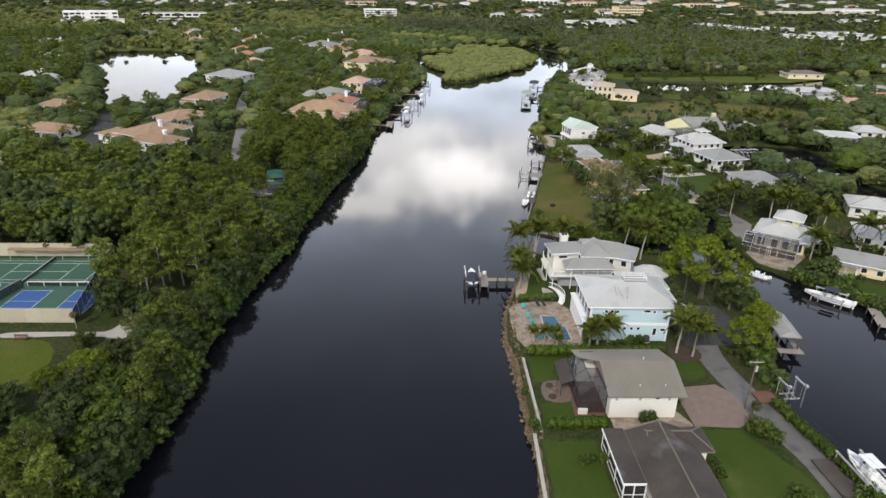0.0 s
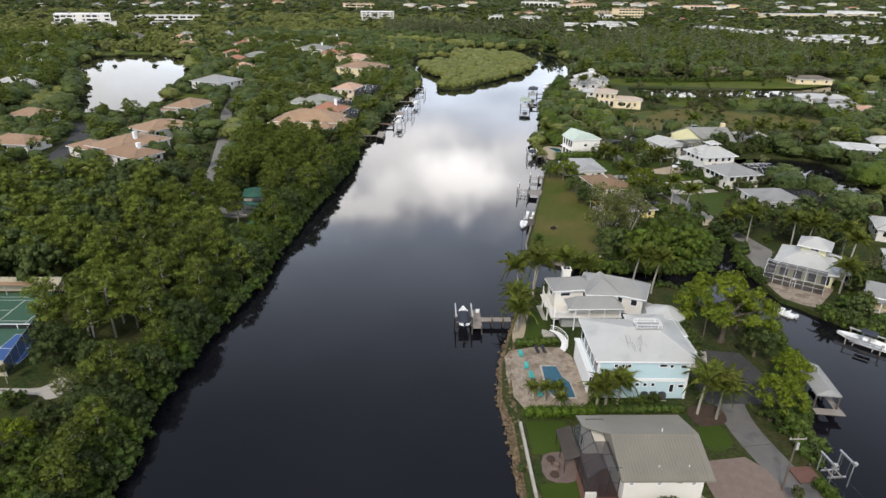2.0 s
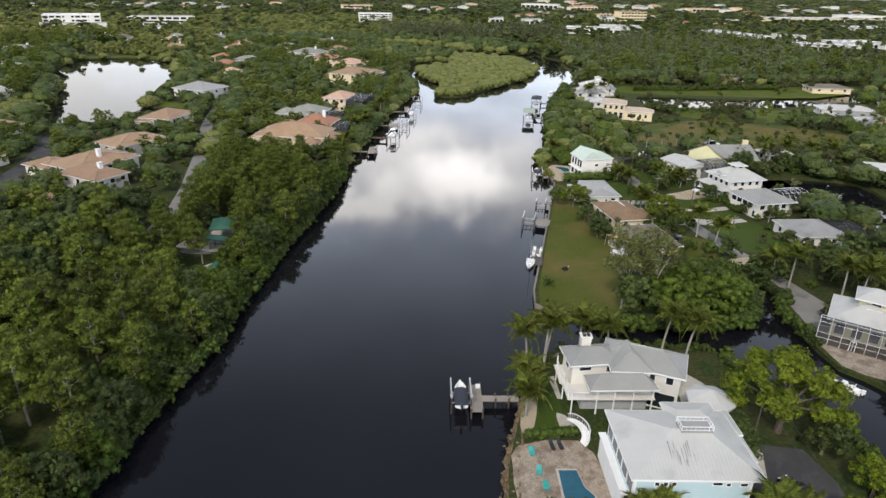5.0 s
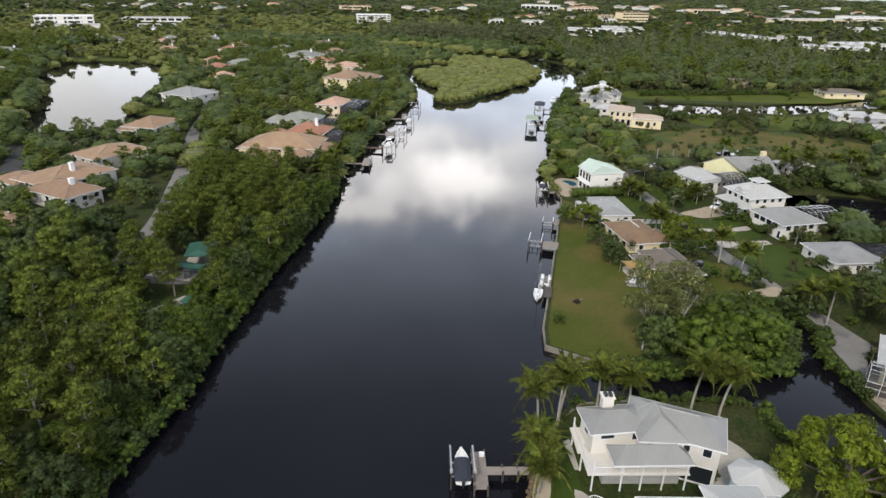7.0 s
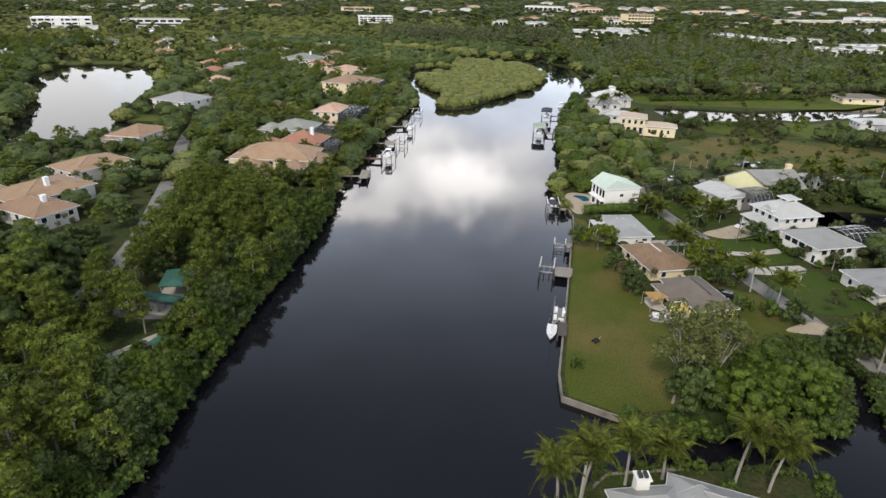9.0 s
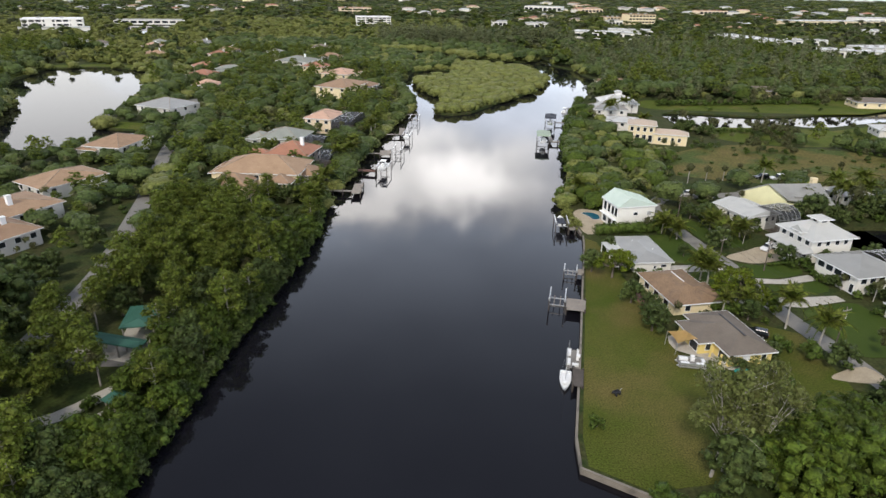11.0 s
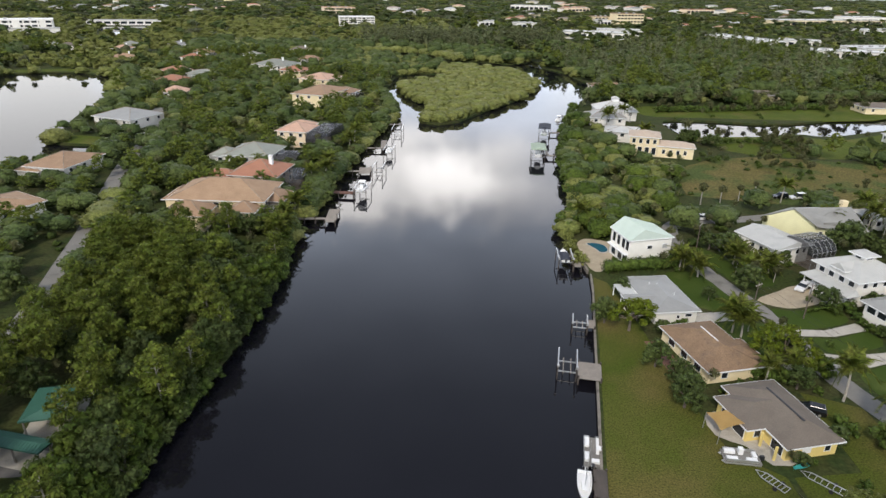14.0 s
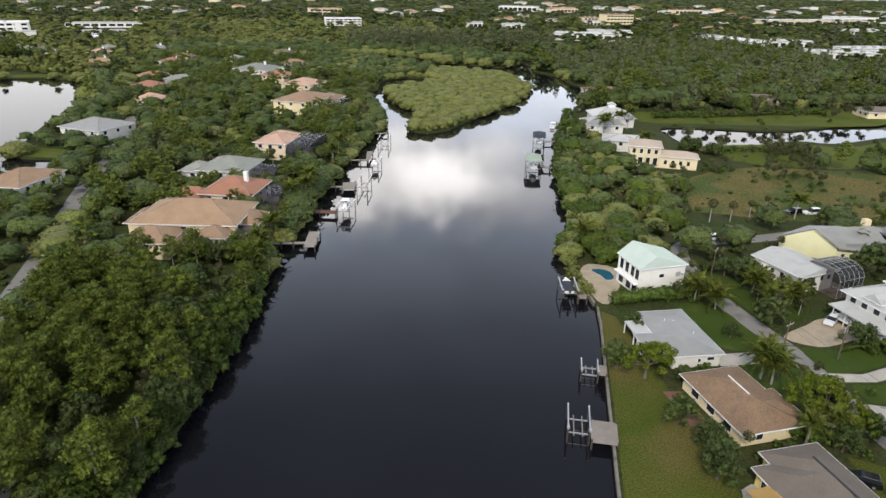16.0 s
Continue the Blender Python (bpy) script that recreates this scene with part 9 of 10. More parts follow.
# coconut palms: every frond a leaf of its own
def frond_mesh(length=3.4, droop=1.5, width=0.62, n=17, name="frond"):
    V, F = [], []
    pts = []
    for i in range(n + 1):
        t = i / n
        pts.append(Vector((length * (t - 0.12 * t * t), 0, 0.55 * math.sin(t * 1.9) - droop * t ** 2.2)))
    for i in range(n):
        p, q = pts[i], pts[i + 1]
        b = len(V)
        r = 0.035 * (1 - i / n) + 0.008
        V += [p + Vector((0, -r, 0)), p + Vector((0, r, 0)), q + Vector((0, r, 0)), q + Vector((0, -r, 0))]
        F.append((b, b + 1, b + 2, b + 3))
        t = (i + 0.5) / n
        w = width * math.sin(min(1, t * 1.25 + 0.12) * math.pi * 0.93) + 0.1
        for s in (-1, 1):
            for j in range(2):
                c = p.lerp(q, 0.25 + 0.5 * j)
                tip = c + Vector((0.25 + 0.2 * t, s * w * 0.95, -0.32 * w - 0.12))
                b = len(V)
                V += [c + Vector((-0.06, 0, 0)), c + Vector((0.08, 0, 0)), tip + Vector((0.06, 0, 0)), tip]
                F.append((b, b + 1, b + 2, b + 3))
    return quad_mesh(name, np.array([tuple(v) for v in V]), np.array(F), M["frond"])


FRONDS = [frond_mesh(3.3, 1.2, 0.8), frond_mesh(3.1, 2.1, 0.8), frond_mesh(2.7, 0.4, 0.75), frond_mesh(2.9, 2.9, 0.7)]


def palm_trunk(h, lean, r=0.16):
    bm = bmesh.new()
    n = 6
    prev = None
    for i in range(n + 1):
        t = i / n
        c = Vector((lean * t * t, 0, h * t - 0.2 * (1 - t)))
        if prev is not None:
            bm_beam(bm, prev, c, r * (1.35 - 0.5 * (i - 1) / n), r * (1.35 - 0.5 * t), 7)
        prev = c
    return bm


def palm(x, y, h=8.0, lean=1.0, turn=0, s=1.0, fronds=15, label="coconut palm with feathery drooping fronds and a pale curved trunk"):
    e = thing("palm_tree", pose(x, y, 0, 0, 0, turn), label, "palm tree", "palm trees")
    part("trunk", palm_trunk(h, lean), M["bark_grey"], e)
    for i in range(fronds):
        a = i * 137.5 + rng.uniform(-14, 14)
        lvl = i / fronds
        f = FRONDS[2 if lvl < 0.25 else (0 if lvl < 0.6 else (1 if lvl < 0.85 else 3))]
        tilt = -52 + lvl * 62 + rng.uniform(-8, 8)
        piece("frond", f, e, pose(lean, 0, h, 0, tilt, a) @ Matrix.Scale(s * rng.uniform(0.88, 1.1), 4))
    return e


def hedge(a, b, w, h, label, leaves=70, size=0.13, mat="hedge"):
    """A clipped hedge: a leafy block of lumps along a line."""
    a, b = Vector(a), Vector(b)
    L = (b - a).length
    n = max(2, int(L / (w * 0.7)))
    bl = []
    for i in range(n):
        t = (i + 0.5) / n
        p = a.lerp(b, t)
        bl.append((p.x + rng.normal() * 0.05, p.y + rng.normal() * 0.05, h * 0.5, w * 0.62, w * 0.62, h * 0.58))
    v, f, inner = foliage(bl, int(leaves * 1.3 * L * max(1, h)), size, 0.78)
    v[:, 2] = np.maximum(v[:, 2], 0.02)
    clear(ribbon([tuple(a), tuple(b)], w * 0.6))
    return tagged(new("hedge", quad_mesh("hedge", v, f, M[mat], inner, LEAVES[mat])), label, "hedge", "hedges")

clear(ribbon([(-70.2, 175), (-71.1, 188.2), (-74.3, 210.8), (-79.6, 233.3)], 9))
clear([(-143, 349), (-150, 367), (-157, 388), (-165, 424), (-160, 424), (-151, 388), (-144, 367), (-137, 352)])
clear([(-160, 296), (-118, 318), (-118, 346), (-122, 347), (-172, 304)])
clear([(-84, 62), (-53.5, 62), (-51.5, 73), (-53, 80), (-54.5, 89), (-60, 93), (-72, 92), (-84, 88)])
# left bank woods: the nearest trees singly, the rest as woods
scatter([(-40.2, 28.7), (-45.1, 53.5), (-44, 62.8), (-44.5, 87.7), (-42.9, 104.1), (-39.4, 127.7), (-39, 143.4), (-37.1, 163.4), (-33.8, 187.1), (-31.7, 204.2), (-29.7, 229.1), (-35.2, 231.1), (-39.6, 187.2), (-45, 162.6), (-46.7, 127.7), (-50.8, 87.6), (-51.9, 58.6), (-50.7, 28.7)],
        4.2, ["oak", "thick", "shrub", "oak", "pine", "thick"], (0.55, 0.85), near=True)
scatter([(-50.7, 28.7), (-51.9, 58.6), (-50.5, 91.7), (-58, 91.7), (-54, 87.6), (-63.4, 66), (-69.3, 58.6), (-81.4, 28.6)], 4.6, ["oak", "thick", "shrub", "oak", "pine"], (0.5, 0.78), near=True)
scatter([(-50.5, 91.7), (-46.7, 127.7), (-45, 162.6), (-39.6, 187.2), (-35.2, 231.1), (-67.1, 233.4), (-68.4, 188.1), (-70.2, 151.9), (-73.7, 122.2), (-67.6, 91.7)],
        5.4, ["pine", "pine", "oak", "pine", "shrub", "pine"], (0.62, 0.95), near=True)
scatter([(-81.4, 23.6), (-69.3, 58.6), (-73.5, 64.8), (-123.5, 60.7), (-133.4, 23.6)], 5.2, ["oak", "pine", "oak", "thick"], (0.5, 0.75))
scatter([(-75.8, 122.2), (-68.5, 163.1), (-69.5, 188.2), (-125.4, 179.1), (-145.1, 160.5), (-144.5, 122.1)], 5.4, ["oak", "oak", "pine", "oak"], (0.8, 1.15))
scatter([(-143.3, 38.6), (-128.4, 58.6), (-129.6, 122.2), (-145.1, 160.5), (-264.5, 298.6), (-265.2, 150.9)], 7.5, ["oak", "oak", "pine"], (0.85, 1.2))
# a ragged fringe leaning over the left bank
fringe = smooth_line([(-43, 30), (-43.3, 50.3), (-41.9, 61.8), (-42.6, 74.3), (-43.4, 86.7), (-41.3, 104.1), (-38, 126.7), (-37.5, 142.4), (-35.5, 162.4), (-32.2, 186), (-30, 203.2), (-28.6, 228), (-29.6, 244)], 8, False)
for i, (fx, fy) in enumerate(fringe):
    k = ("thick", "oak", "shrub", "thick", "oak", "pine")[i % 6]
    tree(k, fx - (2.4 if fy < 130 else 1.9) - float(rng.uniform(-0.6, 1.4)), fy + float(rng.uniform(-0.8, 0.8)), float(rng.uniform(0.38, 0.66)) * (1.6 if k == "shrub" else 1.0), wide=1.1)
# low growth hanging over the water's edge
for line, gap, size in ((fringe, 1.2, (0.8, 1.4)), ([(18.8, 117), (25.8, 123.4), (36.8, 124.4), (48.2, 123.8), (54.5, 122.2)], 1.6, (0.5, 0.9)),
                        ([(31.4, 134.4), (38.7, 131.4), (51.1, 131.2), (60.4, 131.3), (66.8, 134.6), (70.6, 143.4), (71.4, 152.7)], 1.0, (0.9, 1.5)),
                        ([(75.2, 157.5), (77.8, 143.4), (74, 137.8), (73.6, 124)], 1.1, (0.7, 1.3)), ([(79.0, 111.0), (83.2, 105.8), (87.6, 99.2), (89, 92.8)], 0.8, (0.9, 1.7)),
                        ([(52.5, 68.6), (56.3, 78.9), (59.3, 86.2), (63.4, 93.4), (64.8, 104.7)], 1.1, (0.7, 1.2)), ([(60, 108.9), (56.2, 108.2), (54.5, 114.8), (54.3, 121.8)], 1.2, (0.7, 1.2)),
                        ([(46.4, 20), (51.9, 48.2)], 1.4, (0.6, 1.0)), ([(103.5, 69.7), (88, 93)], 1.6, (0.6, 1.0)),
                        ([(43.6, 248), (44.1, 258.2), (50.6, 270.7), (54.9, 297.4), (59.8, 329.7), (70.5, 374.1), (90.4, 438.5)], 1.8, (1.0, 1.8)), ([(12.3, 60), (12.2, 70)], 2.6, (0.3, 0.6))):
    for (ax, ay), (bx, by) in zip(line, line[1:]):
        L = math.dist((ax, ay), (bx, by))
        for i in range(max(1, int(L / gap))):
            t = (i + rng.random()) / max(1, int(L / gap))
            k = ("shrub", "oak", "oak", "shrub")[int(rng.integers(4))]
            stuff(k, ax + (bx - ax) * t + float(rng.uniform(-0.5, 0.5)), ay + (by - ay) * t, float(rng.uniform(*size)) * {"shrub": 1.0, "mangrove": 0.36, "oak": 0.24}[k], "mid", 1.05, -0.7)
# sparse trees over the lawns and fields beyond the right bank
for n, x0, y0, x1, y1, kk, size in ((230, 110, 236, 330, 345, ("oak", "cabbage", "oak", "shrub", "cabbage"), (0.5, 0.95)), (70, 125, 328, 330, 460, ("cabbage", "cabbage", "shrub"), (0.5, 0.9)),
                                    (60, 92, 266, 190, 328, ("cabbage", "shrub", "shrub"), (0.25, 0.6)), (40, 95, 64, 170, 150, ("oak", "cabbage", "shrub"), (0.5, 0.9))):
    for i in range(n):
        fx, fy = float(rng.uniform(x0, x1)), float(rng.uniform(y0, y1))
        if open_ground(fx, fy, n < 200):
            stuff(kk[int(rng.integers(len(kk)))], fx, fy, float(rng.uniform(*size)), "low" if fy > 260 else "mid")
for fx, fy in smooth_line([(-29.8, 246), (-30.2, 258), (-26.6, 276.4), (-24.2, 304.6), (-18.4, 345), (-9.5, 394), (-8, 415), (-10, 434), (-14, 457), (-18, 479)], 14, False):
    if open_ground(fx - 2.2, fy):
        stuff(("mangrove", "mangrove", "oak")[int(rng.integers(3))], fx - float(rng.uniform(0.2, 1.8)), fy, float(rng.uniform(0.4, 0.7)), "low", 1.1)
# among the left bank houses
scatter([(-70.6, 184.1), (-39.6, 187.2), (-30.8, 230.2), (-25.5, 267.8), (-14, 333.4), (-8.9, 372.6), (-29.6, 376.7), (-62.1, 356.2), (-67.1, 311.7), (-70.1, 249.7), (-79.5, 246.3), (-95, 305.1), (-110.2, 369.8), (-159.4, 378.6), (-135.2, 314.4), (-159.6, 310.4), (-195.6, 300.7), (-149.8, 199.9), (-129.9, 180.2)],
        6.0, ["oak", "oak", "oak", "pine", "cabbage", "shrub"], (0.45, 0.8))
scatter([(-70, 246), (-66, 315), (-62, 356), (-112, 370), (-100, 318), (-88, 282), (-78, 252)], 6.0, ["oak", "oak", "cabbage", "pine"], (0.5, 0.85))
scatter([(-27.7, 260.9), (-16, 322.1), (-8.9, 372.6), (-15.1, 373.8), (-23.4, 323.2), (-33.1, 264.6)], 4.6, ["oak", "mangrove", "cabbage"], (0.42, 0.7))
scatter([(-159.4, 378.6), (-110.2, 369.8), (-62.1, 356.2), (-8.9, 372.6), (-7.5, 415), (-18, 479), (-18, 495), (-13, 514), (-13, 541), (-60, 560), (-75, 690), (-216.5, 673.1), (-161.1, 503), (-157.1, 441)], 7.6, ["oak", "oak", "mangrove", "pine", "cabbage"], (0.55, 0.95), margin=2.0)
scatter([(-195.6, 300.7), (-135.1, 317.5), (-169.7, 298.9), (-243.7, 297), (-378.5, 507.1), (-410.6, 672.3), (-304.7, 680.4), (-319.9, 601.6), (-228.6, 405.1)], 9.5, ["oak", "oak", "pine"], (0.9, 1.3))
# mangrove isle, necks and far banks
scatter([(-6.5, 507), (-3, 471), (4, 450), (13.5, 446.5), (9, 434), (5.5, 396), (14, 391.5), (33.5, 415), (55.5, 449.5), (69, 472.5), (82, 506), (88, 531), (80, 574), (68, 598), (50, 608), (30, 614), (22, 570), (20, 545), (15, 526), (-1, 524)], 5.6, ["mangrove"], (0.5, 1.0), wide=1.0, margin=0.3)
scatter([(-13, 541), (-9, 559), (6, 571), (22, 570), (30, 614), (5, 652), (-20, 682), (-45, 692), (-75, 690), (-60, 560)], 6.4, ["mangrove", "mangrove", "oak"], (0.6, 1.0), margin=1.5)
scatter([(-45, 722), (-4, 723), (18, 698), (36, 662), (56, 653), (82, 637), (97, 642), (107, 664), (90.2, 690.8), (60, 745), (-208.9, 814.9), (-216.5, 673.1), (-75, 690)], 8.0, ["mangrove", "mangrove", "mangrove", "oak"], (0.9, 1.25), wide=1.15)
# right bank belt north of the tall white house
scatter([(43.6, 249.5), (44.4, 260), (50.9, 270.6), (55.1, 297.3), (60, 329.5), (70.7, 373.9), (83.6, 413.2), (91.4, 381.7), (85.3, 350.8), (89.4, 329.8), (97, 308.2), (88.2, 280.8), (80.4, 268.9), (71.6, 256.9), (68.2, 246), (60.8, 243), (53.2, 247.6)], 5.6, ["oak", "mangrove", "cabbage", "mangrove", "thick", "shrub"], (0.55, 0.9))
scatter([(91, 424.1), (120.1, 497.1), (125.5, 517.7), (120.2, 555.1), (114.4, 607.8), (111.2, 652.3), (420, 900), (367.2, 569.4), (397, 517.4), (253.3, 446.6), (129.7, 450.3), (118.6, 429.2), (96.5, 435.1)], 8.6, ["oak", "oak", "mangrove", "casuarina", "pine", "cabbage", "oak"], (0.6, 1.35))
scatter([(59, 241.2), (70.1, 243), (77.1, 256.3), (91.4, 260.2), (93.5, 248.1), (79.2, 244.9), (77.9, 236.1)], 6.0, ["cabbage", "oak", "shrub"], (0.6, 0.95))
scatter([(97.8, 276), (138.8, 264), (160, 269), (199.1, 259.5), (147.1, 235.7), (125.4, 252), (105.2, 264.1)], 7.0, ["oak", "cabbage", "cabbage", "shrub"], (0.6, 0.95))
scatter([(127.1, 310.4), (134.8, 321.9), (217.7, 328.8), (185.6, 307.2), (144.2, 286.2)], 6.5, ["cabbage", "cabbage", "oak", "shrub"], (0.6, 0.9))
scatter([(114.5, 340.2), (133.4, 355.9), (178.3, 372.2), (193, 365), (172.4, 343.9), (134.5, 327.9), (119.9, 328.8)], 7.0, ["cabbage", "cabbage", "shrub"], (0.4, 0.65))
scatter([(138, 335), (215, 336), (240, 372), (180, 364), (140, 352)], 6.5, ["cabbage", "shrub", "cabbage", "shrub"], (0.4, 0.7))
scatter([(122.9, 421.7), (153.8, 420), (237, 412.5), (231, 408.5), (154.1, 413.6), (128, 412.2)], 5.5, ["cabbage"], (0.8, 1.1))
scatter([(129.9, 445.5), (296.7, 456.1), (389.1, 499.3), (397, 517.4), (201.2, 463), (129, 466.3)], 9.0, ["cabbage", "cabbage", "oak"], (0.8, 1.1))
scatter([(190.4, 307.4), (323, 320.3), (322.5, 417.9), (266.1, 392.3), (204, 357.5), (176.5, 336.7)], 9.0, ["oak", "cabbage", "oak"], (0.6, 0.95))
scatter([(154.7, 161.1), (144.8, 187.5), (151.4, 206.1), (151.6, 226.6), (161.6, 215.5), (201.3, 204.8), (241.5, 240.5), (293.7, 311.2), (195.7, 294.1), (205, 238.6), (182.6, 201.3), (192.8, 151.1)], 7.5, ["oak", "oak", "cabbage"], (0.7, 1.1))
scatter([(93.7, 150.5), (129.3, 151.5), (122.9, 190), (120.6, 211.4), (110.6, 221.4), (111.4, 194.3), (96.6, 167.3), (84.7, 164.7)], 6.2, ["oak", "cabbage", "oak", "shrub"], (0.65, 1.0))
scatter([(77.5, 143.4), (75.2, 156.7), (82.8, 159.7), (96.6, 155.5), (102.3, 140.4), (94.4, 136.7), (81.5, 147.6)], 5.0, ["oak", "shrub", "cabbage"], (0.55, 0.85))
# the dense thicket on the point by the inlet
scatter([(37.7, 134), (51.1, 133.4), (60.5, 133.4), (65.5, 136.8), (66.5, 141.5), (64.5, 145.5), (58, 146.5), (52, 144), (48.5, 139), (42.7, 137)], 3.8, ["thick", "thick", "oak", "thick"], (0.66, 1.1), near=False)
for x, y, s in ((53.5, 139.6, 0.85), (59.2, 141.6, 0.8), (64.2, 144.5, 0.75), (50, 137.7, 0.7)):
    tree("thick", x, y, s * 1.35, "dense deep green spreading tree by the inlet")
for x, y, s in ((40.6, 138.4, 1.25), (42.6, 139.4, 1.05), (46.6, 139.4, 1.22)):
    tree("sparse", x, y, s)
# named single trees
tree("broad", 53.3, 100.7, 1.18, "broad bright green shade tree leaning over the side canal")
tree("broad", 57.6, 104.1, 0.62, "bright green shade tree by the side canal")
tree("broad", 52.4, 79.6, 0.62, "bright lime-green tree beside the lane")
tree("broad", 58.8, 87.7, 0.5, "green tree leaning over a boathouse")
tree("oak", 57.1, 95.9, 0.62)
tree("oak", 59.6, 99.5, 0.55)
tree("shrub", 50.9, 78.4, 1.3)
tree("shrub", 52.7, 75.3, 1.4)
for x, y, s, k in ((44.4, 58.6, 1.3, "shrub"), (45.6, 57.6, 1.1, "shrub"), (44.8, 61.2, 0.5, "cabbage"), (43.6, 59.4, 0.4, "cabbage"), (17.9, 53, 0.8, "shrub"), (20.6, 53.3, 0.7, "shrub"), (35.5, 50.6, 0.55, "shrub"),
                   (43.4, 46.2, 1.1, "shrub"), (28.9, 64.2, 0.0, "shrub"), (12, 60.2, 0.75, "shrub"), (41, 119.2, 0.9, "shrub"), (37.4, 117.2, 0.7, "shrub"), (45, 98.4, 0.6, "oak"), (45, 94.8, 0.5, "oak"),
                   (40.2, 107.2, 0.7, "shrub"), (27.4, 148.6, 0.9, "shrub"), (45.4, 176.8, 0.6, "oak"), (47.3, 179.4, 0.5, "oak"), (46.9, 182.3, 0.55, "oak"), (44.8, 188.2, 0.55, "oak"), (44.1, 200.4, 0.62, "broad"), (40.1, 203.5, 0.6, "oak"),
                   (47, 204.5, 0.45, "oak"), (67.1, 187.4, 0.72, "broad"), (69.4, 189.3, 0.6, "oak"), (69.1, 196.2, 0.6, "cabbage"), (67.6, 199.8, 0.6, "cabbage"), (42.3, 232.2, 0.5, "mangrove"), (41.7, 238.3, 0.5, "mangrove"), (42.7, 244.8, 0.5, "mangrove"),
                   (66.5, 181.3, 0.5, "oak"), (62.7, 159, 0.7, "shrub"), (81.9, 152.6, 0.5, "oak"), (100, 143.2, 0.55, "oak"), (91, 119, 0.6, "oak"), (87.4, 116.4, 0.9, "shrub"), (95.5, 123.7, 0.5, "oak"),
                   (92.6, 204, 0.8, "shrub"), (91.8, 198.4, 0.9, "shrub"), (89.6, 206.3, 0.9, "shrub"), (94.3, 194.9, 0.5, "cabbage"), (97.9, 189.4, 0.6, "cabbage"), (102.8, 188.7, 0.5, "cabbage"), (69.1, 238.8, 0.6, "cabbage"), (66.9, 229.3, 0.55, "cabbage"),
                   (77.9, 240, 0.5, "oak"), (82.9, 228, 0.5, "cabbage"), (84.5, 221.1, 0.5, "cabbage"), (78.3, 226.4, 0.5, "cabbage"), (65.5, 212.7, 0.35, "oak"), (104.8, 278.5, 0.7, "cabbage"), (97.1, 275, 0.8, "cabbage"), (90.9, 274.9, 0.9, "cabbage"),
                   (122.8, 270.8, 0.6, "oak"), (113.1, 284.5, 0.6, "cabbage"), (-63.9, 82.4, 1.3, "shrub"), (-65.4, 96.2, 0.62, "oak"), (-67.2, 101, 0.6, "pine"), (-58.4, 71.5, 0.52, "broad"), (-62.2, 68.0, 0.42, "broad"), (-54, 75.8, 0.5, "oak"), (-56.4, 77.6, 0.45, "oak"), (-53.6, 85.2, 0.5, "oak"), (-56.8, 92.4, 0.55, "oak"), (-60.4, 95, 0.6, "oak"), (-54.2, 69.8, 0.5, "thick"), (-56.8, 66.2, 0.5, "oak"), (-66, 64.6, 0.5, "oak"), (-52.6, 79.0, 0.55, "oak"), (-55.4, 83.8, 0.9, "shrub"), (-63.3, 93.2, 0.75, "oak"), (-68.6, 88.1, 0.45, "cabbage")):
    if s > 0.1:
        tree(k, x, y, s)
tree("sparse", -52.9, 79.4, 0.6)
for x, y, s, k in ((-56, 243.5, 0.8, "pine"), (-50.5, 246.5, 0.62, "pine"), (-45.5, 248, 0.72, "pine"), (-40.5, 249, 0.66, "oak"), (-37, 252.5, 0.6, "thick"), (-60, 248.5, 0.55, "oak"), (-55, 284.5, 0.5, "oak"), (-48, 284, 0.5, "thick"), (-43, 284.8, 0.45, "oak"),
                   (-36, 340, 0.8, "cabbage"), (-38, 327, 0.7, "thick"), (-41, 306, 0.75, "cabbage"), (-34, 302, 0.8, "cabbage"), (-45, 336.5, 0.8, "cabbage"), (-32, 316, 0.62, "thick"), (-46, 169.8, 0.7, "pine"),
                   (-44.6, 174.4, 0.75, "pine"), (-60.6, 176, 0.8, "cabbage"), (-58.5, 181.5, 0.7, "oak"), (-51.6, 158.6, 0.9, "cabbage")):
    tree(k, x, y, s)
# foundation planting round the right bank houses
n_small = 0
for poly in FOOTINGS:
    cx, cy = sum(p[0] for p in poly) / 4, sum(p[1] for p in poly) / 4
    if cx < 18 or cy > 300:
        continue
    for a, b in zip(poly, poly[1:] + poly[:1]):
        L = math.dist(a, b)
        for i in range(int(L / 1.9)):
            if rng.random() > 0.5:
                continue
            t = (i + 0.5) * 1.9 / L
            fx, fy = a[0] + (b[0] - a[0]) * t + (a[0] - cx) * 0.06, a[1] + (b[1] - a[1]) * t + (a[1] - cy) * 0.06
            if not open_ground(fx, fy, True):
                continue
            k = ("shrub", "shrub", "shrub", "cabbage", "shrub", "oak")[int(rng.integers(6))] if cy > 120 else "shrub"
            s = float(rng.uniform(0.4, 0.85)) * {"oak": 0.5, "cabbage": 0.75}.get(k, 1.0)
            if n_small < 70:
                tree(k, fx, fy, s)
                n_small += 1
            else:
                stuff(k, fx, fy, s, "mid")
# yard trees between the right bank houses
for i in range(170):
    fx, fy = float(rng.uniform(60, 128)), float(rng.uniform(160, 268))
    if open_ground(fx, fy, rng.random() < 0.25):
        k = ("cabbage", "shrub", "oak", "cabbage", "shrub")[int(rng.integers(5))]
        stuff(k, fx, fy, float(rng.uniform(0.4, 0.75)), "mid")


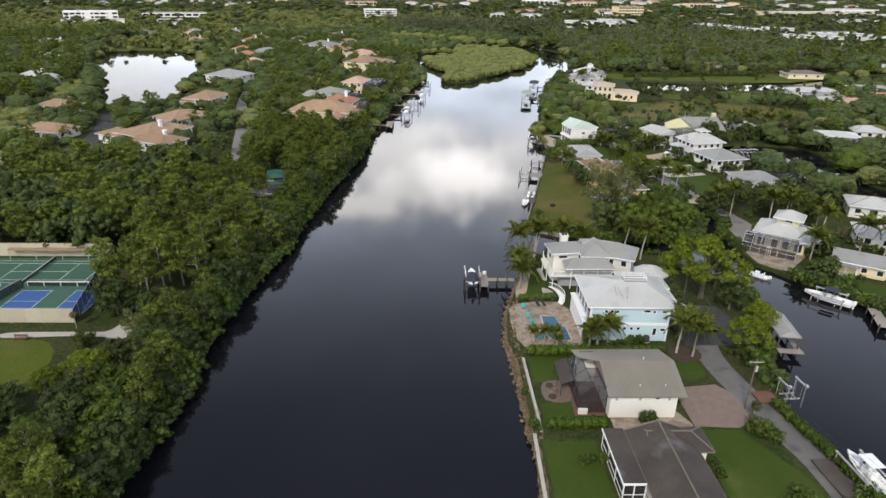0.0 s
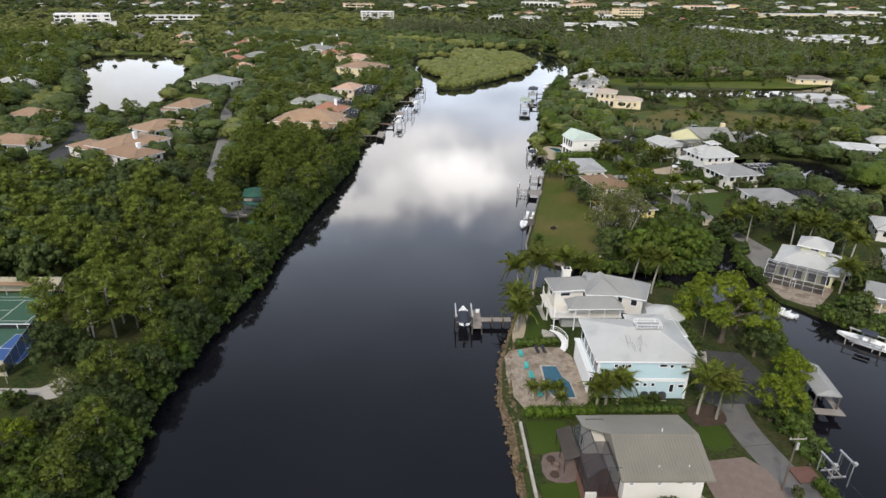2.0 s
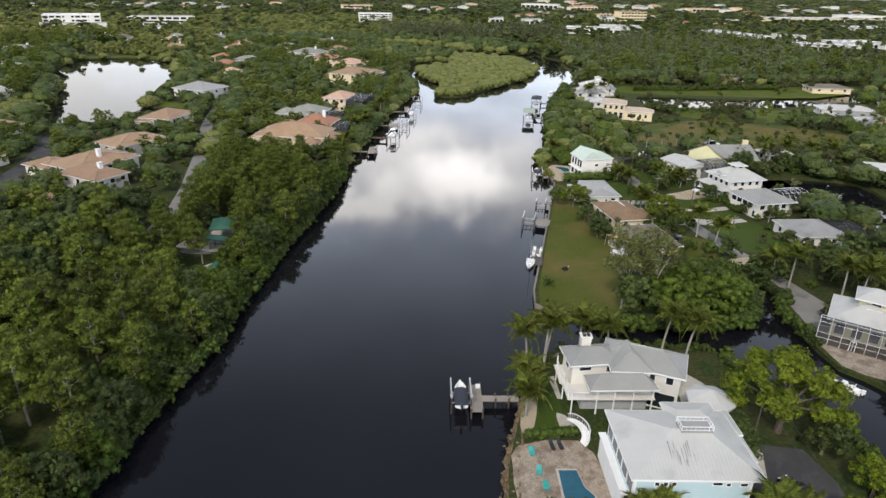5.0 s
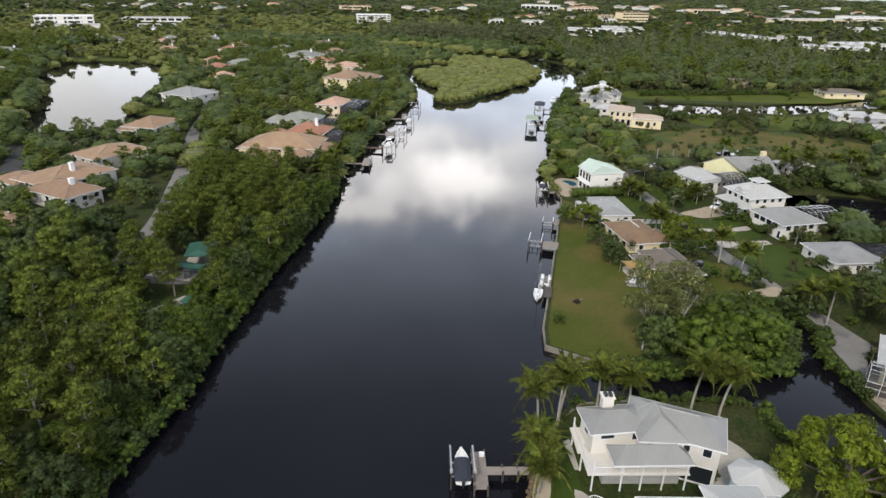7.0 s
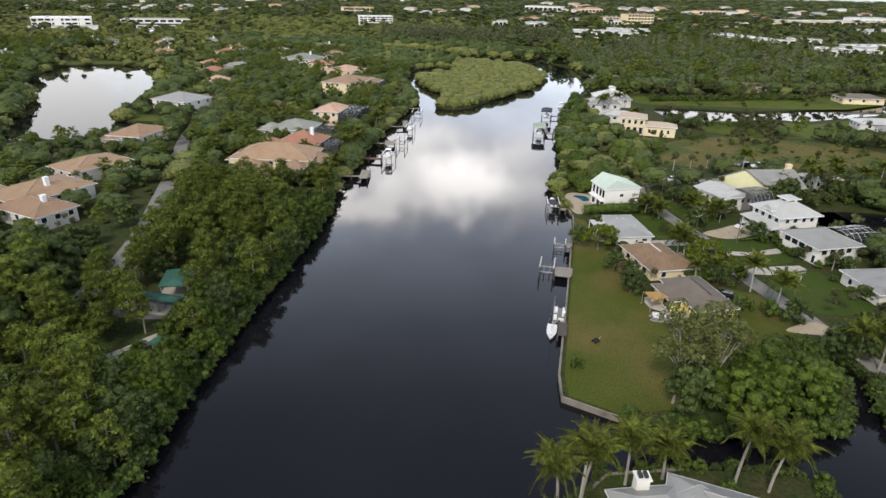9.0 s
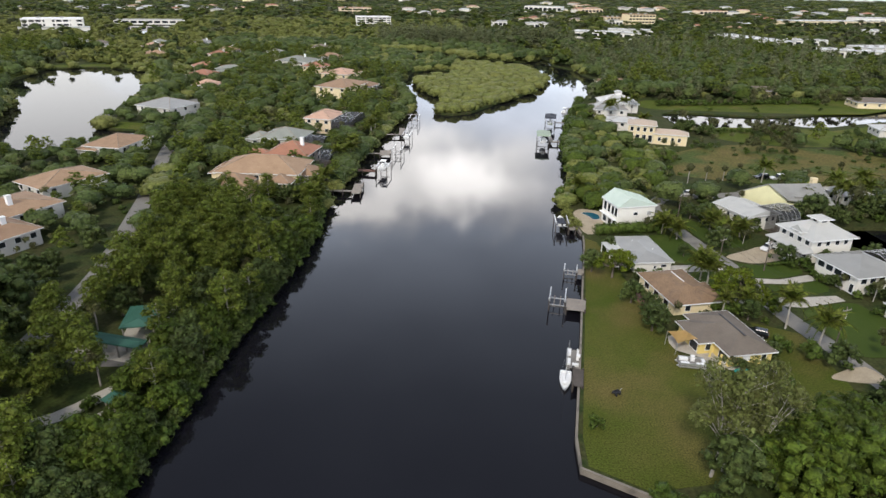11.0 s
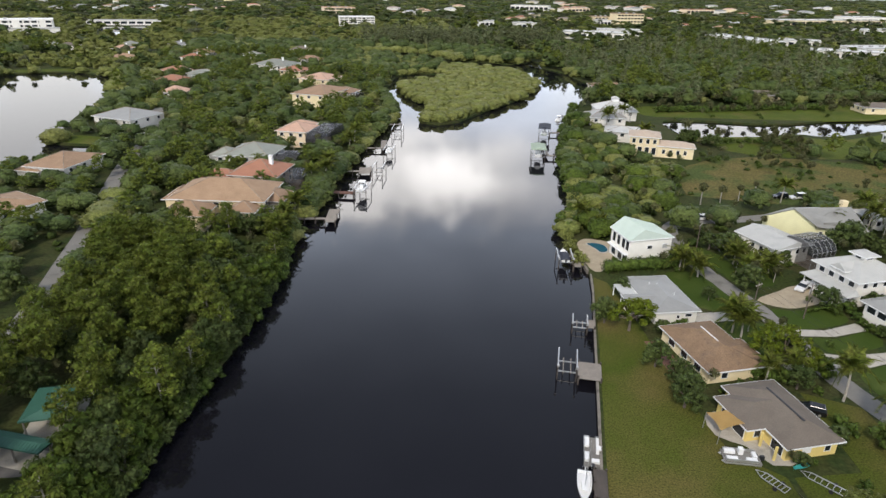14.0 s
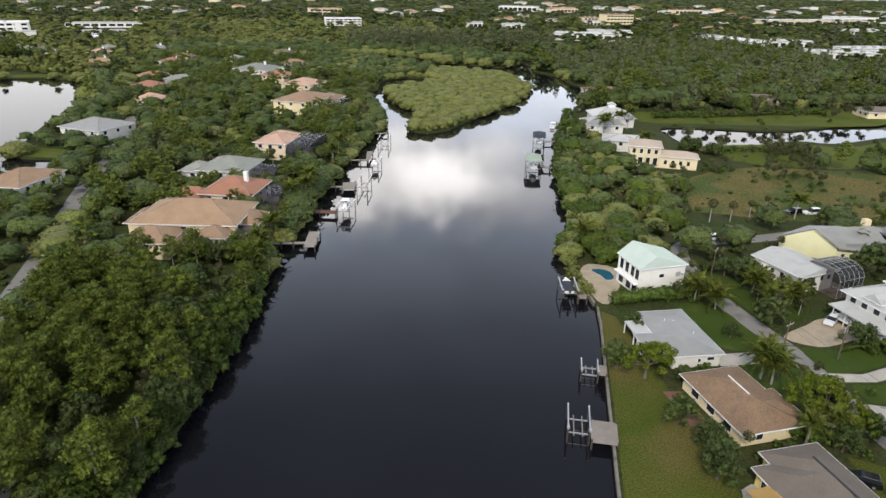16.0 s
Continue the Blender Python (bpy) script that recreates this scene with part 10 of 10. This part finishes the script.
def grove(poly, n, kinds, size, lod="mid"):
    """Loose trees and palms standing on open grass."""
    xs, ys = [p[0] for p in poly], [p[1] for p in poly]
    for i in range(n * 4):
        gx, gy = float(rng.uniform(min(xs), max(xs))), float(rng.uniform(min(ys), max(ys)))
        if n and inside(gx, gy, poly) and open_ground(gx, gy, True):
            k = kinds[int(rng.integers(len(kinds)))]
            stuff(k, gx, gy, float(rng.uniform(*size)) * {"oak": 0.36}.get(k, 1.0), lod)
            n -= 1


def grass_hedge(line, gap, size):
    for gx, gy in smooth_line(line, gap, False):
        if open_ground(gx, gy, True):
            stuff("shrub", gx, gy + float(rng.uniform(-0.6, 0.6)), float(rng.uniform(*size)), "mid", 1.1)


grove([(126, 312), (130, 304), (146, 305), (158, 325), (158, 331), (141, 333)], 34, ("cabbage", "cabbage", "shrub", "oak"), (0.55, 0.85))
grove([(146, 339), (161, 333), (169, 342), (156, 352), (146, 350)], 30, ("cabbage", "cabbage", "oak", "cabbage"), (0.65, 0.95))
grove([(118, 348), (130, 348), (131, 358), (121, 364), (114, 358)], 12, ("oak", "oak", "cabbage"), (1.2, 1.7))
grove([(108, 330), (120, 334), (128, 330), (120, 322), (106, 324)], 12, ("oak", "cabbage", "shrub"), (0.5, 0.8))
grove([(130, 352), (168, 356), (172, 364), (131, 361)], 14, ("cabbage", "shrub", "cabbage"), (0.6, 0.95))
grove([(128, 412), (150, 409), (240, 407), (262, 432), (200, 436), (132, 432)], 46, ("cabbage", "cabbage", "cabbage", "shrub"), (0.75, 1.05))
grove([(132, 436), (200, 440), (270, 440), (300, 456), (200, 450), (130, 444)], 60, ("cabbage", "oak", "cabbage", "oak"), (0.8, 1.1))
grove([(160, 290), (168, 300), (186, 346), (214, 366), (236, 384), (250, 372), (215, 334), (196, 302)], 40, ("oak", "cabbage", "oak", "shrub"), (0.6, 1.0))
grove([(96, 276), (112, 282), (116, 276), (150, 272), (160, 290), (150, 292), (110, 288)], 14, ("cabbage", "shrub"), (0.4, 0.75))
grove([(92, 282), (98, 312), (104, 322), (98, 324), (88, 300)], 14, ("oak", "shrub", "cabbage"), (0.5, 0.8))
grove([(112, 233), (130, 237), (148, 230), (152, 240), (140, 251), (128, 246), (118, 242)], 34, ("oak", "cabbage", "shrub", "oak"), (0.8, 1.5))
grass_hedge([(121, 360), (131, 355), (160, 356), (167, 345)], 9, (0.9, 1.5))
grass_hedge([(134, 427), (147, 428), (178, 431), (210, 437), (232, 438)], 10, (1.1, 1.8))
for gx, gy, gs, gk in ((72.6, 184.6, 0.5, "thick"), (62.6, 183.6, 1.3, "shrub"), (64.6, 183, 1.4, "shrub"), (60.8, 184.4, 1.1, "shrub"), (70.4, 187.2, 0.9, "shrub"), (82.6, 228.6, 1.4, "shrub"), (91.4, 230.4, 0.45, "oak"), (81.4, 240.6, 1.6, "shrub"),
                       (79.2, 247.4, 0.4, "oak"), (66.8, 232.4, 0.6, "cabbage"), (68.4, 230.6, 1.4, "shrub"), (92.6, 207.0, 1.2, "shrub"), (88.8, 207.4, 0.8, "shrub"), (71.4, 167.6, 1.5, "shrub"), (67.4, 170.2, 1.3, "shrub"), (84.6, 113.6, 1.2, "shrub"), (87.6, 112.4, 0.5, "oak"), (84.8, 109.4, 0.5, "oak"), (86.8, 105.2, 1.5, "shrub")):
    stuff(gk, gx, gy, gs, "mid")
# the lake's wooded rim
for fx, fy in smooth_line(lake, 9):
    cx, cy = -215, 440
    d = math.hypot(fx - cx, fy - cy)
    off = 4.0 if fy < 420 else 14.0
    gx, gy = fx + (fx - cx) / d * off, fy + (fy - cy) / d * off
    if fy > 350 and open_ground(gx, gy):
        stuff(("oak", "oak", "mangrove")[int(rng.integers(3))], gx, gy, float(rng.uniform(0.8, 1.25)), "low")
# coconut palms
for x, y, hh, ln, tn in ((17.7, 116.6, 8.2, -0.8, 20), (20.9, 117.6, 8.6, 1.3, 60), (21.1, 117.9, 8.4, 1.6, 30), (27.8, 121.1, 7.5, 0.5, 80), (33.2, 122.1, 5.8, 0.4, 200), (42.9, 121.4, 8.2, -1.2, 200), (46.7, 119.8, 8.2, -1.0, 160),
                         (16.5, 107.3, 5.8, 0.5, 100), (16.8, 110.8, 5.0, 0.8, 160), (15.9, 104.4, 5.2, 0.4, 300), (40.5, 80.1, 6.6, 0.5, 10), (42.9, 78.9, 5.6, 1.1, 50), (26.9, 82.3, 4.2, 0.4, 190), (28.8, 82.5, 4.4, 0.3, 40), (25.4, 82.1, 3.6, 0.3, 300),
                         (19.1, 80.4, 3.0, 0.2, 0), (17.6, 83.5, 2.4, 0.2, 90), (15.8, 84.1, 2.2, 0.2, 180), (19.5, 83.9, 2.2, 0.1, 30), (43.8, 101.9, 4.2, 0.4, 120),
                         (81, 148.1, 8.2, 0.8, 60), (77.9, 149.7, 7.2, -0.8, 20), (91.1, 139.5, 8.5, 0.5, 0), (93.1, 140.9, 9, 0.6, 40), (88.5, 141.5, 8.5, 0.5, 90), (96, 130.5, 8.0, 0.6, 30), (98.5, 136.7, 8.4, 0.7, 200), (87.7, 120, 6.6, 0.8, 250), (102.3, 124.1, 7.6, 0.6, 20), (106.4, 121.1, 8.0, 0.6, 70),
                         (72.4, 177.9, 6.8, 0.5, 100), (72.8, 168.4, 7.2, 0.8, 20), (61.8, 182.7, 4.2, 0.5, 60), (64.2, 199.4, 7.6, 0.4, 60), (65.2, 197.8, 6.4, 0.5, 200), (66.6, 183.2, 4.4, 0.4, 90), (131, 243.5, 9.5, 0.6, 140), (140, 245, 9, 0.6, 300), (124.5, 241.5, 8.5, 0.6, 30), (146, 240, 9.5, 0.5, 80), (68, 224, 5.0, 0.4, 130), (65.1, 227.7, 5.6, 0.5, 30),
                         (48.3, 255.7, 5.5, 0.5, 60), (52.7, 250.5, 4.2, 0.3, 150), (79.2, 222.9, 4.4, 0.4, 10), (82.1, 224.6, 4.6, 0.4, 100), (85.8, 225.9, 4.4, 0.3, 200), (80, 231.2, 4.6, 0.3, 10),
                         (-32.4, 252, 6.0, 0.6, 0), (-31.6, 245.7, 5.6, 0.5, 40), (-32, 241.5, 6.4, 0.4, 80), (-31.6, 263.4, 5.4, 0.4, 20), (-27.2, 295.1, 6.4, 0.6, 0), (-27.4, 303.2, 6.8, 0.6, 40), (-30.5, 288.7, 6.5, 0.6, 100), (-23, 333.4, 7, 0.6, 0), (-22.1, 345.4, 7.5, 0.6, 30),
                         (99.1, 351.7, 7.5, 0.6, 0), (102, 392.1, 8, 0.6, 0), (93, 383.9, 8.5, 0.7, 20), (90.7, 375.8, 8.5, 0.7, 90), (109.2, 398.7, 8.5, 0.7, 20), (115.9, 252, 5.5, 0.5, 0), (128.3, 252, 6.5, 0.5, 0), (131.2, 258.6, 7, 0.5, 60), (141.9, 261.8, 7, 0.5, 30), (154.6, 255.8, 7.5, 0.6, 30), (117.6, 276.8, 6, 0.4, 10)):
    low = 60 < x < 95 and 186 < y < 262          # the street palms are low and bushy
    palm(x, y, hh * (0.68 if low else 1.0), ln, tn, 1.4 if low else (1.3 if hh > 5 else (0.95 if hh > 3.2 else 0.55)), 24 if low else 20)
# hedges
hedge((14.1, 60.3), (22.9, 60.5), 1.7, 1.7, "thick bright green hedge beside the white house")
hedge((28.0, 61.5), (30.4, 61.5), 1.3, 1.9, "clipped dark green shrub against a white wall", mat="shrub")
hedge((13.9, 79.5), (24.8, 79.9), 1.9, 1.8, "thick green hedge below the pool terrace")
hedge((24.8, 80.4), (38.5, 80.8), 1.6, 1.2, "low green hedge beside the blue house", mat="shrub")
hedge((15, 99.3), (22.9, 100.2), 1.6, 1.3, "thick green hedge between gardens", mat="shrub")
hedge((53.4, 48.2), (50.4, 65.4), 1.8, 1.6, "long green hedge along the side canal")
hedge((55.4, 29.2), (53.4, 48.2), 1.8, 1.6, "long green hedge along the side canal")
hedge((51.7, 70.6), (54.2, 79.9), 1.8, 1.7, "green hedge between the lane and the canal", mat="shrub")
hedge((46.7, 226.8), (65.5, 229.6), 3.0, 3.0, "tall clipped green hedge before the white house", 22, 0.22, "shrub")
hedge((83.9, 207.2), (89.6, 208.9), 1.0, 0.8, "low green hedge before a drive", mat="shrub")
hedge((103.5, 234), (108.7, 223.4), 2.0, 1.8, "dark green hedge by the channel", mat="shrub")
# woods on behind the start
scatter([(-41.5, -120), (-44, 30), (-133, 24), (-150, -120)], 7.5, ["oak", "pine", "oak"], (0.7, 1.1), detail=False)
scatter([(16, -120), (16, 20), (44, 20), (48, -120)], 8.5, ["oak", "shrub", "cabbage"], (0.5, 0.8), detail=False)
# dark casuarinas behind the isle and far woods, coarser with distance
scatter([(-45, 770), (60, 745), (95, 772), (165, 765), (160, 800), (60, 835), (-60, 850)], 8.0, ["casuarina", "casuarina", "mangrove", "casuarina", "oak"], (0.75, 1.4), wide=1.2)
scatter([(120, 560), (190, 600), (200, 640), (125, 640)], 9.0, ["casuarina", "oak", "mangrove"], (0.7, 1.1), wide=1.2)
y = 130.0
while y < 6200:
    gap = 8.5 if y < 560 else max(12.0, y / 45)
    x = -0.82 * y - 60 + rng.uniform(0, gap)
    while x < 0.82 * y + 60:
        px_, py_ = x + rng.uniform(-0.4, 0.4) * gap, y + rng.uniform(-0.4, 0.4) * gap
        x += gap
        if any(inside(px_, py_, q) for q in WOODED) or not open_ground(px_, py_):
            continue
        if 118 < px_ < 250 and 330 < y < 448:
            continue
        if y < 560 and not (px_ < -60 or (y > 330 and px_ > 125) or px_ > 135):
            continue
        if rng.random() < 0.03:
            continue
        # pale kinds prevail far off, so their colour lightens the woods like haze
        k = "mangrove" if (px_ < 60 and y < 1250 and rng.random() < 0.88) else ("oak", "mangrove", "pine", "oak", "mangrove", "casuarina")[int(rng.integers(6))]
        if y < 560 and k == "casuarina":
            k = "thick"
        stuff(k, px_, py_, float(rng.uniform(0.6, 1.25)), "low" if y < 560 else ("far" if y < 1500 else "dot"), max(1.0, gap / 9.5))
    y += gap * 0.8
grow_stuff()
